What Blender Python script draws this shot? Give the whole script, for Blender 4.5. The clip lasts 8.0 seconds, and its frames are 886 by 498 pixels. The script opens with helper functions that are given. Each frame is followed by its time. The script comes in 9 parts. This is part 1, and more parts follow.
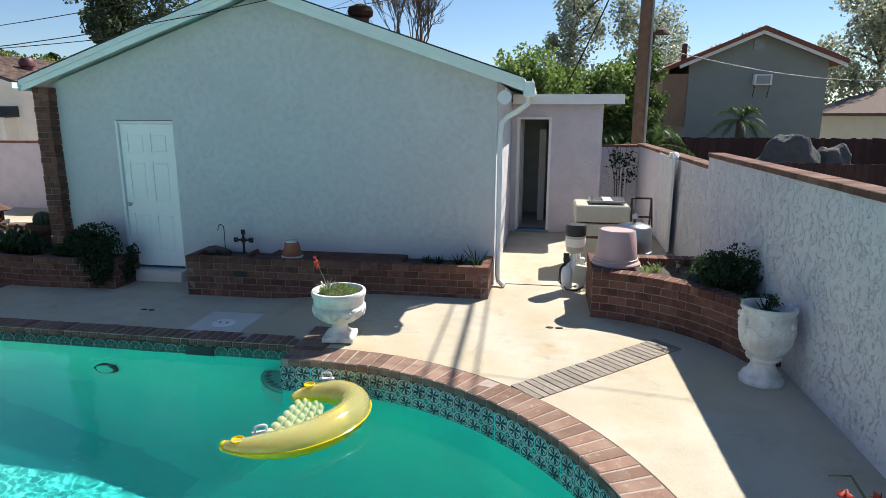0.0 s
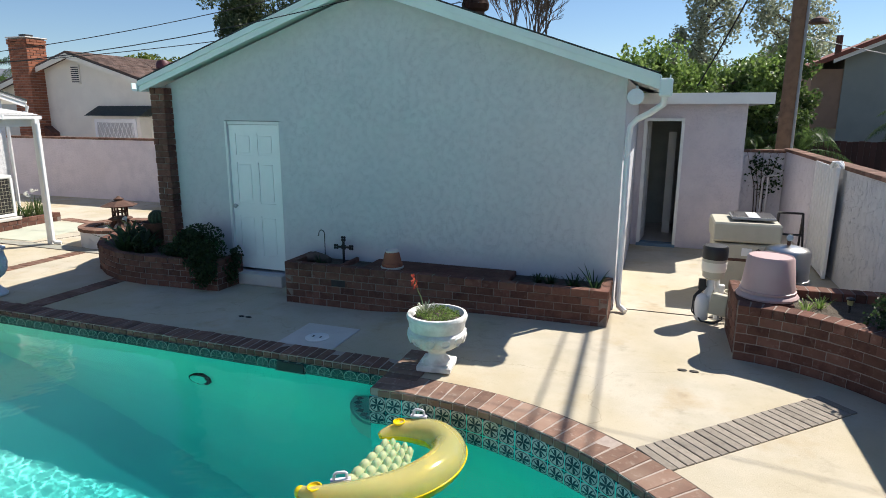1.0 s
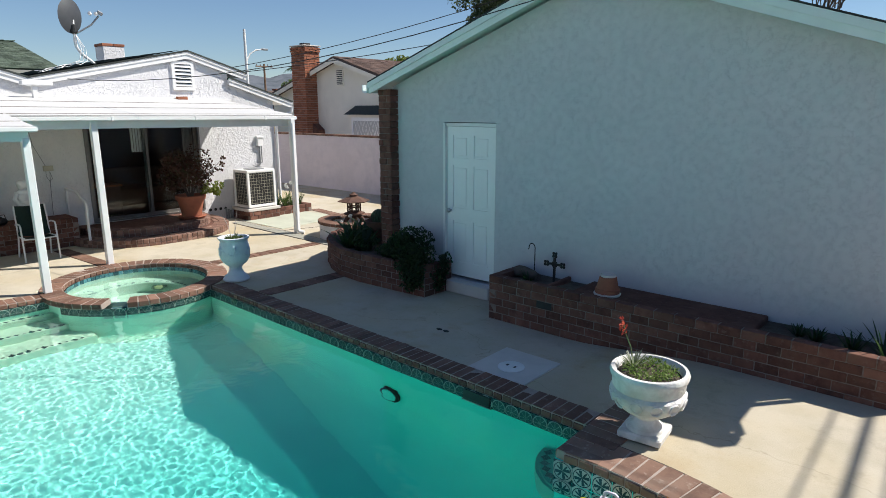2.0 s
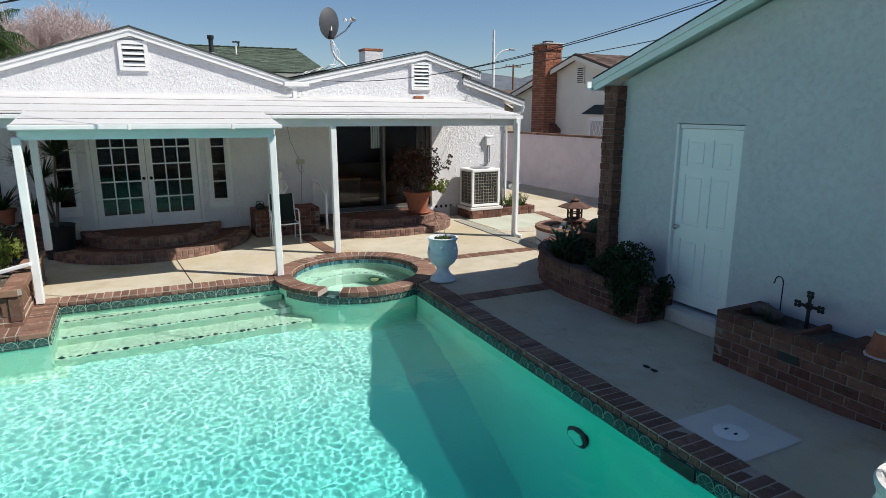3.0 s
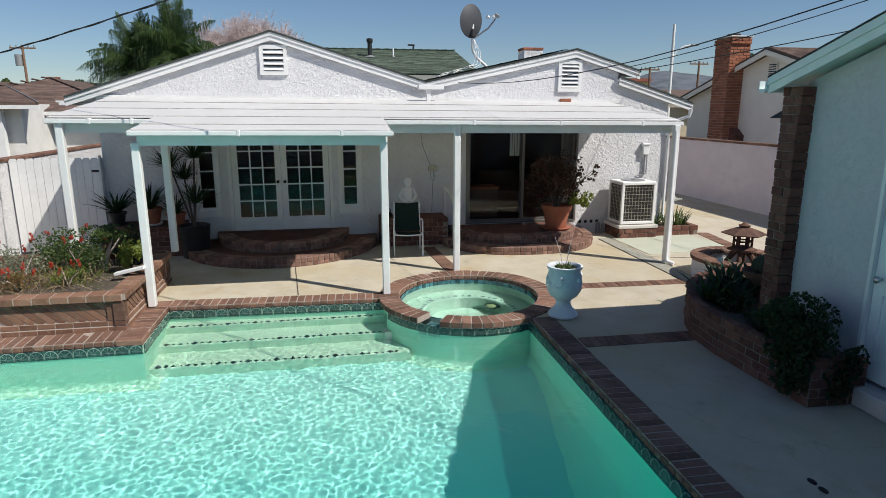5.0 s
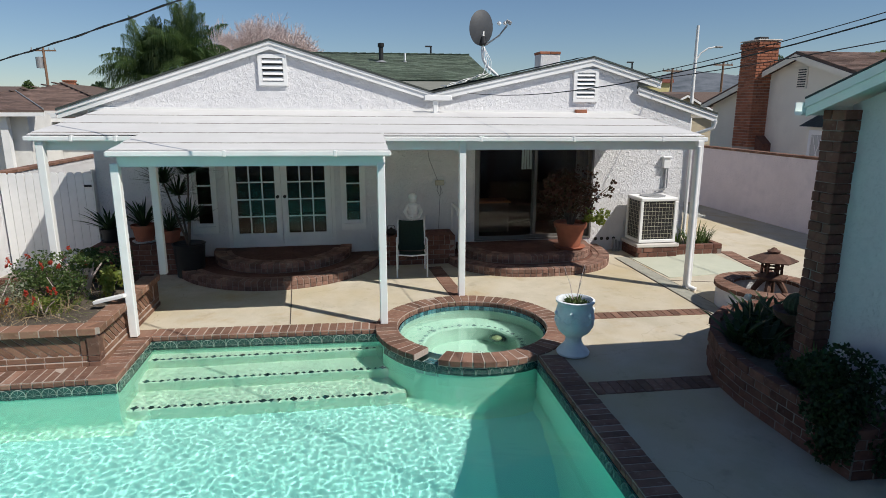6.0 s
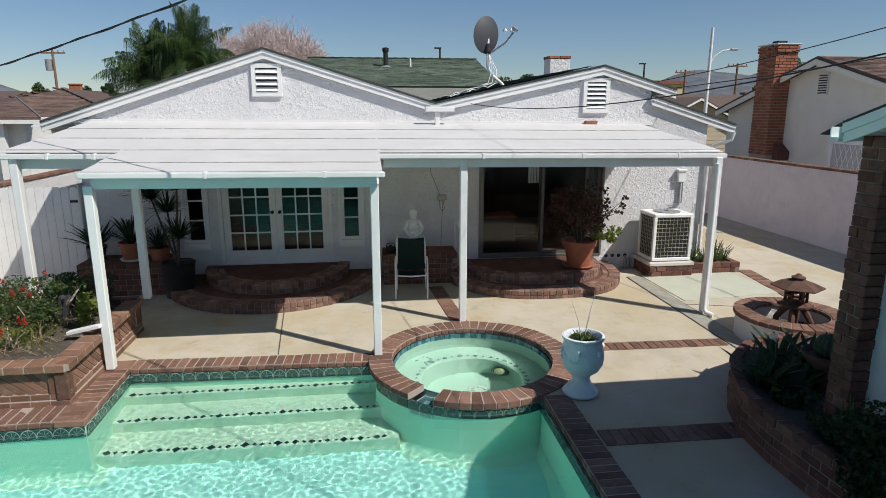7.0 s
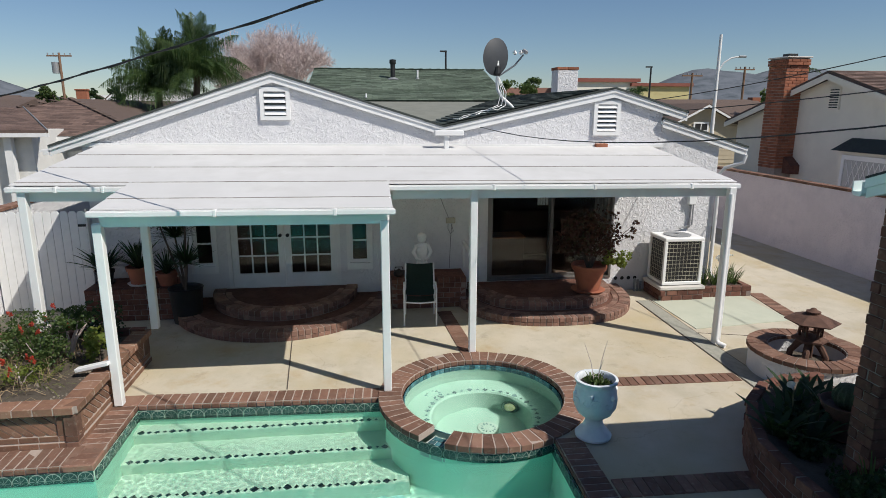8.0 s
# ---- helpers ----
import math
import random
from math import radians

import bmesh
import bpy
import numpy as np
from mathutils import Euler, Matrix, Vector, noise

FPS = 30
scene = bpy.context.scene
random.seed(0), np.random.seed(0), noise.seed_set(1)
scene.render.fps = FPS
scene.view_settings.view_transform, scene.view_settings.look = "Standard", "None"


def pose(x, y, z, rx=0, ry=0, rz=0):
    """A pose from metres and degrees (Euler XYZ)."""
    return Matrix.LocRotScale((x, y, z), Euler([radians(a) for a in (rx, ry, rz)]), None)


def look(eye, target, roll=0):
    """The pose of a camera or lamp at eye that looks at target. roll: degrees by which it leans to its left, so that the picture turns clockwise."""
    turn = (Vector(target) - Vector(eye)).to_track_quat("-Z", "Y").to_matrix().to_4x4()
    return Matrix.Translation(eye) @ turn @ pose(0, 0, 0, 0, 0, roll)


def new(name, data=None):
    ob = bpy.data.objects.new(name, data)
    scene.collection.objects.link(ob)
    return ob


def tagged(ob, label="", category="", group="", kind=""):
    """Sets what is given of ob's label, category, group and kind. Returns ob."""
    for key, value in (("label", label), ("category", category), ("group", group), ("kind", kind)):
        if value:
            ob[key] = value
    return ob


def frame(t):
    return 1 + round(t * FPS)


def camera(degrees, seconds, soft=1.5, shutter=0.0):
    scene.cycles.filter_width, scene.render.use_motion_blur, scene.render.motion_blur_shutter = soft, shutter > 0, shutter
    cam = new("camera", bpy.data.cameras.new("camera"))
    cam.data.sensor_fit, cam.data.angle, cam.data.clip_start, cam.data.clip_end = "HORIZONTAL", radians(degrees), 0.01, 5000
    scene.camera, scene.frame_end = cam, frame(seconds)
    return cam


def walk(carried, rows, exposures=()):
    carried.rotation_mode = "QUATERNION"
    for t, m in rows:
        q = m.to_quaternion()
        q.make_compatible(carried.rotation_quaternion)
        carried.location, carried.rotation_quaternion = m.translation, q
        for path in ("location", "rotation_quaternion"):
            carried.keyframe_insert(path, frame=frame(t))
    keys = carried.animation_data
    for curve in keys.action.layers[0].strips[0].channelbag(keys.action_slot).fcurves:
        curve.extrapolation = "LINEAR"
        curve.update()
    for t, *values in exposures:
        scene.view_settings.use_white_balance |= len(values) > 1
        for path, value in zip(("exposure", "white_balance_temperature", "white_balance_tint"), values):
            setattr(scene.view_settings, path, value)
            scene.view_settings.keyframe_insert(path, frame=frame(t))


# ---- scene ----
cam = camera(71.6, 8.0, soft=0.5)
PATH = [
    (0, (-0.82, 0.182, 2.475), (-1.124, 2.111, 2.045), 0.1),
    (0.5, (-0.898, 0.578, 2.485), (-1.311, 2.487, 2.054), 0.1),
    (1, (-1.009, 0.966, 2.504), (-1.651, 2.809, 2.07), 0.2),
    (1.5, (-1.074, 1.447, 2.545), (-2.063, 3.128, 2.1), -0.1),
    (2, (-1.192, 1.907, 2.559), (-2.483, 3.368, 2.114), -0.1),
    (3.5, (-1.71, 2.958, 2.552), (-3.564, 3.56, 2.106), -0.1),
    (4, (-1.928, 3.252, 2.566), (-3.824, 3.708, 2.121), -0.1),
    (5.5, (-2.696, 3.914, 2.712), (-4.618, 4.24, 2.267), -0.0),
    (6, (-3.04, 4.075, 2.849), (-4.968, 4.366, 2.403), -0.0),
    (6.5, (-3.372, 4.233, 2.959), (-5.303, 4.502, 2.513), -0.0),
    (7, (-3.628, 4.312, 3.049), (-5.56, 4.57, 2.603), 0.0),
    (7.5, (-3.702, 4.318, 3.137), (-5.635, 4.566, 2.69), 0.0),
    (8, (-3.814, 4.258, 3.474), (-5.747, 4.502, 3.023), 0.1),
]
EXPOSURE = [(0, 0.90, 6600, 10), (1, 0.80, 6570, 10), (2, 0.57, 6530, 10), (3.5, 0.33, 6500, 10), (5.5, 0.20, 6500, 10), (8, 0.13, 6500, 10)]
walk(cam, [(t, look(eye, target, roll)) for t, eye, target, roll in PATH], EXPOSURE)

# ---- light ----
SUN = Vector((0.53, 0.68, 1.0)).normalized()
world = bpy.data.worlds.new("sky")
scene.world = world
world.use_nodes = True
wn = world.node_tree
wn.nodes.clear()
w_out = wn.nodes.new("ShaderNodeOutputWorld")
w_bg = wn.nodes.new("ShaderNodeBackground")
w_sky = wn.nodes.new("ShaderNodeTexSky")
w_sky.sky_type = "NISHITA"
w_sky.sun_disc = False
w_sky.sun_elevation = math.asin(SUN.z)
w_sky.sun_rotation = math.atan2(SUN.x, SUN.y)
w_sky.air_density, w_sky.dust_density, w_sky.ozone_density = 1.0, 0.0, 4.0
w_bg.inputs["Strength"].default_value = 0.064
w_tint = wn.nodes.new("ShaderNodeMix")
w_tint.data_type, w_tint.blend_type = "RGBA", "MULTIPLY"
w_tint.inputs[0].default_value = 1.0
w_tint.inputs[7].default_value = (0.93, 0.985, 1.06, 1)
wn.links.new(w_sky.outputs[0], w_tint.inputs[6])
wn.links.new(w_tint.outputs[2], w_bg.inputs[0])
wn.links.new(w_bg.outputs[0], w_out.inputs[0])
sun_data = bpy.data.lights.new("sun", "SUN")
sun_data.energy, sun_data.angle, sun_data.color = 4.4, radians(0.53), (1.0, 0.95, 0.87)
sun_ob = new("sun", sun_data)
sun_ob.matrix_world = look((30, 40, 60), Vector((30, 40, 60)) - SUN)


# ---- materials ----
def material(name, base, alt=None, scale=6.0, rough=0.8, bump=0.3, fine=60.0, metal=0.0, vary=0.0, dist=0.02, alt2=None, big=0.6, spec=0.5, chalk=None):
    """A painted, mineral or metal surface: two tones mixed by a coarse noise, a third by a large one, chalky bloom (colour and scale), a fine relief."""
    m = bpy.data.materials.new(name)
    m.use_nodes = True
    t = m.node_tree
    n, l = t.nodes, t.links
    b = n["Principled BSDF"]
    b.inputs["Roughness"].default_value, b.inputs["Metallic"].default_value = rough, metal
    b.inputs["Specular IOR Level"].default_value = spec
    tc = n.new("ShaderNodeTexCoord")
    vec = tc.outputs["Object"]
    if vary:
        info = n.new("ShaderNodeObjectInfo")
        far_off = n.new("ShaderNodeMath")
        far_off.operation = "MULTIPLY"
        far_off.inputs[1].default_value = 61.0
        l.new(info.outputs["Random"], far_off.inputs[0])
        shift = n.new("ShaderNodeVectorMath")
        l.new(vec, shift.inputs[0])
        l.new(far_off.outputs[0], shift.inputs[1])
        vec = shift.outputs[0]
    alt = alt or tuple(c * 0.86 for c in base)
    alt2 = alt2 or tuple(c * 0.93 for c in base)

    def tex(s, detail=6.0):
        x = n.new("ShaderNodeTexNoise")
        x.inputs["Scale"].default_value, x.inputs["Detail"].default_value, x.inputs["Roughness"].default_value = s, detail, 0.6
        l.new(vec, x.inputs["Vector"])
        return x

    def mix(fac, a, c):
        x = n.new("ShaderNodeMix")
        x.data_type = "RGBA"
        l.new(fac, x.inputs["Factor"])
        for key, v in ((6, a), (7, c)):
            if isinstance(v, tuple):
                x.inputs[key].default_value = (*v, 1)
            else:
                l.new(v, x.inputs[key])
        return x.outputs[2]

    def ramp(sock, lo, hi):
        x = n.new("ShaderNodeMapRange")
        x.inputs[1].default_value, x.inputs[2].default_value = lo, hi
        l.new(sock, x.inputs[0])
        return x.outputs[0]

    t1, t2, t3 = tex(scale), tex(big, 3.0), tex(fine, 4.0)
    colour = mix(ramp(t1.outputs[0], 0.42, 0.66), base, alt)
    colour = mix(ramp(t2.outputs[0], 0.45, 0.7), colour, alt2)
    if chalk:
        colour = mix(ramp(tex(chalk[3], 9.0).outputs[0], 0.57, 0.80), colour, tuple(chalk[:3]))
    if vary:
        hsv = n.new("ShaderNodeHueSaturation")
        l.new(colour, hsv.inputs["Color"])
        r = n.new("ShaderNodeMapRange")
        r.inputs[3].default_value, r.inputs[4].default_value = 1 - vary, 1 + vary
        l.new(info.outputs["Random"], r.inputs[0])
        l.new(r.outputs[0], hsv.inputs["Value"])
        colour = hsv.outputs[0]
    l.new(colour, b.inputs["Base Color"])
    if bump:
        bp = n.new("ShaderNodeBump")
        bp.inputs["Strength"].default_value, bp.inputs["Distance"].default_value = bump, dist
        l.new(t3.outputs[0], bp.inputs["Height"])
        l.new(bp.outputs[0], b.inputs["Normal"])
    return m


def weather(m):
    """Hairline cracks, brown stains and a fine speckle over a concrete surface."""
    t = m.node_tree
    n, l = t.nodes, t.links
    b = n["Principled BSDF"]
    under = b.inputs["Base Color"].links[0].from_socket
    tc = n.new("ShaderNodeTexCoord")
    warp = n.new("ShaderNodeTexNoise")
    warp.inputs["Scale"].default_value, warp.inputs["Detail"].default_value = 1.3, 6.0
    l.new(tc.outputs["Object"], warp.inputs["Vector"])
    add = n.new("ShaderNodeMix")
    add.data_type, add.blend_type = "RGBA", "ADD"
    add.inputs[0].default_value = 0.9
    l.new(tc.outputs["Object"], add.inputs[6])
    l.new(warp.outputs["Color"], add.inputs[7])
    vor = n.new("ShaderNodeTexVoronoi")
    vor.feature = "DISTANCE_TO_EDGE"
    vor.inputs["Scale"].default_value = 0.24
    l.new(add.outputs[2], vor.inputs["Vector"])
    crack = n.new("ShaderNodeMapRange")
    crack.inputs[1].default_value, crack.inputs[2].default_value, crack.inputs[3].default_value, crack.inputs[4].default_value = 0.0003, 0.0012, 0.74, 1.0
    l.new(vor.outputs["Distance"], crack.inputs[0])

    def spots(scale, lo, hi, dark, detail=5.0):
        x = n.new("ShaderNodeTexNoise")
        x.inputs["Scale"].default_value, x.inputs["Detail"].default_value, x.inputs["Roughness"].default_value = scale, detail, 0.7
        l.new(tc.outputs["Object"], x.inputs["Vector"])
        r = n.new("ShaderNodeMapRange")
        r.inputs[1].default_value, r.inputs[2].default_value, r.inputs[3].default_value, r.inputs[4].default_value = lo, hi, 1.0, dark
        l.new(x.outputs[0], r.inputs[0])
        return r.outputs[0]
    f = crack.outputs[0]
    for s in (spots(3.1, 0.57, 0.72, 0.72, 10.0), spots(95.0, 0.58, 0.70, 0.74), spots(28.0, 0.60, 0.72, 0.82), spots(0.8, 0.52, 0.72, 0.86, 8.0)):
        k = n.new("ShaderNodeMath")
        k.operation = "MULTIPLY"
        l.new(f, k.inputs[0])
        l.new(s, k.inputs[1])
        f = k.outputs[0]
    mx = n.new("ShaderNodeMix")
    mx.data_type = "RGBA"
    mx.inputs[6].default_value = (0.12, 0.085, 0.055, 1)
    l.new(f, mx.inputs[0])
    l.new(under, mx.inputs[7])
    l.new(mx.outputs[2], b.inputs["Base Color"])


def stucco_material(name, base, alt, strength=0.9, scale=5.5, sparse=False):
    """Skip-trowelled stucco: torn flat patches with ridges at their edges; sparse: smoother, with short scattered tears."""
    m = material(name, base, alt, scale=3.0, rough=0.9, bump=0, big=0.35, spec=0.2)
    t = m.node_tree
    n, l = t.nodes, t.links
    b = n["Principled BSDF"]
    tc = n.new("ShaderNodeTexCoord")
    a = n.new("ShaderNodeTexNoise")
    a.inputs["Scale"].default_value, a.inputs["Detail"].default_value, a.inputs["Distortion"].default_value = scale, 6.0, 0.35
    a.inputs["Roughness"].default_value = 0.66
    l.new(tc.outputs["Object"], a.inputs["Vector"])
    r = n.new("ShaderNodeValToRGB")
    r.color_ramp.elements[0].position, r.color_ramp.elements[1].position = 0.45, 0.60
    l.new(a.outputs[0], r.inputs[0])
    if sparse:
        els = r.color_ramp.elements
        els[0].position, els[1].position = 0.485, 0.50
        els[0].color, els[1].color = (1, 1, 1, 1), (0, 0, 0, 1)
        els.new(0.515).color = (1, 1, 1, 1)
        keep = n.new("ShaderNodeTexNoise")
        keep.inputs["Scale"].default_value, keep.inputs["Detail"].default_value = 13.0, 3.0
        l.new(tc.outputs["Object"], keep.inputs["Vector"])
        k = n.new("ShaderNodeMapRange")
        k.inputs[1].default_value, k.inputs[2].default_value = 0.45, 0.58
        l.new(keep.outputs[0], k.inputs[0])
        mx = n.new("ShaderNodeMix")
        mx.inputs[2].default_value = 1.0
        l.new(k.outputs[0], mx.inputs[0])
        l.new(r.outputs[0], mx.inputs[3])
    f = n.new("ShaderNodeTexNoise")
    f.inputs["Scale"].default_value, f.inputs["Detail"].default_value = 38.0, 5.0
    l.new(tc.outputs["Object"], f.inputs["Vector"])
    add = n.new("ShaderNodeMath")
    add.operation = "MULTIPLY_ADD"
    add.inputs[1].default_value = 0.35
    l.new(f.outputs[0], add.inputs[0])
    l.new(mx.outputs[0] if sparse else r.outputs[0], add.inputs[2])
    bp = n.new("ShaderNodeBump")
    bp.inputs["Strength"].default_value, bp.inputs["Distance"].default_value = strength, 0.014
    l.new(add.outputs[0], bp.inputs["Height"])
    l.new(bp.outputs[0], b.inputs["Normal"])
    return m


def glass_material(name, colour=(1, 1, 1), rough=0.0, ior=1.45):
    m = bpy.data.materials.new(name)
    m.use_nodes = True
    b = m.node_tree.nodes["Principled BSDF"]
    b.inputs["Base Color"].default_value = (*colour, 1)
    b.inputs["Roughness"].default_value, b.inputs["IOR"].default_value = rough, ior
    b.inputs["Transmission Weight"].default_value = 1.0
    return m


STUCCO = stucco_material("grey_stucco", (0.60, 0.595, 0.61), (0.565, 0.56, 0.58), 0.46, 30.0, True)
STUCCO_W = stucco_material("white_stucco", (0.73, 0.725, 0.735), (0.68, 0.675, 0.69), 0.62, 14.0)
STUCCO_E = stucco_material("rough_white_stucco", (0.68, 0.675, 0.69), (0.61, 0.605, 0.63), 0.8, 22.0, True)
STUCCO_L = stucco_material("lilac_stucco", (0.66, 0.60, 0.64), (0.58, 0.53, 0.58), 0.5, 18.0)
CREAM = material("cream_plaster", (0.80, 0.76, 0.66), (0.74, 0.70, 0.61), scale=2.5, bump=0.15, fine=30)
GREYGREEN = material("green_plaster", (0.25, 0.27, 0.25), (0.22, 0.24, 0.23), scale=1.5, bump=0.1, fine=25)
CONCRETE = material("deck_concrete", (0.525, 0.475, 0.385), (0.45, 0.405, 0.315), scale=1.9, rough=0.9, bump=0.6, fine=120, dist=0.004, alt2=(0.46, 0.385, 0.25), big=0.5, spec=0.25, chalk=(0.40, 0.29, 0.155, 1.1))
weather(CONCRETE)
CONCRETE_P = material("pale_concrete", (0.62, 0.59, 0.55), (0.55, 0.52, 0.49), scale=3, rough=0.9, bump=0.3, fine=90, dist=0.004)
BRICK = material("red_brick", (0.145, 0.066, 0.048), (0.10, 0.046, 0.035), scale=14, rough=0.9, bump=0.5, fine=90, vary=0.28, dist=0.004, alt2=(0.19, 0.095, 0.068), big=3, spec=0.25, chalk=(0.23, 0.15, 0.12, 19.0))
BRICK_W = material("worn_brick", (0.235, 0.142, 0.105), (0.175, 0.105, 0.08), scale=12, rough=0.9, bump=0.5, fine=90, vary=0.26, dist=0.004, alt2=(0.30, 0.205, 0.155), big=3, spec=0.25, chalk=(0.40, 0.32, 0.26, 17.0))
BRICK_C = material("coping_brick", (0.19, 0.104, 0.074), (0.138, 0.075, 0.055), scale=12, rough=0.9, bump=0.5, fine=90, vary=0.3, dist=0.004, alt2=(0.22, 0.135, 0.10), big=3, spec=0.25, chalk=(0.33, 0.25, 0.205, 18.0))
BRICK_S = material("step_brick", (0.205, 0.115, 0.088), (0.15, 0.083, 0.064), scale=12, rough=0.9, bump=0.5, fine=90, vary=0.3, dist=0.004, alt2=(0.26, 0.165, 0.13), big=3, spec=0.25, chalk=(0.38, 0.29, 0.24, 16.0))
BRICK_CHIM = material("orange_brick", (0.33, 0.13, 0.075), (0.25, 0.10, 0.06), scale=10, rough=0.9, bump=0.4, fine=70, vary=0.25, dist=0.004, spec=0.25)
BRICK_G = material("grey_paver", (0.30, 0.26, 0.215), (0.22, 0.19, 0.155), scale=18, rough=0.95, bump=0.7, fine=70, vary=0.15, dist=0.006)
# lighter copy of the red brick, sunlight on the flower planter put into its colour
BRICK_SUN = material("sunlit_brick", (0.225, 0.122, 0.080), (0.165, 0.088, 0.060), scale=12, rough=0.9, bump=0.5, fine=90, vary=0.25, dist=0.004, alt2=(0.25, 0.145, 0.10), big=3, spec=0.25, chalk=(0.36, 0.27, 0.21, 18.0))
MORTAR = material("mortar", (0.40, 0.33, 0.285), (0.32, 0.26, 0.225), scale=20, rough=0.95, bump=0.4, fine=120, dist=0.004)
MORTAR_D = material("dark_mortar", (0.21, 0.165, 0.14), (0.15, 0.115, 0.095), scale=20, rough=0.95, bump=0.4, fine=120, dist=0.004, alt2=(0.24, 0.20, 0.18), big=2.0)
MORTAR_M = material("worn_mortar", (0.27, 0.215, 0.185), (0.20, 0.155, 0.13), scale=9, rough=0.95, bump=0.4, fine=120, dist=0.004)
WHITE = material("white_paint", (0.80, 0.80, 0.79), (0.74, 0.74, 0.73), scale=4, rough=0.5, bump=0.08, fine=40, dist=0.004)
MINT = material("mint_white_paint", (0.74, 0.82, 0.80), (0.68, 0.77, 0.75), scale=4, rough=0.5, bump=0.08, fine=40, dist=0.004)
ROOFWHITE = material("white_roof_sheet", (0.61, 0.605, 0.60), (0.55, 0.545, 0.535), scale=2.2, rough=0.75, bump=0.3, fine=30, dist=0.006, big=0.4)
SHINGLE_G = material("green_shingle", (0.075, 0.11, 0.08), (0.05, 0.075, 0.055), scale=9, rough=0.95, bump=0.5, fine=60, vary=0.2)
SHINGLE_B = material("brown_shingle", (0.125, 0.088, 0.072), (0.095, 0.066, 0.056), scale=9, rough=0.95, bump=0.5, fine=60, vary=0.2)
SHINGLE_D = material("dark_shingle", (0.05, 0.06, 0.055), (0.035, 0.04, 0.04), scale=9, rough=0.95, bump=0.5, fine=60, vary=0.2)
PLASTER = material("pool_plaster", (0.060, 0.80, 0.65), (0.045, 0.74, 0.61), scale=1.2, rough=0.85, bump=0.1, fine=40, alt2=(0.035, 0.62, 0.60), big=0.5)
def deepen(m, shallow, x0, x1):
    """The water's depth tint put into the plaster: paler towards the shallow end, greener in the deep end."""
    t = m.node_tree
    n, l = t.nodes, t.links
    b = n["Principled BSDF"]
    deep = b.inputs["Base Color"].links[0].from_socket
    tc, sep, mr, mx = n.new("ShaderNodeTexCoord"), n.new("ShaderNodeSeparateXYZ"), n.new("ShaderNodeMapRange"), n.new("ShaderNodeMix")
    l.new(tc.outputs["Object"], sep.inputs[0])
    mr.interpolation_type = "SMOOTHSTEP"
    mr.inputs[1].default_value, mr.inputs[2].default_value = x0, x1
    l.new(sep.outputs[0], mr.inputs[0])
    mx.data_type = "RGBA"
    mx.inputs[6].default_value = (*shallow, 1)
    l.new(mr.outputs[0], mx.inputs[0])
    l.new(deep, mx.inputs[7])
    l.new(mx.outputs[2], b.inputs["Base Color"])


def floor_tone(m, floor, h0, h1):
    """The water's depth tint put into the colour: bluer at the floor than on the walls, the two blending over the
    rounded foot.
    """
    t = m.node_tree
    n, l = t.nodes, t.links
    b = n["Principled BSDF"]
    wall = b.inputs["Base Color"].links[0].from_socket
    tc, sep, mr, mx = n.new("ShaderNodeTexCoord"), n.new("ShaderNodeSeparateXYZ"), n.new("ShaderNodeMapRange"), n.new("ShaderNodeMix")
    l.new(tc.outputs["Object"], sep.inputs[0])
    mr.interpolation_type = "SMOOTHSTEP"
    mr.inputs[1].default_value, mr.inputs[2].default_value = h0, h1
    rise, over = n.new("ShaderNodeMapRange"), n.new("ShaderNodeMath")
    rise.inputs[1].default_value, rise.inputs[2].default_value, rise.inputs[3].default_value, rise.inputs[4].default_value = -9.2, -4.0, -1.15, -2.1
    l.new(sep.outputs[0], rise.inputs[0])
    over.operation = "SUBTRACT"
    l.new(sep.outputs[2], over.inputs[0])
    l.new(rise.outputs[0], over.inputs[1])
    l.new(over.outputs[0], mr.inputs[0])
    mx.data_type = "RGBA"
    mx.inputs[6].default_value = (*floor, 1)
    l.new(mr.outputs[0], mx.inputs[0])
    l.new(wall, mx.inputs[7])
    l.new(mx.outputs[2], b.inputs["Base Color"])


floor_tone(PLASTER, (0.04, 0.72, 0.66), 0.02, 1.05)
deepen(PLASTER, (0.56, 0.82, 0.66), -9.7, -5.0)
# floor plaster with the bluer tint of deep water put into its colour
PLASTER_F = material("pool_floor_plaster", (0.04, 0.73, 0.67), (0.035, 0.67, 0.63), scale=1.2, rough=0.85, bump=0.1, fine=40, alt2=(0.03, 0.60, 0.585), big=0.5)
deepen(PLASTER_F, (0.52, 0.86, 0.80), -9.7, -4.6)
PLASTER_S = material("step_plaster", (0.68, 0.80, 0.65), (0.59, 0.73, 0.58), scale=1.5, rough=0.85, bump=0.1, fine=40)
TERRA = material("terracotta", (0.32, 0.11, 0.06), (0.25, 0.085, 0.05), scale=7, rough=0.85, bump=0.2, fine=60)
SOIL = material("soil", (0.105, 0.085, 0.065), (0.065, 0.05, 0.038), scale=12, rough=1.0, bump=1.0, fine=50, dist=0.02)
DIRT = material("ground_soil", (0.29, 0.26, 0.20), (0.20, 0.19, 0.13), scale=0.4, rough=1.0, bump=0.6, fine=6, dist=0.05, alt2=(0.11, 0.13, 0.06), big=0.05)
DARKMETAL = material("dark_iron", (0.03, 0.03, 0.03), (0.05, 0.04, 0.035), scale=20, rough=0.6, bump=0.2, metal=0.6)
RUST = material("rusted_iron", (0.12, 0.06, 0.04), (0.07, 0.035, 0.025), scale=9, rough=0.85, bump=0.4, fine=50)
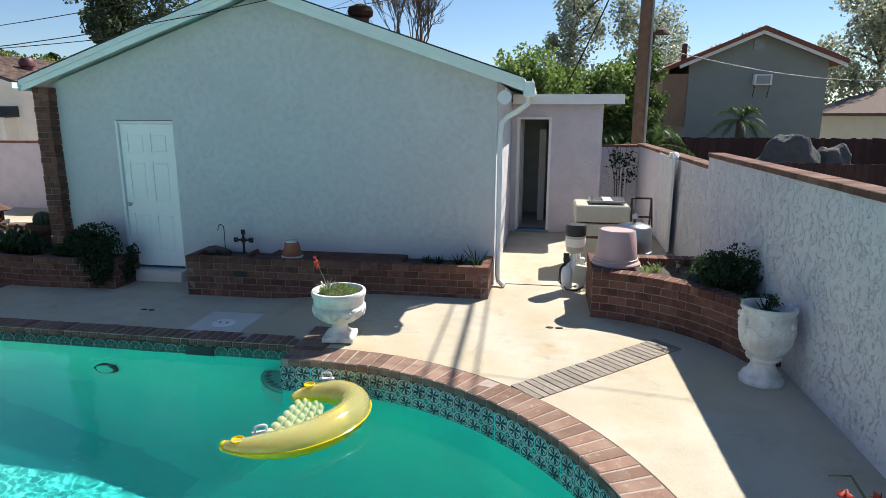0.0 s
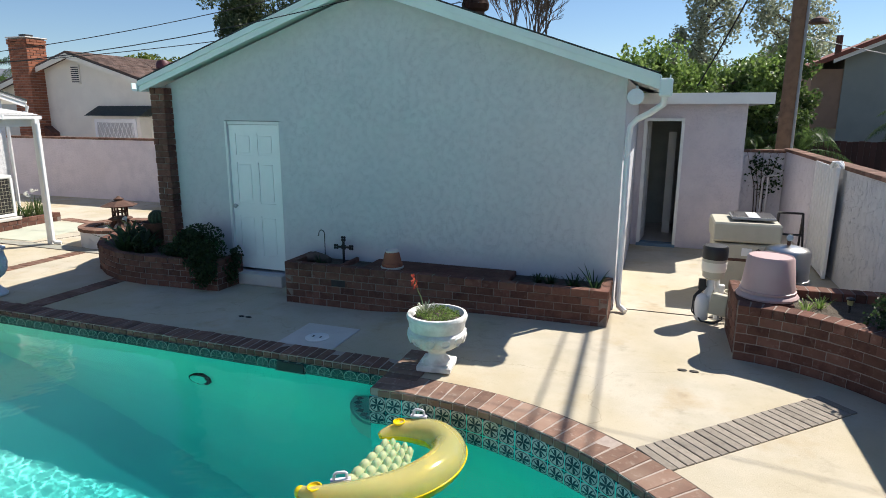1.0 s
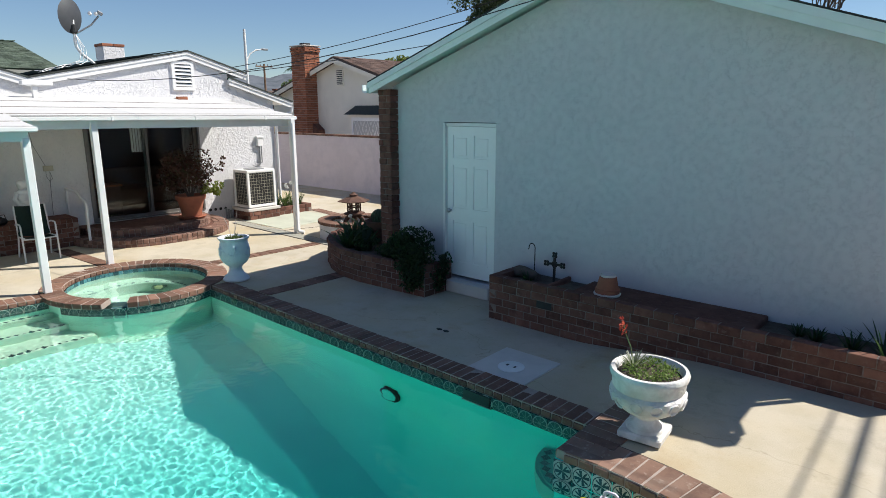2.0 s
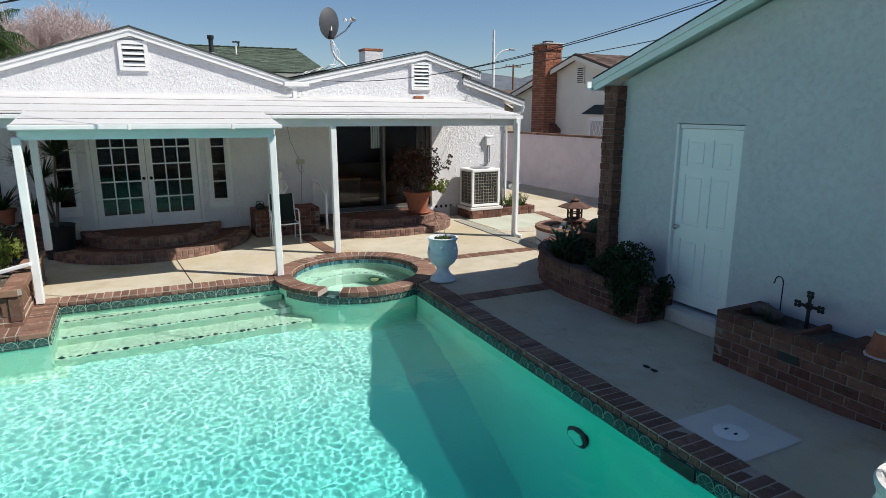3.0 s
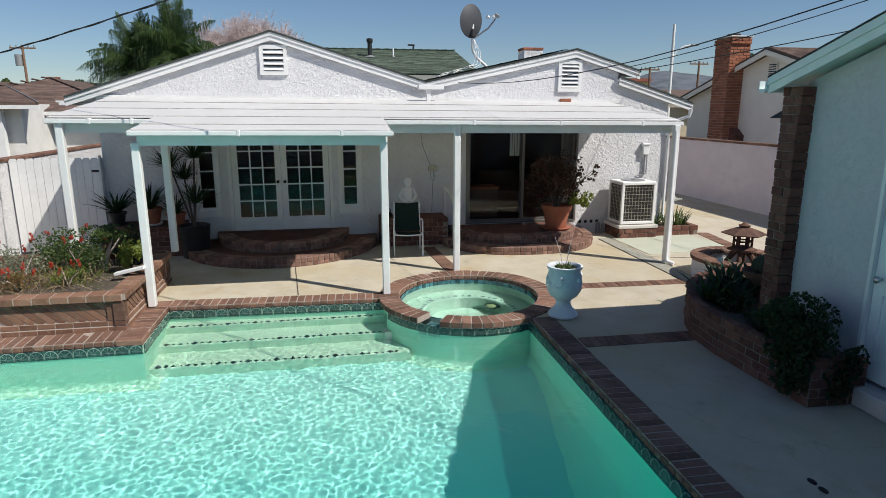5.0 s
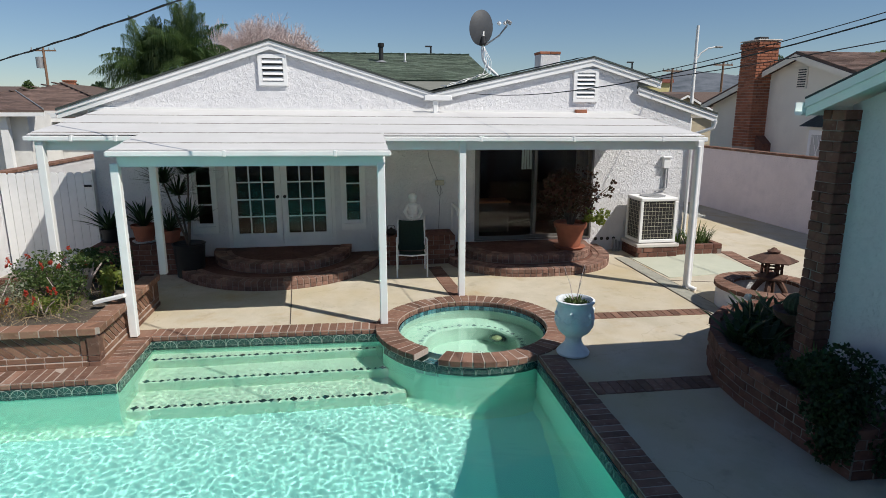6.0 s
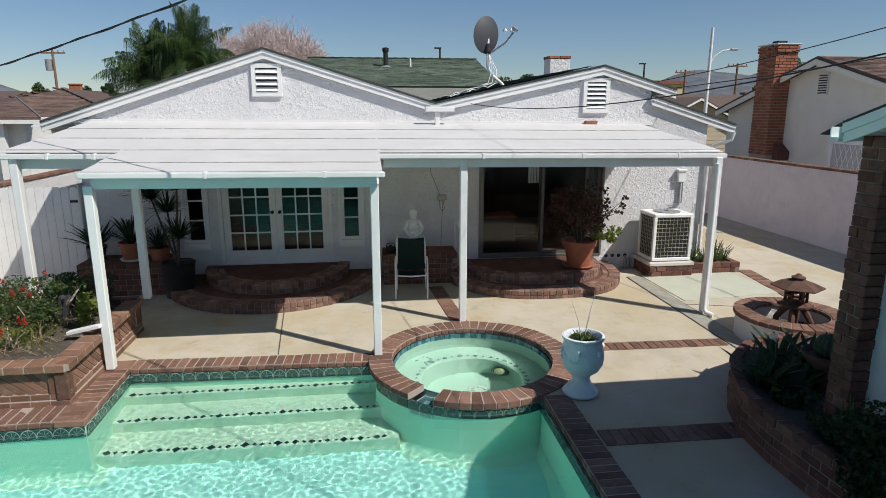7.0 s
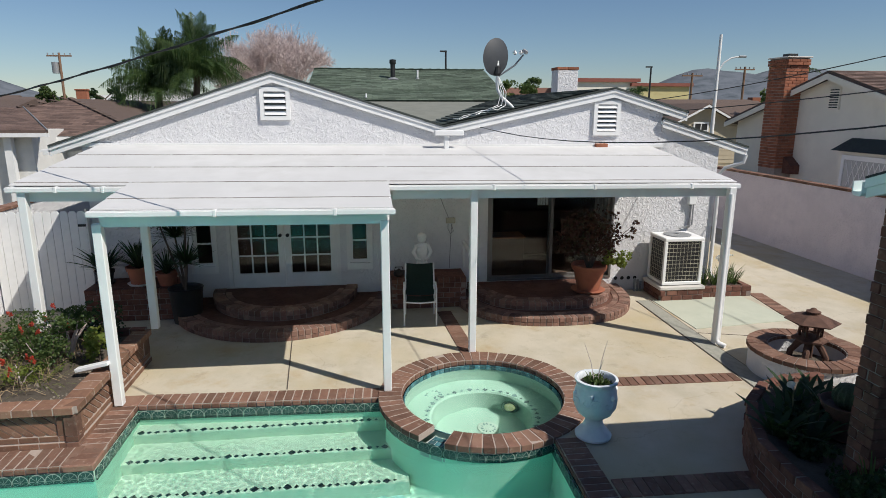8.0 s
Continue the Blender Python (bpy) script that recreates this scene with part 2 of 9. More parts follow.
STEEL = material("brushed_steel", (0.55, 0.54, 0.53), (0.45, 0.44, 0.43), scale=3, rough=0.28, bump=0.05, metal=1.0)
GREYMETAL = material("grey_metal", (0.30, 0.31, 0.32), (0.25, 0.26, 0.27), scale=5, rough=0.5, bump=0.08, metal=0.3)
BLACK = material("black_plastic", (0.015, 0.015, 0.016), (0.022, 0.022, 0.022), scale=8, rough=0.5, bump=0.1)
BEIGE = material("beige_enamel", (0.50, 0.47, 0.37), (0.44, 0.41, 0.32), scale=4, rough=0.55, bump=0.08)
WOODPOLE = material("weathered_pole", (0.21, 0.125, 0.08), (0.14, 0.085, 0.055), scale=6, rough=0.9, bump=0.7, fine=30, dist=0.01)
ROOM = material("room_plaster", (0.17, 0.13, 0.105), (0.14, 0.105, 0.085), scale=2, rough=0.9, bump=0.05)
GLASS = glass_material("window_glass", (0.92, 0.96, 0.95), ior=1.33)


# ---- mesh helpers ----
def box(bm, x0, x1, y0, y1, z0, z1):
    """An axis-aligned block added to bm."""
    v = [bm.verts.new((x, y, z)) for z in (z0, z1) for x, y in ((x0, y0), (x1, y0), (x1, y1), (x0, y1))]
    for f in ((3, 2, 1, 0), (4, 5, 6, 7), (0, 1, 5, 4), (1, 2, 6, 5), (2, 3, 7, 6), (3, 0, 4, 7)):
        bm.faces.new([v[i] for i in f])
    return v


def block(*spans):
    bm = bmesh.new()
    for s in spans:
        box(bm, *s)
    return bm


def soft_block(x0, x1, y0, y1, z0, z1, r=0.01, seg=1):
    bm = block((x0, x1, y0, y1, z0, z1))
    bmesh.ops.bevel(bm, geom=list(bm.edges), offset=r, segments=seg, affect="EDGES", profile=0.5)
    return bm


def prism(bm, outline, axis, a, b):
    """A straight prism of a flat outline (pairs) between a and b along axis 'x', 'y' or 'z'."""
    def at(p, s):
        return {"x": (s, p[0], p[1]), "y": (p[0], s, p[1]), "z": (p[0], p[1], s)}[axis]
    lo, hi = [bm.verts.new(at(p, a)) for p in outline], [bm.verts.new(at(p, b)) for p in outline]
    n = len(outline)
    for i in range(n):
        bm.faces.new((lo[i], lo[(i + 1) % n], hi[(i + 1) % n], hi[i]))
    bm.faces.new(lo[::-1])
    bm.faces.new(hi)
    bmesh.ops.recalc_face_normals(bm, faces=list(bm.faces))
    return bm


def lathe(bm, profile, seg=32, centre=(0, 0), close=True):
    """A body of revolution round z from pairs of radius and height."""
    rings = []
    for r, z in profile:
        rings.append([bm.verts.new((centre[0] + r * math.cos(2 * math.pi * i / seg), centre[1] + r * math.sin(2 * math.pi * i / seg), z)) for i in range(seg)])
    for a, b in zip(rings, rings[1:]):
        for i in range(seg):
            bm.faces.new((a[i], a[(i + 1) % seg], b[(i + 1) % seg], b[i]))
    if close:
        bm.faces.new(rings[0][::-1])
        bm.faces.new(rings[-1])
    bmesh.ops.recalc_face_normals(bm, faces=list(bm.faces))
    return bm


def tube(bm, points, radius, seg=8, caps=True):
    """A round rod along points; radius is one number or one a point."""
    pts = [Vector(p) for p in points]
    rad = radius if isinstance(radius, (list, tuple)) else [radius] * len(pts)
    rings = []
    side = None
    for i, p in enumerate(pts):
        d = (pts[min(i + 1, len(pts) - 1)] - pts[max(i - 1, 0)]).normalized()
        ref = side if side is not None else (Vector((0, 0, 1)) if abs(d.z) < 0.9 else Vector((1, 0, 0)))
        u = (ref - d * ref.dot(d)).normalized()
        side = u
        v = d.cross(u)
        rings.append([bm.verts.new(p + rad[i] * (math.cos(2 * math.pi * k / seg) * u + math.sin(2 * math.pi * k / seg) * v)) for k in range(seg)])
    for a, b in zip(rings, rings[1:]):
        for k in range(seg):
            bm.faces.new((a[k], a[(k + 1) % seg], b[(k + 1) % seg], b[k]))
    if caps:
        bm.faces.new(rings[0][::-1])
        bm.faces.new(rings[-1])
    return bm


def mesh_of(name, bm, mat, smooth=False):
    if any(len(e.link_faces) != 1 for e in bm.edges) and max(v.co.z for v in bm.verts) - min(v.co.z for v in bm.verts) > 1e-5:
        bmesh.ops.recalc_face_normals(bm, faces=list(bm.faces))
    me = bpy.data.meshes.new(name)
    bm.to_mesh(me)
    bm.free()
    me.materials.append(mat)
    if smooth:
        for p in me.polygons:
            p.use_smooth = True
        me.set_sharp_from_angle(angle=radians(40))
    return me


def part(name, bm, mat, parent, label="", smooth=False):
    """Links a bmesh as one mesh object under a thing or a part (or as a top-level mesh where parent is None)."""
    ob = new(name, mesh_of(name, bm, mat, smooth))
    ob.parent = parent
    return tagged(ob, label)


def solid(name, bm, mat, label="", category="", group="", kind="", smooth=False):
    return tagged(part(name, bm, mat, None, "", smooth), label, category, group, kind)


def thing(name, label, category, group="", at=(0, 0, 0), turn=0.0, kind=""):
    ob = new(name)
    ob.empty_display_size = 0.1
    ob.matrix_basis = pose(*at, 0, 0, turn)
    return tagged(ob, label, category, group, kind)


PIECES = {}


def piece(name, size, mat, parent, m, chamfer=0.006):
    """One brick, tile or board: a chamfered block that shares its mesh with all of the same size."""
    key = (name, tuple(round(s, 3) for s in size), mat.name)
    if key not in PIECES:
        x, y, z = (s / 2 for s in size)
        bm = block((-x, x, -y, y, -z, z))
        bmesh.ops.bevel(bm, geom=list(bm.edges), offset=min(chamfer, min(size) * 0.3), segments=1, affect="EDGES")
        PIECES[key] = mesh_of(name, bm, mat)
    ob = new(name, PIECES[key])
    ob.parent = parent
    ob.matrix_basis = m
    return ob


def along(points, step):
    """Even stations along a line of points: place, heading in degrees."""
    pts = [Vector((*p[:2], 0)) for p in points]
    lengths = [(b - a).length for a, b in zip(pts, pts[1:])]
    total = sum(lengths)
    n = max(1, round(total / step))
    out = []
    for i in range(n):
        s = (i + 0.5) * total / n
        for a, b, ln in zip(pts, pts[1:], lengths):
            if s <= ln:
                p = a + (b - a) * (s / ln)
                out.append((p.x, p.y, math.degrees(math.atan2(b.y - a.y, b.x - a.x)), total / n))
                break
            s -= ln
    return out


def arc(cx, cy, r, a0, a1, n=40):
    return [(cx + r * math.cos(radians(a0 + (a1 - a0) * i / n)), cy + r * math.sin(radians(a0 + (a1 - a0) * i / n))) for i in range(n + 1)]


def offset(points, d):
    """A line moved d to its left."""
    out = []
    for i, p in enumerate(points):
        a, b = points[max(i - 1, 0)], points[min(i + 1, len(points) - 1)]
        t = Vector((b[0] - a[0], b[1] - a[1])).normalized()
        out.append((p[0] - t.y * d, p[1] + t.x * d))
    return out


def inside(x, y, poly):
    hit = False
    j = len(poly) - 1
    for i in range(len(poly)):
        (xi, yi), (xj, yj) = poly[i], poly[j]
        if (yi > y) != (yj > y) and x < (xj - xi) * (y - yi) / (yj - yi) + xi:
            hit = not hit
        j = i
    return hit


# ---- plan ----
UP = 0.14                                   # the deck beyond the pool's curve lies this much higher
WATER = -0.14
CX, CY, R_IN, R_OUT = -2.9, 2.6, 2.86, 3.20  # the pool's curved end
SX, SY, S_IN, S_OUT = -10.74, 5.63, 0.99, 1.29  # the spa


def deck_z(x, y):
    """Level along the pool's long side, rising to the curved end: a step at the coping, a long ramp by the garage."""
    k = min(1.0, max(0.0, (y - 6.42) / 1.3))
    start, run = -3.30 - 1.3 * k, 0.10 + 1.7 * k
    s = min(1.0, max(0.0, (x - start) / run))
    return UP * s * s * (3 - 2 * s)


CURVE = [(-3.25, 5.47)] + arc(CX, CY, R_IN, 92, 0, 44)     # inner edge of the raised coping
POOL = [(-3.25, 6.14)] + CURVE + [(-0.04, -2.6), (-9.62, -2.6), (-9.66, 1.5), (-10.90, 1.5), (-10.76, 4.4), (-10.6, 4.5)] + arc(SX, SY, S_OUT - 0.03, -75, 28, 30) + [(-9.6, 6.20)]
MIDLINE = [(-3.25, 6.28), (-3.05, 6.2), (-3.05, 5.62)] + arc(CX, CY, (R_IN + R_OUT) / 2, 90, 0, 44) + [(0.13, -2.8), (-9.8, -2.8), (-9.8, 1.36), (-11.03, 1.36), (-10.9, 4.45)] + arc(SX, SY, 1.14, 275, 20, 50) + [(-9.5, 6.33)]

# ---- ground ----
def build_deck():
    x0, x1, y0, y1, s = -24.0, 1.65, -3.6, 15.9, 0.12
    nx, ny = int((x1 - x0) / s), int((y1 - y0) / s)
    vid, verts, faces = {}, [], []

    def vert(i, j):
        if (i, j) not in vid:
            x, y = x0 + i * s, y0 + j * s
            vid[i, j] = len(verts)
            verts.append((x, y, deck_z(x, y) - 0.001 + 0.003 * noise.noise((x * 0.5, y * 0.5, 0))))
        return vid[i, j]
    for i in range(nx):
        for j in range(ny):
            x, y = x0 + (i + 0.5) * s, y0 + (j + 0.5) * s
            if not inside(x, y, MIDLINE):
                faces.append((vert(i, j), vert(i + 1, j), vert(i + 1, j + 1), vert(i, j + 1)))
    me = bpy.data.meshes.new("pavement")
    me.from_pydata(verts, [], faces)
    me.materials.append(CONCRETE)
    for p in me.polygons:
        p.use_smooth = True
    return tagged(new("pavement", me), "beige concrete pool deck with stains and fine cracks", "pavement", kind="structure")


pavement = build_deck()
PALE_GREEN = material("pale_green_concrete", (0.50, 0.515, 0.42), (0.44, 0.46, 0.37), scale=2.2, rough=0.9, bump=0.4, fine=120, dist=0.003, big=0.6, spec=0.25)
bm = prism(bmesh.new(), [(-14.16, 9.44), (-12.56, 9.47), (-12.76, 11.30), (-14.14, 11.22)], "z", -0.02, 0.007)
solid("concrete_panel", bm, PALE_GREEN, "pale green tinted panel of the concrete yard", "pavement", kind="structure")
bm = bmesh.new()
far, near = 2500.0, (-24.0, 1.64, -3.6, 15.84)
ring = [(-far, far, -far, near[2]), (-far, far, near[3], far), (-far, near[0], near[2], near[3]), (near[1], far, near[2], near[3])]
for a, b, c, d in ring:
    bm.faces.new([bm.verts.new(p) for p in ((a, c, -0.03), (b, c, -0.03), (b, d, -0.03), (a, d, -0.03))])
solid("ground", bm, DIRT, "dry soil and grass of the neighbourhood", "ground", kind="structure")


# ---- pool ----
def floor_z(x):
    s = min(1.0, max(0.0, (-4.0 - x) / 5.2))
    return -2.1 + 0.95 * s


def inset(ring, d):
    """The closed ring moved d towards its inside."""
    n = len(ring)
    area = sum(ring[i][0] * ring[(i + 1) % n][1] - ring[(i + 1) % n][0] * ring[i][1] for i in range(n))
    s = 1 if area > 0 else -1
    out = []
    for i in range(n):
        (ax, ay), (bx, by), (cx, cy) = ring[i - 1], ring[i], ring[(i + 1) % n]
        u, v = Vector((bx - ax, by - ay)).normalized(), Vector((cx - bx, cy - by)).normalized()
        m = Vector((-(u.y + v.y), u.x + v.x))
        if m.length < 1e-4:
            m = Vector((-u.y, u.x))
        m.normalize()
        k = min(1.6, 1 / max(0.5, m.dot(Vector((-u.y, u.x)))))
        out.append((bx + s * d * k * m.x, by + s * d * k * m.y))
    return out


def build_pool():
    shell = thing("swimming_pool", "in-ground swimming pool with pale green plaster and clear water", "pool", kind="structure")
    bm = bmesh.new()
    ring = [(x, y) for x, y in POOL]
    # walls
    tops = [bm.verts.new((x, y, UP - 0.06 if x > -3.3 and y < 6.0 else -0.06)) for x, y in ring]
    reach = [0.16 + 0.84 * min(1.0, max(0.0, (x + 9.3) / 2.6)) for x, y in ring]
    full = inset(ring, 1.0)
    bots = [bm.verts.new((x, y, floor_z(x) + 0.003 + k)) for (x, y), k in zip(ring, reach)]
    n = len(ring)
    for i in range(n):
        bm.faces.new((tops[i], tops[(i + 1) % n], bots[(i + 1) % n], bots[i]))
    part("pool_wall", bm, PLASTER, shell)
    # rounded foot of the walls
    bm = bmesh.new()
    rows = []
    for k in range(9):
        f = math.pi / 2 * k / 8
        row = []
        for (x, y), (u, v), c in zip(ring, full, reach):
            s = c * (1 - math.cos(f))
            row.append(bm.verts.new((x + (u - x) * s, y + (v - y) * s, floor_z(x) + 0.003 + c * (1 - math.sin(f)))))
        rows.append(row)
    for a, b in zip(rows, rows[1:]):
        for i in range(n):
            bm.faces.new((a[i], a[(i + 1) % n], b[(i + 1) % n], b[i]))
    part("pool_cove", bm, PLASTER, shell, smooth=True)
    xs = [-12 + 0.4 * i for i in range(32)]
    bm = bmesh.new()
    for a, b in zip(xs, xs[1:]):
        bm.faces.new([bm.verts.new(p) for p in ((a, -2.7, floor_z(a)), (b, -2.7, floor_z(b)), (b, 6.3, floor_z(b)), (a, 6.3, floor_z(a)))])
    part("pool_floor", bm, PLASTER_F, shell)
    return shell


pool = build_pool()


# ---- garage ----
G_APEX, G_SLOPE = (-4.65, 4.02), 0.342


def rake_z(x):
    return G_APEX[1] - G_SLOPE * abs(x - G_APEX[0])


def build_garage():
    g = thing("garage", "grey stucco garage with a low gable roof and pale rake boards", "garage", kind="structure")
    wall_y, left, right = 8.466, -7.98, -1.41
    # front wall with the door's opening
    bm = bmesh.new()
    dx0, dx1, dz0, dz1 = -6.97, -6.06, 0.20, 2.38
    prism(bm, [(left, -0.1), (dx0, -0.1), (dx0, rake_z(dx0)), (left, rake_z(left))], "y", wall_y, wall_y + 0.16)
    prism(bm, [(dx1, -0.1), (right, -0.1), (right, rake_z(right)), (G_APEX[0], rake_z(G_APEX[0])), (dx1, rake_z(dx1))], "y", wall_y, wall_y + 0.16)
    prism(bm, [(dx0, dz1), (dx1, dz1), (dx1, rake_z(dx1)), (dx0, rake_z(dx0))], "y", wall_y, wall_y + 0.16)
    prism(bm, [(dx0, -0.1), (dx1, -0.1), (dx1, dz0 - 0.03), (dx0, dz0 - 0.03)], "y", wall_y, wall_y + 0.16)
    part("front_wall", bm, STUCCO, g)
    part("side_wall", block((right - 0.16, right, wall_y + 0.16, 15.6, -0.1, rake_z(right) - 0.02)), STUCCO, g)
    part("side_wall", block((left, left + 0.16, wall_y + 0.16, 15.6, -0.1, rake_z(left) - 0.02)), STUCCO, g)
    part("back_wall", prism(bmesh.new(), [(left, -0.1), (right, -0.1), (right, rake_z(right)), G_APEX, (left, rake_z(left))], "y", 15.6, 15.76), STUCCO, g)
    # roof planes with a thin dark shingle edge over a two-tier rake
    for tip in (-8.18, -1.06):
        zt, za, xa = rake_z(tip) + 0.115, G_APEX[1] + 0.115, G_APEX[0]
        part("roof_slope", prism(bmesh.new(), [(tip, zt - 0.03), (xa, za - 0.03), (xa, za + 0.004), (tip, zt + 0.004)], "y", 8.20, 16.0), SHINGLE_D, g)
        part("shingle_edge", prism(bmesh.new(), [(tip, zt + 0.005), (xa, za + 0.005), (xa, za + 0.022), (tip, zt + 0.022)], "y", 8.145, 8.60), SHINGLE_D, g)
        part("rake_board", prism(bmesh.new(), [(tip, zt - 0.15), (xa, za - 0.15), (xa, za - 0.002), (tip, zt - 0.002)], "y", 8.172, 8.199), MINT, g)
        part("rake_trim", prism(bmesh.new(), [(tip, zt - 0.072), (xa, za - 0.072), (xa, za + 0.003), (tip, zt + 0.003)], "y", 8.15, 8.171), MINT, g)
        part("soffit", prism(bmesh.new(), [(tip, zt - 0.065), (xa, za - 0.065), (xa, za - 0.033), (tip, zt - 0.033)], "y", 8.20, 15.9), MINT, g)
    for x0, x1 in ((-8.29, -8.182), (-1.058, -0.95)):
        bm = bmesh.new()
        z = rake_z(-8.18) + 0.09
        prism(bm, [(x0, z), (x0, z - 0.09), (x0 + 0.02, z - 0.115), (x1 - 0.02, z - 0.115), (x1, z - 0.09), (x1, z), (x1 - 0.012, z), (x1 - 0.012, z - 0.08), (x0 + 0.012, z - 0.08), (x0 + 0.012, z)], "y", 8.14, 15.9)
        part("gutter", bm, MINT, g)
    # sill below the door
    part("door_sill", soft_block(dx0 - 0.02, dx1 + 0.02, wall_y - 0.16, wall_y - 0.003, 0.0, 0.17, 0.012), CONCRETE_P, g, "painted concrete door step")
    return g


garage = build_garage()


def panel_door(name, width, height, mat, label):
    """A six-panel door in the xz plane, its face towards -y, hung from its left edge."""
    d = thing(name, label, "door", kind="structure")
    bm = block((0, width, 0.012, 0.045, 0, height))
    stile, rails = 0.105, [(0, 0.20), (0.80, 0.98), (1.58, 1.68), (height - 0.12, height)]
    for x0, x1 in ((0, stile), (width / 2 - 0.05, width / 2 + 0.05), (width - stile, width)):
        box(bm, x0, x1, 0, 0.012, 0, height)
    for z0, z1 in rails:
        for x0, x1 in ((stile, width / 2 - 0.05), (width / 2 + 0.05, width - stile)):
            box(bm, x0, x1, 0, 0.012, z0, z1)
    part("door_leaf", bm, mat, d)
    for (za, zb), (zc, zd) in zip(rails, rails[1:]):
        for x0, x1 in ((stile, width / 2 - 0.05), (width / 2 + 0.05, width - stile)):
            b2 = bmesh.new()
            prism(b2, [(x0 + 0.035, zb + 0.035), (x1 - 0.035, zb + 0.035), (x1 - 0.035, zc - 0.035), (x0 + 0.035, zc - 0.035)], "y", 0.004, 0.0115)
            bmesh.ops.bevel(b2, geom=[e for e in b2.edges], offset=0.004, segments=1, affect="EDGES")
            part("door_panel", b2, mat, d)
    return d


DOORWHITE = material("door_enamel", (0.88, 0.89, 0.88), (0.84, 0.85, 0.84), scale=3, rough=0.3, bump=0.03, fine=30, dist=0.004)
door = panel_door("door_1", 0.85, 2.11, DOORWHITE, "white six-panel garage door, closed, with a brass knob")
door.matrix_basis = pose(-6.93, 8.50, 0.21)
bm = bmesh.new()
lathe(bm, [(0.012, 0), (0.012, 0.03), (0.03, 0.045), (0.033, 0.06), (0.02, 0.075), (0.004, 0.078)], 16)
bmesh.ops.transform(bm, matrix=pose(0.07, 0, 0.94, 90, 0, 0), verts=bm.verts)
part("door_knob", bm, STEEL, door, "round brushed metal door knob", smooth=True)
bm = block((-0.04, -0.005, -0.045, 0.06, 0, 2.16), (0.855, 0.89, -0.02, 0.06, 0, 2.16), (-0.005, 0.855, -0.02, 0.06, 2.115, 2.16))
part("door_frame", bm, WHITE, door)

# ---- shed beside the garage ----
def build_shed():
    s = thing("shed", "small lilac stucco lean-to shed with a flat white roof edge", "shed", kind="structure")
    y0, x0, x1 = 12.6, -1.405, 0.34
    a, b, top = -1.30, -0.63, 2.42
    part("front_wall", block((x0, a, y0, y0 + 0.14, 0.1, 2.70), (b, x1, y0, y0 + 0.14, 0.1, 2.70), (a, b, y0, y0 + 0.14, top, 2.70)), STUCCO_L, s)
    part("side_wall", block((x1 - 0.14, x1, y0 + 0.14, 15.6, 0.1, 2.70)), STUCCO_L, s)
    part("roof_slab", block((x0, x1 + 0.36, y0 - 0.18, 15.6, 2.703, 2.74)), SHINGLE_D, s)
    part("fascia", block((x0 + 0.02, x1 + 0.36, y0 - 0.21, y0 - 0.18, 2.66, 2.84), (x1 + 0.33, x1 + 0.36, y0 - 0.18, 15.6, 2.66, 2.84)), WHITE, s)
    part("door_frame", block((a, a + 0.05, y0 - 0.03, y0 + 0.1, 0.16, top), (b - 0.05, b, y0 - 0.03, y0 + 0.1, 0.16, top), (a + 0.05, b - 0.05, y0 - 0.03, y0 + 0.1, top - 0.05, top)), WHITE, s)
    part("threshold", soft_block(a, b, y0 - 0.06, y0 + 0.2, 0.13, 0.19, 0.01), material("blue_paint", (0.16, 0.25, 0.33), scale=5, rough=0.6), s, "worn blue-painted door threshold")
    part("inner_wall", block((x0 + 0.02, x1 - 0.15, 15.0, 15.05, 0.1, 2.7), (x0 + 0.003, x0 + 0.02, y0 + 0.15, 15.0, 0.1, 2.7)), material("shed_plaster", (0.50, 0.52, 0.48), scale=3, rough=0.9), s)
    part("inner_frame", block((-0.86, -0.72, 13.9, 13.96, 0.16, 2.15)), WHITE, s, "pale inner door post")
    part("inner_floor", block((x0 + 0.02, x1 - 0.15, y0 + 0.2, 15.0, 0.12, 0.16)), CONCRETE_P, s)
    leaf = panel_door("door_leaf_open", 0.62, 2.2, WHITE, "white shed door standing open inwards")
    leaf.matrix_basis = pose(a + 0.06, y0 + 0.12, 0.19, 0, 0, 84)
    return s


shed = build_shed()

# ---- boundary walls ----
def capped_wall(name, label, x0, x1, y0, y1, z0, z1, mat):
    w = thing(name, label, "wall", kind="structure")
    part("wall_body", block((x0, x1, y0, y1, z0, z1 - 0.062)), mat, w)
    horiz = (x1 - x0) > (y1 - y0)
    step = 0.205
    ln = (x1 - x0) if horiz else (y1 - y0)
    n = int(ln / step)
    for i in range(n):
        c = (i + 0.5) * ln / n
        at = (x0 + c, (y0 + y1) / 2, z1 - 0.03) if horiz else ((x0 + x1) / 2, y0 + c, z1 - 0.03)
        size = (ln / n - 0.008, (y1 - y0) + 0.04, 0.06) if horiz else ((x1 - x0) + 0.04, ln / n - 0.008, 0.06)
        piece("brick", size, BRICK_C, w, pose(*at, random.uniform(-0.5, 0.5), random.uniform(-0.5, 0.5), random.uniform(-0.6, 0.6)))
    part("cap_mortar", block((x0 + 0.01, x1 - 0.01, y0 + 0.01, y1 - 0.01, z1 - 0.061, z1 - 0.012)), MORTAR, w)
    return w


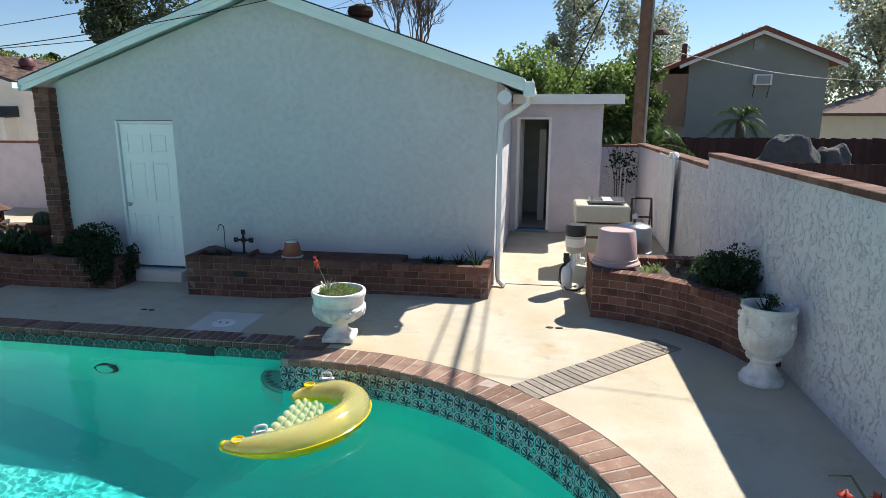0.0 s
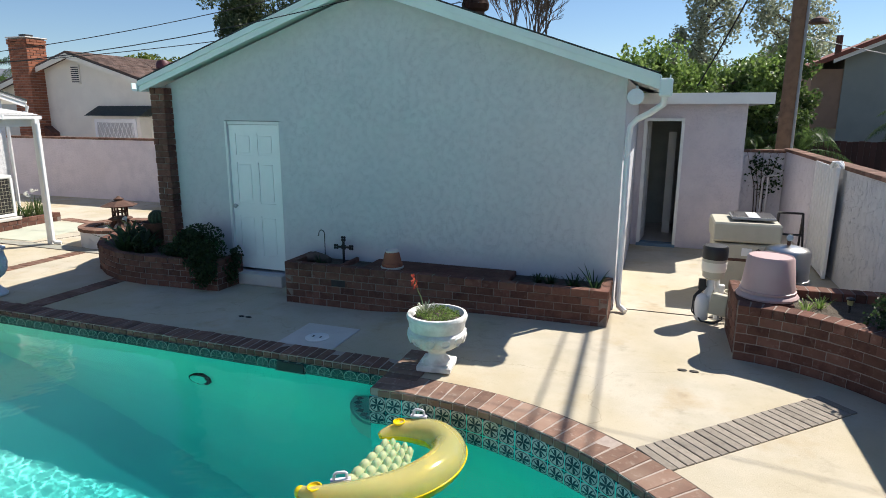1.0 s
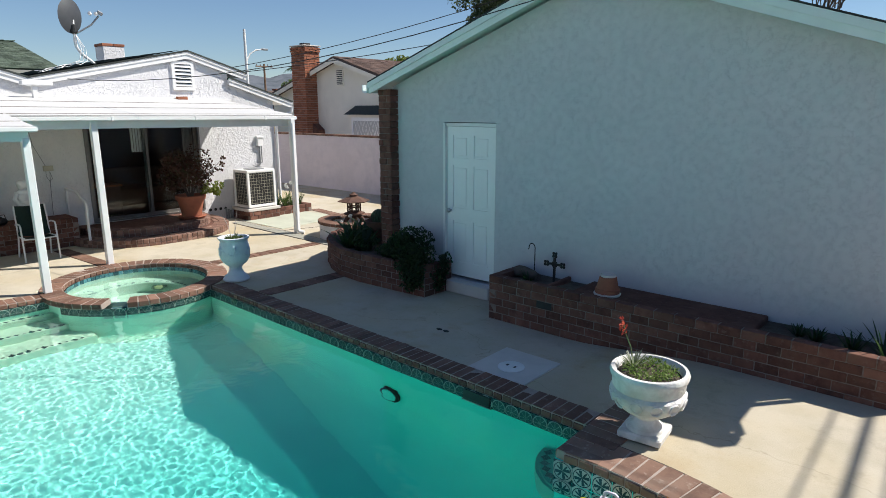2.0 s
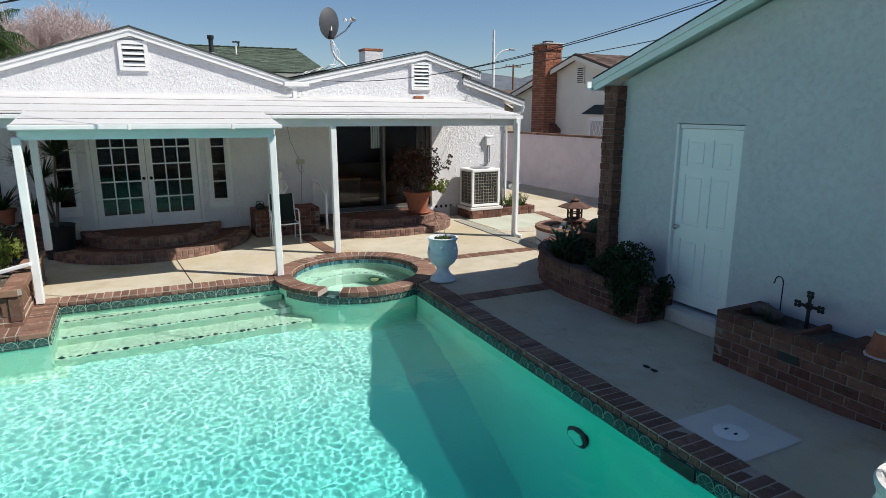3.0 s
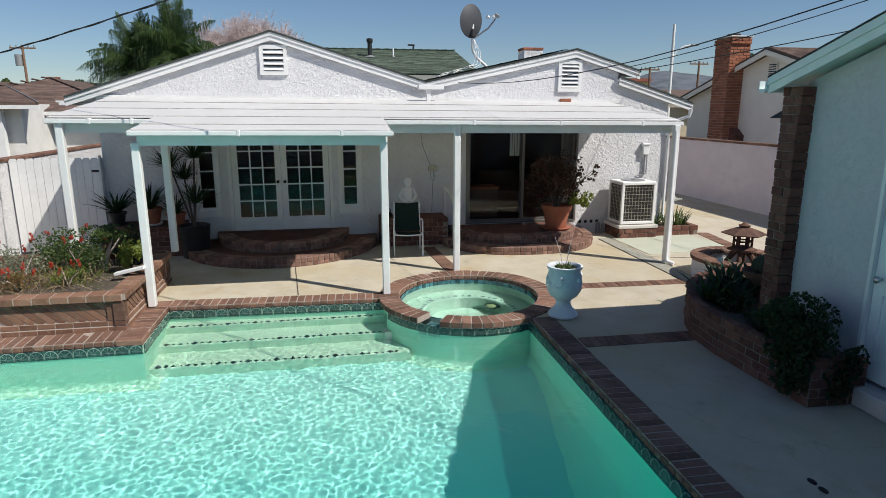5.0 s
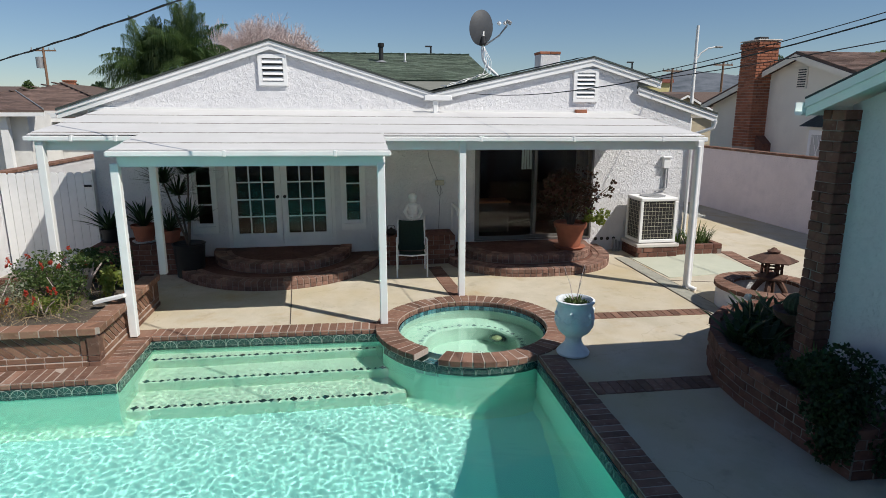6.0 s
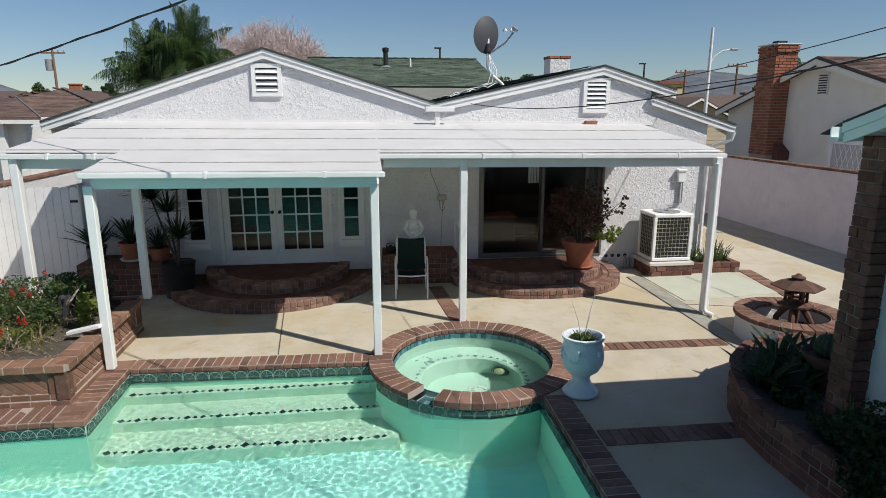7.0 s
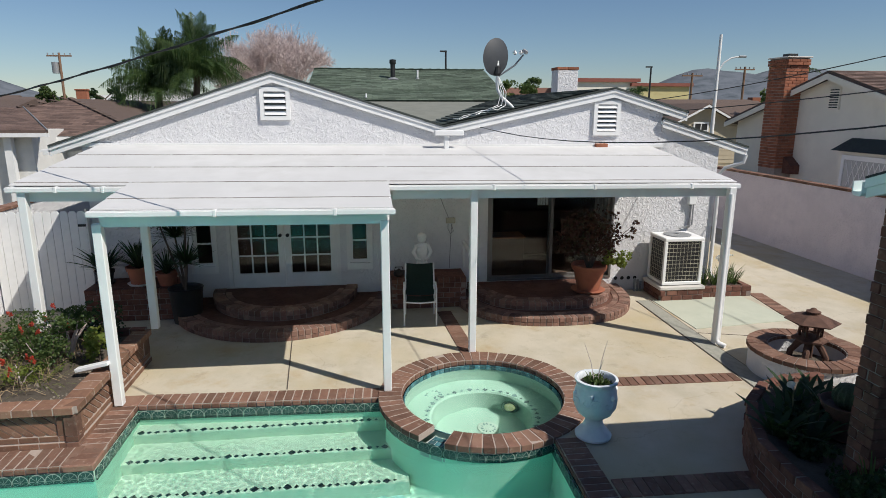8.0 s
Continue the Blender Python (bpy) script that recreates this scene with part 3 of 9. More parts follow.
capped_wall("wall_east", "white stucco garden wall with a brick cap, in shade", 1.49, 1.67, -3.6, 9.26, -0.05, 1.955, STUCCO_E)
capped_wall("wall_east_low", "lower white stucco garden wall with a brick cap", 1.49, 1.67, 9.27, 15.72, -0.05, 1.79, STUCCO_E)
capped_wall("wall_north", "white stucco wall end with a brick cap", 0.36, 1.48, 15.54, 15.72, -0.05, 1.76, STUCCO_E)
capped_wall("wall_driveway", "long lilac-grey stucco wall with a thin brick cap along the driveway", -24.0, -8.2, 14.55, 14.72, -0.05, 1.77, STUCCO_L)
# dark plaster for the added south wall, so that it bounces little light
DARKPLASTER = material("brown_plaster", (0.10, 0.075, 0.055), (0.075, 0.055, 0.04), scale=3, rough=0.95, bump=0.3)
capped_wall("wall_south", "dark brown wall added out of view behind the deep end", -9.19, 1.67, -3.78, -3.61, -0.05, 1.9, DARKPLASTER)
capped_wall("wall_west", "white stucco boundary wall with a brown brick cap", -24.0, -9.2, -2.12, -1.95, -0.05, 1.77, STUCCO_W)
# second added wall on the unseen south side, for bounced light
solid("wall_south", block((-9.2, 1.49, -3.6, -3.45, -0.05, 1.8)), STUCCO_W, "plain stucco wall added out of view to close the yard", "wall", kind="structure")

# ---- house ----
HX = -14.8


def wall_with_holes(y0, y1, holes, z0, top, x0, x1):
    """A wall in the plane x, cut by holes (y0, y1, z0, z1), its top a list of (y, z) corners."""
    bm = bmesh.new()
    def top_at(y):
        for (ya, za), (yb, zb) in zip(top, top[1:]):
            if ya <= y <= yb:
                return za + (zb - za) * (y - ya) / (yb - ya)
        return top[-1][1]
    cuts = sorted({y0, y1, *[h[0] for h in holes], *[h[1] for h in holes], *[y for y, _ in top if y0 < y < y1]})
    for a, b in zip(cuts, cuts[1:]):
        mid = (a + b) / 2
        zs = z0
        for h in sorted((h for h in holes if h[0] < mid < h[1]), key=lambda h: h[2]):
            if h[2] > zs:
                prism(bm, [(a, zs), (b, zs), (b, h[2]), (a, h[2])], "x", x0, x1)
            zs = h[3]
        prism(bm, [(a, zs), (b, zs), (b, top_at(b)), (a, top_at(a))], "x", x0, x1)
    return bm


FD = (1.80, 3.77, 0.30, 2.33)        # French doors
SW_R = (3.94, 4.30, 0.70, 2.22)      # side lights
SW_L = (1.22, 1.58, 0.70, 2.22)
SL = (6.48, 8.90, 0.27, 2.30)        # sliding door
A_TOP = [(-0.40, 2.87), (2.77, 3.90), (5.6, 3.02)]
B_TOP = [(5.6, 3.02), (8.66, 3.68), (9.72, 3.36)]


def tab_material(name, tones):
    """Roof shingles whose tone changes from tab to tab."""
    m = material(name, tones[0], tones[1], scale=9, rough=0.95, bump=0.5, fine=60)
    n, l = m.node_tree.nodes, m.node_tree.links
    b = n["Principled BSDF"]
    under = b.inputs["Base Color"].links[0].from_socket
    geo, mr, hsv = n.new("ShaderNodeNewGeometry"), n.new("ShaderNodeMapRange"), n.new("ShaderNodeHueSaturation")
    l.new(geo.outputs["Random Per Island"], mr.inputs[0])
    mr.inputs[3].default_value, mr.inputs[4].default_value = 0.65, 1.4
    l.new(mr.outputs[0], hsv.inputs["Value"])
    l.new(under, hsv.inputs["Color"])
    l.new(hsv.outputs[0], b.inputs["Base Color"])
    return m


TABS_G = tab_material("green_tabs", [(0.12, 0.155, 0.115), (0.085, 0.115, 0.085)])
TABS_D = tab_material("dark_tabs", [(0.055, 0.07, 0.06), (0.04, 0.05, 0.045)])
ROLLED = material("rolled_roofing", (0.21, 0.215, 0.185), (0.17, 0.175, 0.15), scale=3, rough=0.95, bump=0.3, fine=90, dist=0.004, big=0.5)
TABS_B = tab_material("brown_tabs", [(0.145, 0.095, 0.078), (0.115, 0.075, 0.062)])


def shingles(parent, foot, along_dir, slope, length, mat, tab=0.31, row=0.145, narrow=(0.0, 0.0), lift=1.0):
    """Courses of shingle tabs up a slope from its lower edge, each tab proud of the one above."""
    a, s, p0 = Vector(along_dir), Vector(slope), Vector(foot)
    u = s.normalized()
    nrm = a.cross(u)
    if nrm.z < 0:
        nrm = -nrm
    verts, faces = [], []
    for r in range(int(s.length / row)):
        x = -tab * (r % 2) * 0.5
        while x < length:
            f = (r + 0.5) * row / s.length
            x0, x1 = max(f * narrow[0], x) + 0.003, min(length - f * narrow[1], x + tab) - 0.003
            x += tab
            if x1 - x0 < 0.02:
                continue
            k = len(verts)
            lo, hi = p0 + u * (r * row), p0 + u * ((r + 1) * row + 0.01)
            up = lift * random.uniform(0.016, 0.024)
            verts += [tuple(q) for q in (lo + a * x0 + nrm * 0.001, lo + a * x1 + nrm * 0.001, lo + a * x1 + nrm * up, lo + a * x0 + nrm * up, hi + a * x1 + nrm * 0.004, hi + a * x0 + nrm * 0.004)]
            faces += [(k, k + 1, k + 2, k + 3), (k + 3, k + 2, k + 4, k + 5)]
    me = bpy.data.meshes.new("shingle_field")
    me.from_pydata(verts, [], faces)
    me.materials.append(mat)
    ob = new("shingle_field", me)
    ob.parent = parent
    ob["kind"] = "stuff"
    return ob


def build_house():
    h = thing("house", "white stucco single-storey house with two low gables and green shingle roofs", "house", kind="structure")
    part("gable_wall", wall_with_holes(-0.40, 5.6, [FD, SW_R, SW_L], -0.1, A_TOP, HX - 0.18, HX), STUCCO_W, h)
    part("gable_wall", wall_with_holes(5.6, 9.72, [SL], -0.1, B_TOP, HX - 0.18, HX), STUCCO_W, h)
    part("end_wall", prism(bmesh.new(), [(9.72, -0.1), (10.9, -0.1), (10.9, 2.77), (9.72, 3.13)], "x", HX - 0.18, HX - 0.003), STUCCO_W, h)
    part("side_wall", block((-23.0, HX - 0.18, 10.72, 10.9, -0.1, 2.74)), STUCCO_W, h)
    part("side_wall", block((-23.0, HX - 0.18, -0.40, -0.22, -0.1, 2.82)), STUCCO_W, h)
    part("back_wall", block((-23.15, -23.0, -0.40, 10.9, -0.1, 2.8)), STUCCO_W, h)
    xf, xb = HX + 0.06, -22.0
    # gable A and B roof planes (y, z of the lower face), run back along x
    planes = [((-0.778, 2.76), (2.77, 3.93)), ((2.77, 3.93), (5.62, 3.06)), ((5.62, 3.06), (8.66, 3.71)), ((8.66, 3.71), (10.05, 3.30)), ((9.60, 3.19), (11.28, 2.67))]
    grow = 1.02
    planes = [tuple((4.31 + (y - 4.31) * grow, 3.05 + (z - 3.05) * grow) for y, z in ends) for ends in planes]
    for i, ((ya, za), (yb, zb)) in enumerate(planes):
        back = xb if i < 4 else -21.0
        part("roof_slope", prism(bmesh.new(), [(ya, za + 0.03), (yb, zb + 0.03), (yb, zb + 0.09), (ya, za + 0.09)], "x", back, xf - 0.02), SHINGLE_G if i < 2 else SHINGLE_D, h)
        part("rake_board", prism(bmesh.new(), [(ya, za - 0.08), (yb, zb - 0.08), (yb, zb + 0.05), (ya, za + 0.05)], "x", xf - 0.015, xf + 0.02), WHITE, h)
        part("rake_trim", prism(bmesh.new(), [(ya, za + 0.01), (yb, zb + 0.01), (yb, zb + 0.065), (ya, za + 0.065)], "x", xf + 0.021, xf + 0.04), WHITE, h)
        part("shingle_edge", prism(bmesh.new(), [(ya, za + 0.0665), (yb, zb + 0.0665), (yb, zb + 0.102), (ya, za + 0.102)], "x", xf - 0.018, xf + 0.055), SHINGLE_D, h)
        part("soffit", prism(bmesh.new(), [(ya, za - 0.005), (yb, zb - 0.005), (yb, zb + 0.028), (ya, za + 0.028)], "x", back, xf - 0.018), WHITE, h)
    bm = block((-21.0, xf + 0.03, -1.03, -0.885, 2.695, 2.775))
    bmesh.ops.bevel(bm, geom=[e for e in bm.edges if all(v.co.y < -1.0 and v.co.z < 2.72 for v in e.verts)], offset=0.05, segments=2, affect="EDGES")
    part("eave_gutter", bm, WHITE, h)
    # flashing board above the patio roof
    part("flashing", prism(bmesh.new(), [(-0.45, 2.82), (9.75, 2.745), (9.75, 2.80), (-0.45, 2.88)], "x", HX + 0.003, HX + 0.045), WHITE, h)
    # main green roof across the back
    y0, y1, rx, rz = 2.64, 8.4, -25.5, 4.70
    bm = bmesh.new()
    prism(bm, [(-21.3, 3.64), (rx, rz), (-29.7, 3.64), (-29.7, 3.56), (rx, rz - 0.08), (-21.3, 3.56)], "y", y0, y1)
    part("main_roof", bm, SHINGLE_G, h)
    shingles(h, (-21.25, y0 + 0.01, 3.65), (0, 1, 0), (rx + 21.25, 0, rz - 3.645), y1 - y0 - 0.02, TABS_G)
    for k in range(19):
        piece("ridge_cap", (0.26, 0.30, 0.03), SHINGLE_G, h, pose(rx, y0 + 0.16 + k * 0.302, rz + 0.02, 3, 0, 0), 0.006)
    part("back_gable", prism(bmesh.new(), [(-21.6, 2.4), (-29.4, 2.4), (-29.4, 3.62), (rx, rz - 0.09), (-21.6, 3.54)], "y", y0 + 0.3, y1 - 0.25), STUCCO_W, h)
    # low rolled roofing that drains to the valley
    part("rolled_roof", prism(bmesh.new(), [(-21.35, 3.62), (-14.82, 3.02), (-14.82, 2.97), (-21.35, 3.57)], "y", 2.9, 8.5), ROLLED, h)
    shingles(h, (xf - 0.02, 5.62, 3.165), (-1, 0, 0), (0, 3.04, 0.65), 7.0, TABS_D)
    return h


house = build_house()

# rooms seen through the glass, their dimness put into dark wall and carpet colours
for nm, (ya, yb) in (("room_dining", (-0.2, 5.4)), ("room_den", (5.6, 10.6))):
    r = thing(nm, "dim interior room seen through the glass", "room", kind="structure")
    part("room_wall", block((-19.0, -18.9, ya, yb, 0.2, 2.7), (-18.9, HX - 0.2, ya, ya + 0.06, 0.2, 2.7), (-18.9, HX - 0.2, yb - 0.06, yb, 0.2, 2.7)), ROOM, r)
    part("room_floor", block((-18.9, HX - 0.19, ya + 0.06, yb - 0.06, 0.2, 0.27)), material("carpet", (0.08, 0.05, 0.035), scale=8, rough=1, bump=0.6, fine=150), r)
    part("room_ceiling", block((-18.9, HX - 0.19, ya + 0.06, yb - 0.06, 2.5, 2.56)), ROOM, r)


def glazed(name, label, y0, y1, z0, z1, cols, rows, frame=0.07, bar=0.022, bottom=None, x=HX - 0.06, mat=WHITE, parent=None):
    """A glazed frame in the plane x with a grid of bars and one pane a field."""
    w = parent or thing(name, label, "window", kind="structure")
    b = frame if bottom is None else bottom
    part("frame", block((x - 0.02, x + 0.03, y0, y0 + frame, z0, z1), (x - 0.02, x + 0.03, y1 - frame, y1, z0, z1), (x - 0.02, x + 0.03, y0 + frame, y1 - frame, z0, z0 + b), (x - 0.02, x + 0.03, y0 + frame, y1 - frame, z1 - frame, z1)), mat, w)
    ya, yb, za, zb = y0 + frame, y1 - frame, z0 + b, z1 - frame
    for i in range(1, cols):
        c = ya + (yb - ya) * i / cols
        part("bar", block((x - 0.012, x + 0.022, c - bar / 2, c + bar / 2, za, zb)), mat, w)
    for j in range(1, rows):
        c = za + (zb - za) * j / rows
        part("bar", block((x - 0.010, x + 0.020, ya, yb, c - bar / 2, c + bar / 2)), mat, w)
    for i in range(cols):
        for j in range(rows):
            pa, pb = ya + (yb - ya) * i / cols, ya + (yb - ya) * (i + 1) / cols
            pc, pd = za + (zb - za) * j / rows, za + (zb - za) * (j + 1) / rows
            g = part("pane", block((x - 0.002, x + 0.004, pa + 0.004, pb - 0.004, pc + 0.004, pd - 0.004)), GLASS, w)
            g.visible_shadow = False
    return w


fd = thing("french_doors", "pair of closed white French doors with fifteen small panes each", "door", kind="structure")
mid = (FD[0] + FD[1]) / 2
part("door_frame", block((HX - 0.17, HX + 0.025, FD[0], FD[0] + 0.06, FD[2], FD[3]), (HX - 0.17, HX + 0.025, FD[1] - 0.06, FD[1], FD[2], FD[3]), (HX - 0.17, HX + 0.025, FD[0] + 0.06, FD[1] - 0.06, FD[3] - 0.06, FD[3])), WHITE, fd)
for a, b in ((FD[0] + 0.065, mid - 0.003), (mid + 0.003, FD[1] - 0.065)):
    glazed("", "", a, b, FD[2], FD[3] - 0.065, 3, 5, 0.11, 0.024, 0.24, parent=fd)
for y in (mid - 0.065, mid + 0.065):
    bm = lathe(bmesh.new(), [(0.028, 0), (0.028, 0.01), (0.012, 0.015), (0.012, 0.035), (0.03, 0.05), (0.03, 0.062), (0.01, 0.07)], 14)
    bmesh.ops.transform(bm, matrix=pose(HX - 0.028, y, 1.24, 0, 90, 0), verts=bm.verts)
    part("door_knob", bm, BLACK, fd, "black round door knob", smooth=True)
for nm, s in (("window_1", SW_R), ("window_2", SW_L)):
    w = glazed(nm, "narrow white side window with small panes", *s, 1, 4, 0.055, 0.024)
    part("window_trim", block((HX + 0.002, HX + 0.035, s[0] - 0.05, s[0], s[2] - 0.12, s[3] + 0.05), (HX + 0.002, HX + 0.035, s[1], s[1] + 0.05, s[2] - 0.12, s[3] + 0.05), (HX + 0.002, HX + 0.035, s[0], s[1], s[2] - 0.12, s[2])), WHITE, w)
sd = thing("sliding_door", "dark-framed sliding glass door", "door", kind="structure")
ALU = material("dark_aluminium", (0.22, 0.21, 0.20), (0.18, 0.17, 0.16), scale=6, rough=0.45, bump=0.05, metal=0.7)
sm = (SL[0] + SL[1]) / 2
part("door_frame", block((HX - 0.16, HX + 0.02, SL[0], SL[0] + 0.04, SL[2], SL[3]), (HX - 0.16, HX + 0.02, SL[1] - 0.04, SL[1], SL[2], SL[3]), (HX - 0.16, HX + 0.02, SL[0] + 0.04, SL[1] - 0.04, SL[3] - 0.05, SL[3]), (HX - 0.16, HX + 0.02, SL[0] + 0.04, SL[1] - 0.04, SL[2], SL[2] + 0.03)), ALU, sd)
glazed("", "", SL[0] + 0.04, sm + 0.05, SL[2] + 0.03, SL[3] - 0.05, 1, 1, 0.055, x=HX - 0.05, mat=ALU, parent=sd)
glazed("", "", sm - 0.03, SL[1] - 0.04, SL[2] + 0.03, SL[3] - 0.05, 1, 1, 0.055, x=HX - 0.11, mat=ALU, parent=sd)

# seen behind the sliding glass
for k in range(5):
    bl = thing("blind_slat", "white vertical blind slat behind the glass", "blind", "vertical blinds", at=(HX - 0.24, 7.50 + 0.055 * k, 0))
    part("slat", soft_block(-0.004, 0.004, -0.022, 0.022, 1.66, 2.22, 0.002), WHITE, bl)
cur = thing("curtain", "grey-brown curtain gathered at the door's edge", "curtain", at=(HX - 0.26, 8.62, 0))
bm = bmesh.new()
rows_ = [[bm.verts.new((0.03 * math.sin(j * 1.7), 0.028 * j, z)) for j in range(9)] for z in (0.32, 1.3, 2.24)]
for ra, rb in zip(rows_, rows_[1:]):
    for j in range(8):
        bm.faces.new((ra[j], ra[j + 1], rb[j + 1], rb[j]))
bmesh.ops.solidify(bm, geom=list(bm.faces), thickness=0.006)
part("cloth", bm, material("curtain_cloth", (0.42, 0.38, 0.33), scale=12, rough=0.95, bump=0.2), cur, smooth=True)
sofa = thing("sofa", "dark sofa standing inside the den", "sofa", at=(-17.2, 7.6, 0.27))
SOFA = material("sofa_cloth", (0.16, 0.11, 0.08), scale=14, rough=0.95, bump=0.3)
part("seat", soft_block(-0.4, 0.45, -0.2, 1.6, 0.0, 0.42, 0.05, 2), SOFA, sofa)
part("backrest", soft_block(-0.65, -0.401, -0.2, 1.6, 0.0, 0.85, 0.06, 2), SOFA, sofa)
counter = thing("counter", "dark wooden counter with an orange-brown top", "counter", at=(-15.9, 6.4, 0.27))
part("body", soft_block(-0.25, 0.25, 0.0, 1.0, 0.0, 0.62, 0.01), SOFA, counter)
part("top", soft_block(-0.28, 0.28, -0.02, 1.03, 0.621, 0.66, 0.008), material("orange_wood", (0.42, 0.17, 0.06), scale=8, rough=0.4), counter)

# gable vents
def gable_vent(y, z, w, hgt, slats):
    v = thing("gable_vent", "white louvred gable vent", "vent", "gable vents")
    part("frame", block((HX + 0.002, HX + 0.05, y - w / 2, y - w / 2 + 0.07, z - hgt / 2, z + hgt / 2), (HX + 0.002, HX + 0.05, y + w / 2 - 0.07, y + w / 2, z - hgt / 2, z + hgt / 2), (HX + 0.002, HX + 0.05, y - w / 2 + 0.07, y + w / 2 - 0.07, z - hgt / 2, z - hgt / 2 + 0.07), (HX + 0.002, HX + 0.05, y - w / 2 + 0.07, y + w / 2 - 0.07, z + hgt / 2 - 0.07, z + hgt / 2)), WHITE, v)
    part("backing", block((HX + 0.002, HX + 0.008, y - w / 2 + 0.07, y + w / 2 - 0.07, z - hgt / 2 + 0.07, z + hgt / 2 - 0.07)), BLACK, v)
    inner = hgt - 0.14
    for i in range(slats):
        zc = z - inner / 2 + inner * (i + 0.5) / slats
        piece("slat", (0.012, w - 0.145, inner / slats * 0.95), WHITE, v, pose(HX + 0.03, y, zc, 0, -42, 0), 0.003)


gable_vent(2.77, 3.52, 0.50, 0.54, 4)
gable_vent(8.64, 3.28, 0.50, 0.62, 6)

# ---- patio cover ----
def patio_z(x, y):
    return 2.80 - 0.0085 * (y - 1) - 0.108 * (x - HX)


SEAM = material("seam_tar", (0.30, 0.28, 0.26), (0.55, 0.54, 0.53), scale=5, rough=0.9)


def build_patio():
    p = thing("patio_cover", "white flat-sloped patio cover on slim square posts", "patio cover")
    spans = [(-0.12, 1.27, -11.98), (1.27, 4.56, -10.84), (4.56, 9.52, -11.98)]
    strips = [(HX + 0.05, -13.9), (-13.94, -13.0), (-13.04, -12.1), (-12.14, -11.3), (-11.34, -10.6)]
    for y0, y1, xe in spans:
        for i, (a, b) in enumerate(strips):
            b = min(b, xe)
            if b <= a:
                continue
            bm = bmesh.new()
            n = 18
            lift = 0.009 * (len(strips) - i)
            for k in range(n):
                ya, yb = y0 + (y1 - y0) * k / n, y0 + (y1 - y0) * (k + 1) / n
                q = [(a, ya), (b, ya), (b, yb), (a, yb)]
                wob = [0.003 * noise.noise((px * 2.2, py * 1.7, 5.0)) for px, py in q]
                top = [bm.verts.new((px, py, patio_z(px, py) + lift + w)) for (px, py), w in zip(q, wob)]
                bot = [bm.verts.new((px, py, patio_z(px, py) + lift + w - 0.010)) for (px, py), w in zip(q, wob)]
                bm.faces.new(top)
                bm.faces.new(bot[::-1])
                bm.faces.new((top[1], top[2], bot[2], bot[1]))
                bm.faces.new((top[3], top[0], bot[0], bot[3]))
                if k == 0:
                    bm.faces.new((top[0], top[1], bot[1], bot[0]))
                if k == n - 1:
                    bm.faces.new((top[2], top[3], bot[3], bot[2]))
            bmesh.ops.remove_doubles(bm, verts=bm.verts, dist=0.0005)
            part("roof_sheet", bm, ROOFWHITE, p)
        # ceiling boards under the sheets
        bm = bmesh.new()
        prism(bm, [(HX + 0.05, patio_z(HX, y0) - 0.045), (xe - 0.05, patio_z(xe - 0.05, y0) - 0.045), (xe - 0.05, patio_z(xe - 0.05, y0) - 0.02), (HX + 0.05, patio_z(HX, y0) - 0.02)], "y", y0 + 0.01, y1 - 0.01)
        part("deck_board", bm, WHITE, p)
        # beam and gutter
        za, zb = patio_z(xe, y0), patio_z(xe, y1)
        mint = xe > -11
        part("beam", prism(bmesh.new(), [(y0 + 0.06, za - 0.20), (y1 - 0.06, zb - 0.20), (y1 - 0.06, zb - 0.05), (y0 + 0.06, za - 0.05)], "x", xe - 0.16, xe - 0.07), MINT if mint else WHITE, p)
        bm = bmesh.new()
        prism(bm, [(y0 - 0.03, za - 0.075), (y1 + 0.03, zb - 0.075), (y1 + 0.03, zb - 0.005), (y0 - 0.03, za - 0.005)], "x", xe - 0.02, xe + 0.065)
        bmesh.ops.bevel(bm, geom=list(bm.edges), offset=0.012, segments=2, affect="EDGES")
        part("gutter", bm, WHITE, p, smooth=True)
        ln = y1 - y0
        for k in range(1, max(2, int(ln / 1.55)) + 1):
            y = y0 + ln * k / (max(2, int(ln / 1.55)) + 0.5)
            z = za + (zb - za) * (y - y0) / ln
            part("gutter_joint", soft_block(xe - 0.024, xe + 0.07, y - 0.02, y + 0.02, z - 0.08, z + 0.001, 0.006), WHITE, p)
        for i, (a, _) in enumerate(strips[:-1], 1):
            a = strips[i][0]
            if a + 0.05 < xe:
                bm = bmesh.new()
                prev = None
                for k in range(31):
                    y = y0 + 0.02 + (y1 - y0 - 0.04) * k / 30
                    w = 0.0006 + 0.0016 * noise.noise((y * 3.1, a, 2.0))
                    z = patio_z(a + 0.04, y) + 0.009 * (len(strips) - i + 1) + 0.003 * noise.noise(((a + 0.04) * 2.2, y * 1.7, 5.0)) + 0.0015
                    cur = [bm.verts.new((a + 0.042 + dx, y, z + dz)) for dx, dz in ((0, 0), (2 * w + 0.003, 0), (2 * w + 0.003, -0.05), (0, -0.05))]
                    if prev:
                        for q in range(4):
                            bm.faces.new((prev[q], prev[(q + 1) % 4], cur[(q + 1) % 4], cur[q]))
                    prev = cur
                part("lap_seam", bm, SEAM, p)
    for x, y, z0 in ((-10.93, 1.295, 0.02), (-10.95, 4.465, 0.02), (-12.06, 5.725, 0.0), (-11.95, 9.43, 0.0), (-12.35, 1.30, 0.46), (-12.0, 0.02, 0.3)):
        top = patio_z(x, y) - 0.05 if x < -11 else patio_z(x, y) - 0.17
        b = soft_block(x - 0.05, x + 0.05, y - 0.05, y + 0.05, z0, top - 0.004, 0.008)
        part("post", b, WHITE, p)
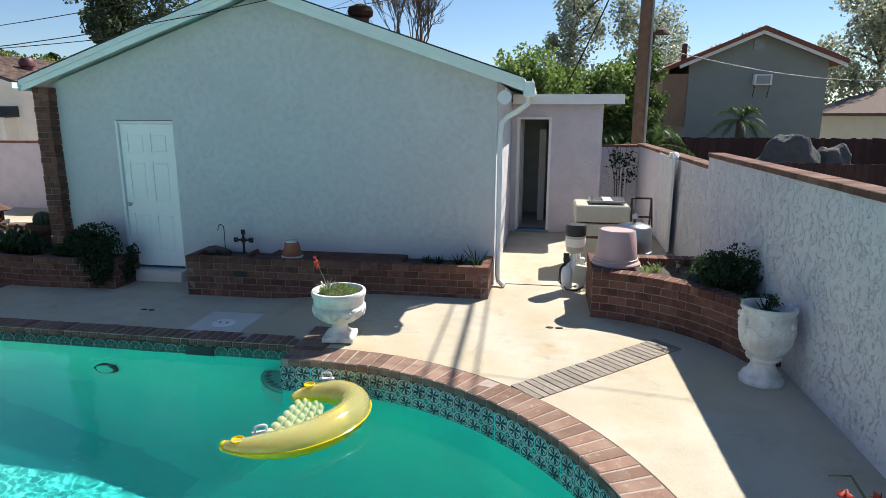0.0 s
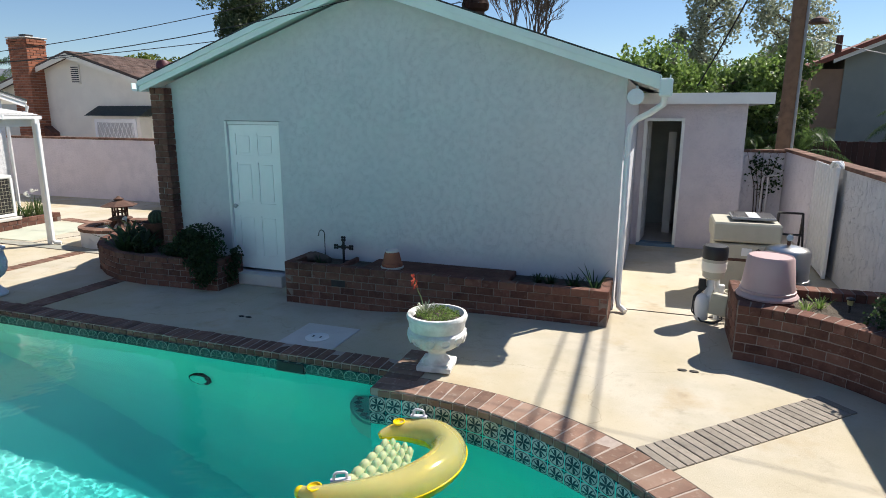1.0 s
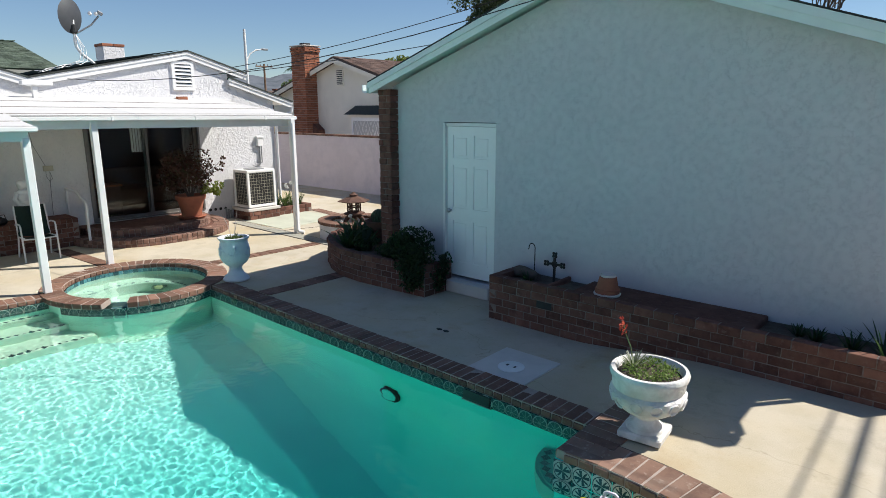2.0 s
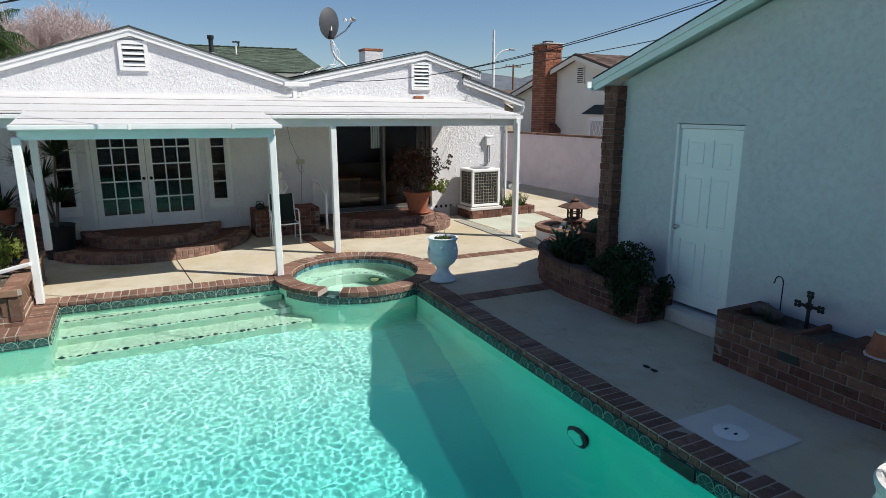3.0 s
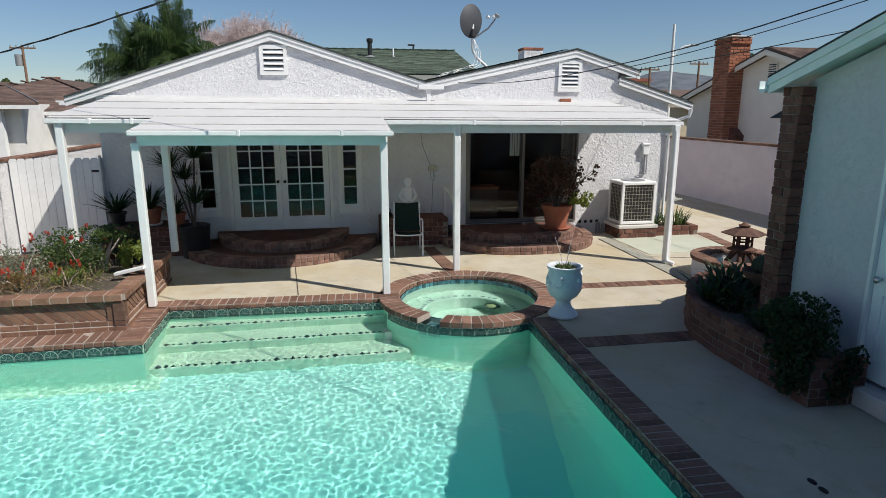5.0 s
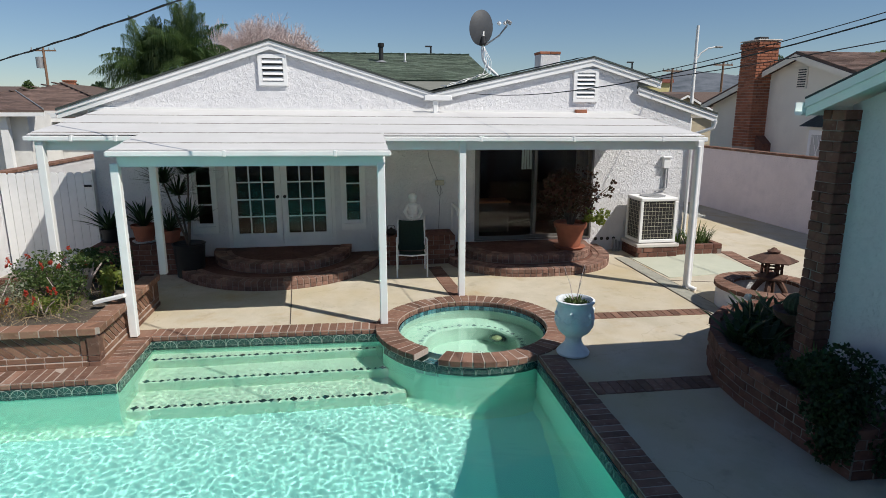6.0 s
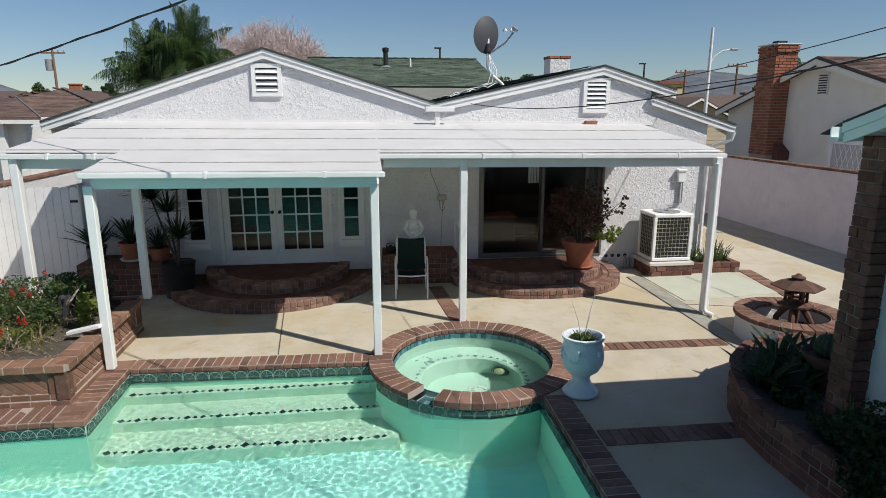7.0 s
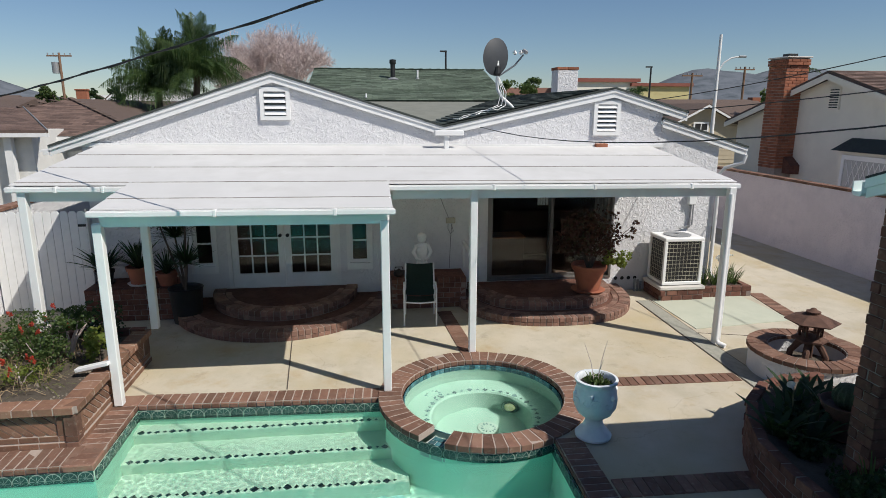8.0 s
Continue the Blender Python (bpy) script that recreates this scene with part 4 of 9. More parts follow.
    # cross beams
    for y in (1.32, 4.50, 9.44):
        bm = bmesh.new()
        xe = -11.0 if y < 5 else -12.0
        prism(bm, [(HX, patio_z(HX, y) - 0.19), (xe, patio_z(xe, y) - 0.19), (xe, patio_z(xe, y) - 0.05), (HX, patio_z(HX, y) - 0.05)], "y", y - 0.025, y + 0.025)
        part("rafter", bm, WHITE, p)
    # downspout at the right-hand post, with its shoe
    bm = tube(bmesh.new(), [(-11.875, 9.385, 2.28), (-11.875, 9.385, 0.10), (-11.84, 9.41, 0.05), (-11.75, 9.47, 0.03)], 0.036, 10)
    part("downspout", bm, WHITE, p, "white patio downspout with a shoe", smooth=True)
    bm = soft_block(-0.045, 0.045, 0.0, 0.40, -0.022, 0.022, 0.006)
    bmesh.ops.transform(bm, matrix=pose(-10.87, 1.262, 0.585, -13, 0, 174), verts=bm.verts)
    part("downspout_shoe", bm, WHITE, p, "flat white downspout shoe over the planter")
    return p


patio = build_patio()

# ---- water ----
def water_material(colour=(0.80, 1.0, 0.955), name="pool_water"):
    m = bpy.data.materials.new(name)
    m.use_nodes = True
    b = m.node_tree.nodes["Principled BSDF"]
    b.inputs["Base Color"].default_value = (*colour, 1)
    b.inputs["Roughness"].default_value, b.inputs["IOR"].default_value = 0.0, 1.33
    b.inputs["Transmission Weight"].default_value = 1.0
    return m


WATER_MAT = water_material()
WATER_S = water_material((0.80, 0.97, 0.90), "spa_water")


def sheet(outline, z):
    bm = bmesh.new()
    bm.faces.new([bm.verts.new((x, y, z)) for x, y in outline])
    bmesh.ops.triangulate(bm, faces=list(bm.faces))
    bm.normal_update()
    bm.faces.ensure_lookup_table()
    if bm.faces[0].normal.z < 0:
        bmesh.ops.reverse_faces(bm, faces=list(bm.faces))
    return bm


def ripple(x, y):
    """Height of the small crossing ripples."""
    h = 0.0036 * noise.noise((x * 3.6, y * 4.0, 0.3)) + 0.0011 * noise.noise((x * 16.0 + 3, y * 15.0, 2.1)) + 0.0005 * noise.noise((x * 26, y * 27, 4.0))
    return h + 0.0012 * math.sin(9.0 * x + 5.0 * y) * noise.noise((x * 1.3, y * 1.3, 7.0))


def rippled(poly, z, s, lift=1.0):
    xs, ys = [p[0] for p in poly], [p[1] for p in poly]
    x0, y0 = min(xs) - s, min(ys) - s
    nx, ny = int((max(xs) - x0) / s) + 2, int((max(ys) - y0) / s) + 2
    keep = {}
    verts, faces = [], []
    flags = [[inside(x0 + i * s, y0 + j * s, poly) for j in range(ny + 1)] for i in range(nx + 1)]

    def vert(i, j):
        if (i, j) not in keep:
            x, y = x0 + i * s, y0 + j * s
            keep[i, j] = len(verts)
            verts.append((x, y, z + lift * ripple(x, y)))
        return keep[i, j]
    for i in range(nx):
        for j in range(ny):
            if flags[i][j] or flags[i + 1][j] or flags[i][j + 1] or flags[i + 1][j + 1]:
                faces.append((vert(i, j), vert(i + 1, j), vert(i + 1, j + 1), vert(i, j + 1)))
    me = bpy.data.meshes.new("pool_water")
    me.from_pydata(verts, [], faces)
    for p in me.polygons:
        p.use_smooth = True
    return me


me = rippled(POOL, WATER, 0.019)
me.materials.append(WATER_MAT)
water = tagged(new("pool_water", me), "clear green pool water with small ripples", "water", kind="structure")
water.cycles.is_caustics_caster = True
for ob in pool.children:
    ob.cycles.is_caustics_receiver = True
sun_data.cycles.is_caustics_light = True


# ---- coping, tiles, spa ----
def band_body(inner, outer, z0, z1):
    """A strip between two lines with thickness."""
    bm = bmesh.new()
    rows = [[bm.verts.new((*p, z)) for p, z in ((a, z0), (a, z1), (b, z1), (b, z0))] for a, b in zip(inner, outer)]
    for a, b in zip(rows, rows[1:]):
        for k in range(4):
            bm.faces.new((a[k], a[(k + 1) % 4], b[(k + 1) % 4], b[k]))
    bm.faces.new(rows[0])
    bm.faces.new(rows[-1][::-1])
    return bm


def wedge(name, wi, wo, ln, h, mat, parent, m, nose=0.014):
    """A coping brick: width wi at its pool end (y = 0) and wo at its far end (y = ln)."""
    key = (name, round(wi, 3), round(wo, 3), round(ln, 3), round(h, 3), mat.name)
    if key not in PIECES:
        bm = bmesh.new()
        prism(bm, [(-wi / 2, 0), (wi / 2, 0), (wo / 2, ln), (-wo / 2, ln)], "z", -h, 0)
        top_front = [e for e in bm.edges if all(abs(v.co.y) < 1e-6 and abs(v.co.z) < 1e-6 for v in e.verts)]
        bmesh.ops.bevel(bm, geom=top_front, offset=nose, segments=2, affect="EDGES")
        rest = [e for e in bm.edges if len(e.link_faces) == 2 and e.calc_face_angle(0) > 1.2]
        bmesh.ops.bevel(bm, geom=rest, offset=0.004, segments=1, affect="EDGES")
        PIECES[key] = mesh_of(name, bm, mat)
    ob = new(name, PIECES[key])
    ob.parent = parent
    ob.matrix_basis = m
    return ob


def jitter(a=0.6):
    return random.uniform(-a, a)


def coping(parent, line, width, z, step=0.105, h=0.065, side=1, name="brick", mat=None):
    """Header bricks along a line; they reach width to the line's left (side 1) or right (side -1)."""
    for x, y, head, w in along(line, step):
        g = head if side == 1 else head + 180
        wedge(name, w - 0.013, w - 0.013, width, h, mat or BRICK_C, parent, pose(x, y, z + random.uniform(-0.003, 0.003), jitter(), jitter(), g + jitter()))
    far_line = offset(line, width * side * 0.985)
    near_line = offset(line, 0.012 * side)
    part("coping_mortar", band_body(near_line, far_line, z - 0.08, z - 0.004), MORTAR, parent)


def ring_coping(parent, cx, cy, r0, r1, a0, a1, z, h=0.065, step=0.105, mat=None):
    n = max(2, round(radians(abs(a1 - a0)) * r0 / step))
    da = (a1 - a0) / n
    wi, wo = radians(abs(da)) * r0 - 0.011, radians(abs(da)) * r1 - 0.015
    for i in range(n):
        a = a0 + da * (i + 0.5)
        wedge("brick", wi, wo, r1 - r0, h, mat or BRICK_C, parent, pose(cx + r0 * math.cos(radians(a)), cy + r0 * math.sin(radians(a)), z + random.uniform(-0.003, 0.003), jitter(), jitter(), a - 90 + jitter()))
    k = max(4, n)
    part("coping_mortar", band_body(arc(cx, cy, r0 + 0.012, a0, a1, k), arc(cx, cy, r1 - 0.006, a0, a1, k), z - 0.08, z - 0.004), MORTAR, parent)


cop = thing("pool_coping", "brown brick coping round the pool, weathered", "coping", kind="structure")
coping(cop, [(-9.58, 6.20), (-3.28, 6.14)], 0.285, 0.012)
coping(cop, [(-10.90, 1.50), (-10.76, 4.36)], 0.28, 0.012)
coping(cop, [(-9.66, 1.50), (-10.90, 1.50)], 0.28, 0.014, side=1)
coping(cop, [(-9.62, -2.6), (-9.66, 1.50)], 0.365, 0.014)
part("corner_block", soft_block(-9.93, -9.645, 1.212, 1.505, -0.055, 0.013, 0.008), BRICK_C, cop)
part("corner_block", soft_block(-11.18, -10.905, 1.23, 1.495, -0.055, 0.0125, 0.008), BRICK_C, cop)
cop_up = thing("raised_coping", "raised curved brick coping of the pool's deep end, worn", "coping", kind="structure")
ring_coping(cop_up, CX, CY, R_IN, R_OUT, 95.5, 0, UP + 0.012, step=0.115, h=0.07, mat=BRICK_W)
coping(cop_up, [(-0.04, 2.58), (-0.04, -2.6)], 0.34, UP + 0.012, side=1, step=0.115, mat=BRICK_W)
coping(cop_up, [(-3.255, 5.47), (-3.255, 6.42)], 0.34, UP + 0.012, side=-1, step=0.118, h=0.07, mat=BRICK_W)
part("riser", block((-3.235, -3.20, 6.20, 6.42, 0.0, UP - 0.05)), BRICK, cop_up)


def tile_material(name, pale, dark_tone, fan=False):
    """Glazed pool tile: a dark wheel of petals in a ring on a pale ground, in the tile's own plane."""
    m = bpy.data.materials.new(name)
    m.use_nodes = True
    t = m.node_tree
    n, l = t.nodes, t.links
    b = n["Principled BSDF"]
    b.inputs["Roughness"].default_value = 0.22
    tc = n.new("ShaderNodeTexCoord")
    sep = n.new("ShaderNodeSeparateXYZ")
    l.new(tc.outputs["Object"], sep.inputs[0])

    def op(kind, a, c=None, clamp=False):
        x = n.new("ShaderNodeMath")
        x.operation, x.use_clamp = kind, clamp
        for k, v in enumerate((a, c)):
            if v is None:
                continue
            if isinstance(v, (int, float)):
                x.inputs[k].default_value = v
            else:
                l.new(v, x.inputs[k])
        return x.outputs[0]
    u, v = op("MULTIPLY", sep.outputs[0], 13.5), op("MULTIPLY", sep.outputs[2], 13.5)
    r = op("SQRT", op("ADD", op("MULTIPLY", u, u), op("MULTIPLY", v, v)))
    ang = op("ARCTAN2", v, u)
    petals = op("SINE", op("MULTIPLY", ang, 8.0))
    spokes = op("SINE", op("MULTIPLY", ang, 4.0))
    inside_ring = op("LESS_THAN", r, 0.80)
    wheel = op("GREATER_THAN", op("ADD", op("MULTIPLY", petals, 0.5), op("MULTIPLY", spokes, 0.45)), op("SUBTRACT", op("MULTIPLY", r, 1.0), 0.62))
    ring = op("LESS_THAN", op("ABSOLUTE", op("SUBTRACT", r, 0.90)), 0.045)
    corner = op("GREATER_THAN", r, 1.16)
    dark = op("MAXIMUM", op("MAXIMUM", op("MULTIPLY", wheel, inside_ring), ring), corner, True)
    if fan:
        vein = op("LESS_THAN", op("ABSOLUTE", spokes), op("DIVIDE", 0.13, op("ADD", r, 0.15)))
        field = op("MULTIPLY", op("LESS_THAN", r, 0.90), op("SUBTRACT", 1.0, vein))
        dark = op("MAXIMUM", field, op("GREATER_THAN", r, 1.02), True)
    mx = n.new("ShaderNodeMix")
    mx.data_type = "RGBA"
    mx.inputs[6].default_value, mx.inputs[7].default_value = (*pale, 1), (*dark_tone, 1)
    l.new(dark, mx.inputs["Factor"])
    info = n.new("ShaderNodeObjectInfo")
    hsv = n.new("ShaderNodeHueSaturation")
    mr = n.new("ShaderNodeMapRange")
    mr.inputs[3].default_value, mr.inputs[4].default_value = 0.75, 1.15
    l.new(info.outputs["Random"], mr.inputs[0])
    l.new(mr.outputs[0], hsv.inputs["Value"])
    l.new(mx.outputs[2], hsv.inputs["Color"])
    l.new(hsv.outputs[0], b.inputs["Base Color"])
    return m


TILE = tile_material("patterned_tile", (0.46, 0.50, 0.49), (0.03, 0.07, 0.085))
TILE_D = tile_material("dark_patterned_tile", (0.24, 0.30, 0.26), (0.022, 0.066, 0.058), True)
TRIM = material("trim_glaze", (0.14, 0.22, 0.22), (0.08, 0.15, 0.16), scale=40, rough=0.25, bump=0.1, vary=0.3)
TILE_B = material("teal_tile", (0.06, 0.18, 0.20), (0.03, 0.09, 0.12), scale=40, rough=0.2, bump=0.1, vary=0.5, chalk=(0.35, 0.42, 0.40, 34.0))
GROUT = material("grout", (0.45, 0.52, 0.48), scale=20, rough=0.9)


def tile_row(parent, line, top, size=0.15, side=1, mat=None, inset=0.006, name="tile"):
    for x, y, head, w in along(line, size):
        a = radians(head)
        ox, oy = -math.sin(a) * inset * side, math.cos(a) * inset * side
        piece(name, (w - 0.005, 0.012, size - 0.005), mat or TILE, parent, pose(x + ox, y + oy, top - size / 2, 0, 0, head + (0 if side == -1 else 180)), 0.002)


tiles = thing("waterline_tiles", "patterned blue-grey waterline tiles below the coping", "tiles", kind="structure")
tile_row(tiles, [(-9.58, 6.185), (-3.27, 6.135)], -0.050, side=-1, mat=TILE_D)
tile_row(tiles, [(-10.88, 1.505), (-10.75, 4.4)], -0.050, side=-1, mat=TILE_D)
tile_row(tiles, [(-9.66, 1.51), (-10.88, 1.51)], -0.050, side=-1, mat=TILE_D)
tile_row(tiles, [(-9.61, -2.55), (-9.65, 1.5)], -0.050, side=-1, mat=TILE_D)
tiles_up = thing("deep_end_tiles", "two rows of patterned tiles under the raised curved coping", "tiles", kind="structure")
for row in range(2):
    top = UP - 0.055 - row * 0.151
    tile_row(tiles_up, [(-3.24, 6.13), (-3.24, 5.48)], top, side=-1)
    tile_row(tiles_up, arc(CX, CY, R_IN + 0.01, 97, 0, 60), top, side=-1)
    tile_row(tiles_up, [(-0.035, 2.55), (-0.035, -2.5)], top, side=-1)

# steps under water, with diamond trims at the noses
for nose, z, y1 in ((-10.66, -0.37, 4.42), (-10.25, -0.62, 4.55), (-9.80, -0.87, 4.66)):
    st = thing("pool_step", "pale plaster pool step with a dark tile trim", "step", "pool steps", kind="structure")
    part("tread", soft_block(-10.95, nose, 1.45, y1, -1.3, z, 0.02, 2), PLASTER_S, st).cycles.is_caustics_receiver = True
    k = int((y1 - 1.6) / 0.088)
    for i in range(k):
        s = (0.062, 0.040, 0.050, 0.030)[i % 4]
        piece("trim_tile", (s, s, 0.008), TRIM, st, pose(nose - 0.045, 1.58 + i * 0.088, z + 0.003, 0, 0, 45), 0.001)

# spa
SPA_PLASTER = material("spa_plaster", (0.32, 0.47, 0.40), (0.265, 0.405, 0.345), scale=1.5, rough=0.85, bump=0.1, fine=40)
spa = thing("spa", "round sunken spa with a brick rim, bench and spillway notch", "spa", kind="structure")
bm = bmesh.new()
lathe(bm, [(0.985, -0.06), (0.985, -0.50), (0.66, -0.52), (0.63, -0.55), (0.60, -0.98), (0.02, -1.0)], 64, (SX, SY), close=False)
part("spa_basin", bm, SPA_PLASTER, spa, smooth=True)
drain = part("spa_drain", lathe(bmesh.new(), [(0.005, -0.984), (0.13, -0.984), (0.14, -0.995)], 28, (SX - 0.10, SY + 0.10)), material("drain_cover", (0.40, 0.50, 0.44), scale=30, rough=0.6), spa, "round spa drain with a ring of holes", smooth=True)
for i in range(12):
    a = radians(30 * i)
    piece("drain_hole", (0.030, 0.018, 0.004), TRIM, drain, pose(SX - 0.10 + 0.085 * math.cos(a), SY + 0.10 + 0.085 * math.sin(a), -0.981, 0, 0, 30 * i), 0.001)
bm = bmesh.new()
lathe(bm, [(0.02, 0), (0.075, 0), (0.10, 0.012), (0.115, 0.03), (0.13, 0.03), (0.13, -0.01)], 28)
bmesh.ops.transform(bm, matrix=pose(SX - 0.36, SY + 0.45, -0.74, 0, 62, -52), verts=bm.verts)
sl = part("spa_light", bm, material("light_rim", (0.06, 0.13, 0.10), (0.04, 0.09, 0.07), scale=20, rough=0.3), spa, "round recessed spa light with a pale lens", smooth=True)
bm = lathe(bmesh.new(), [(0.088, 0.012), (0.086, 0.026), (0.05, 0.036), (0.004, 0.04)], 24)
bmesh.ops.transform(bm, matrix=pose(SX - 0.36, SY + 0.45, -0.74, 0, 62, -52), verts=bm.verts)
part("lens", bm, material("light_lens", (0.46, 0.50, 0.30), (0.36, 0.40, 0.22), scale=20, rough=0.2), sl, smooth=True)
for i in range(9):
    a = radians(10 + 34 * i)
    piece("trim_tile", (0.045, 0.03, 0.008), TRIM, spa, pose(SX - 0.63 + 0.10 * math.cos(a), SY - 0.55 + 0.10 * math.sin(a), -0.508, 0, 0, 10 + 34 * i), 0.001)
for i in range(34):
    a = radians(60 + 300 * i / 34)
    s = (0.055, 0.034)[i % 2]
    piece("trim_tile", (s, s, 0.008), TRIM, spa, pose(SX + 0.70 * math.cos(a), SY + 0.70 * math.sin(a), -0.512, 0, 0, math.degrees(a) + 45), 0.001)
rim = thing("spa_rim", "brick rim of the round spa", "coping", kind="structure")
ring_coping(rim, SX, SY, S_IN, S_OUT, -29, 317, 0.020, h=0.07)
spa_tiles = thing("spa_tiles", "teal glazed tiles round the spa", "tiles", kind="structure")
tile_row(spa_tiles, arc(SX, SY, S_IN - 0.01, 0, 360, 80), -0.050, 0.075, side=1, mat=TILE_B)
tile_row(spa_tiles, arc(SX, SY, S_OUT - 0.03, -72, 26, 40), -0.050, 0.15, side=-1, mat=TILE_D)
bm = band_body(arc(SX, SY, S_IN - 0.01, -43, -29, 6), arc(SX, SY, S_OUT - 0.03, -43, -29, 6), -0.30, -0.125)
part("spillway", bm, GROUT, spa_tiles, "tiled spillway notch")
for k in range(3):
    for j in range(3):
        a, r = -40 + 4.2 * k, S_IN + 0.05 + 0.085 * j
        piece("tile", (0.07, 0.07, 0.01), TILE_B, spa_tiles, pose(SX + r * math.cos(radians(a)), SY + r * math.sin(radians(a)), -0.121, 0, 0, a), 0.001)
me = rippled(arc(SX, SY, S_IN - 0.012, 0, 359, 70), -0.105, 0.03, 1.4)
me.materials.append(WATER_S)
spa_water = tagged(new("spa_water", me), "clear pale green spa water", "water", kind="structure")
spa_water.visible_shadow = False

# pool light in the long wall
pl = thing("pool_light", "round dark-rimmed underwater pool light", "light", kind="structure")
bm = lathe(bmesh.new(), [(0.125, 0), (0.14, 0.0), (0.145, 0.03), (0.13, 0.045), (0.10, 0.04), (0.095, 0.03), (0.02, 0.028)], 32)
bmesh.ops.transform(bm, matrix=pose(-5.7, 6.16, -0.86, 90, 0, 0), verts=bm.verts)
part("rim", bm, DARKMETAL, pl, smooth=True)
bm = lathe(bmesh.new(), [(0.11, 0.03), (0.11, 0.05), (0.02, 0.055)], 24)
bmesh.ops.transform(bm, matrix=pose(-5.7, 6.16, -0.86, 90, 0, 0), verts=bm.verts)
part("lens", bm, PLASTER, pl, smooth=True)

# skimmer mouth in the tile row, and the seat in the deep corner
sm_ = thing("skimmer_mouth", "dark skimmer opening in the waterline tiles", "skimmer", kind="structure")
part("throat", block((-4.66, -4.34, 6.118, 6.135, -0.19, -0.062)), BLACK, sm_)
part("lip", soft_block(-4.68, -4.32, 6.108, 6.134, -0.205, -0.190, 0.004), GROUT, sm_)
seat = thing("pool_seat", "rounded underwater corner seat with a dark tile trim", "pool seat", kind="structure")
bm = bmesh.new()
prism(bm, [(-3.24, 6.15)] + arc(-3.25, 6.14, 0.50, 180, 275, 20), "z", -0.78, -0.50)
bmesh.ops.bevel(bm, geom=[e for e in bm.edges if all(v.co.z > -0.55 for v in e.verts)], offset=0.03, segments=2, affect="EDGES")
# bench plaster darker than that of the pool walls
part("bench", bm, material("seat_plaster", (0.14, 0.47, 0.41), (0.11, 0.38, 0.34), scale=3, rough=0.85), seat, smooth=True)
for k in range(7):
    a_ = radians(190 + 11.5 * k)
    piece("trim_tile", (0.06, 0.06, 0.008), TRIM, seat, pose(-3.25 + 0.42 * math.cos(a_), 6.14 + 0.42 * math.sin(a_), -0.495, 0, 0, math.degrees(a_) + 45), 0.001)

# ---- brick bands in the deck ----
def brick_band(name, label, line, width, mat, step=0.105):
    b = thing(name, label, "paving", kind="structure")
    left = offset(line, width / 2)
    for x, y, head, w in along(line, step):
        a = radians(head)
        piece("brick", (w - 0.008, width, 0.04), mat, b, pose(x, y, deck_z(x, y) - 0.009 + random.uniform(-0.002, 0.002), jitter(0.4), jitter(0.4), head), 0.004)
    return b


brick_band("brick_band_spa", "red brick band set in the concrete towards the fountain", [(-10.86, 6.92), (-10.80, 9.07)], 0.24, BRICK_C)
brick_band("brick_band_pool", "dark brick band set in the shaded concrete", [(-8.66, 6.50), (-8.63, 7.95)], 0.28, BRICK_C)
brick_band("brick_band_patio", "red brick band set in the patio concrete", [(-12.02, 5.68), (-13.9, 5.55)], 0.24, BRICK_C)
brick_band("brick_band_deck", "grey weathered paver band across the deck", [(-0.90, 5.10), (0.55, 6.50)], 0.33, BRICK_G, 0.082)
brick_band("brick_band_drive", "brown brick band between the planter and the fountain", [(-14.25, 11.60), (-11.45, 11.20)], 0.27, BRICK_C)
brick_band("brick_band_fountain", "brown brick band beyond the fountain", [(-10.35, 10.45), (-8.6, 11.2)], 0.24, BRICK_C)
GREYSTRIP = material("grey_aggregate", (0.34, 0.33, 0.28), (0.26, 0.26, 0.22), scale=9, rough=0.95, bump=0.6, fine=70, dist=0.006)
solid("patch_strip", band_body([(-14.08, 9.15), (-11.9, 9.12), (-10.3, 9.10)], [(-14.08, 9.38), (-11.9, 9.38), (-10.3, 9.38)], -0.02, 0.009), GREYSTRIP, "grey aggregate strip set in the patio concrete", "paving", kind="structure")
JOINT = material("joint_filler", (0.10, 0.08, 0.065), scale=20, rough=1)
for i, (a, b) in enumerate((((-13.2, 3.05), (-11.15, 3.20)), ((-14.08, 9.13), (-10.3, 9.08)), ((-14.08, 9.385), (-10.3, 9.385)), ((-1.30, 8.55), (0.35, 8.55)), ((-10.7, 9.2), (-8.2, 9.2)), ((-12.4, 9.40), (-12.15, 10.25)))):
    j = thing("expansion_joint", "thin dark joint in the concrete", "joint", kind="structure")
    part("filler", band_body([a, b], [(a[0], a[1] + 0.012), (b[0], b[1] + 0.012)], deck_z(*a) - 0.01, deck_z(*a) + 0.006), JOINT, j)


# dark strip for the joint and the shadow line along the coping's outer edge
j = thing("expansion_joint", "dark joint behind the raised coping, shadow line in its colour", "joint", kind="structure")
part("filler", band_body(arc(CX, CY, R_OUT - 0.002, 92, 0, 60), arc(CX, CY, R_OUT + 0.013, 92, 0, 60), UP - 0.02, UP + 0.006), JOINT, j)


# ---- brick planters ----
def station(line, s):
    for a, b in zip(line, line[1:]):
        d = math.dist(a, b)
        if s <= d:
            return a[0] + (b[0] - a[0]) * s / d, a[1] + (b[1] - a[1]) * s / d, math.degrees(math.atan2(b[1] - a[1], b[0] - a[0]))
        s -= d
    return *line[-1], math.degrees(math.atan2(line[-1][1] - line[-2][1], line[-1][0] - line[-2][0]))


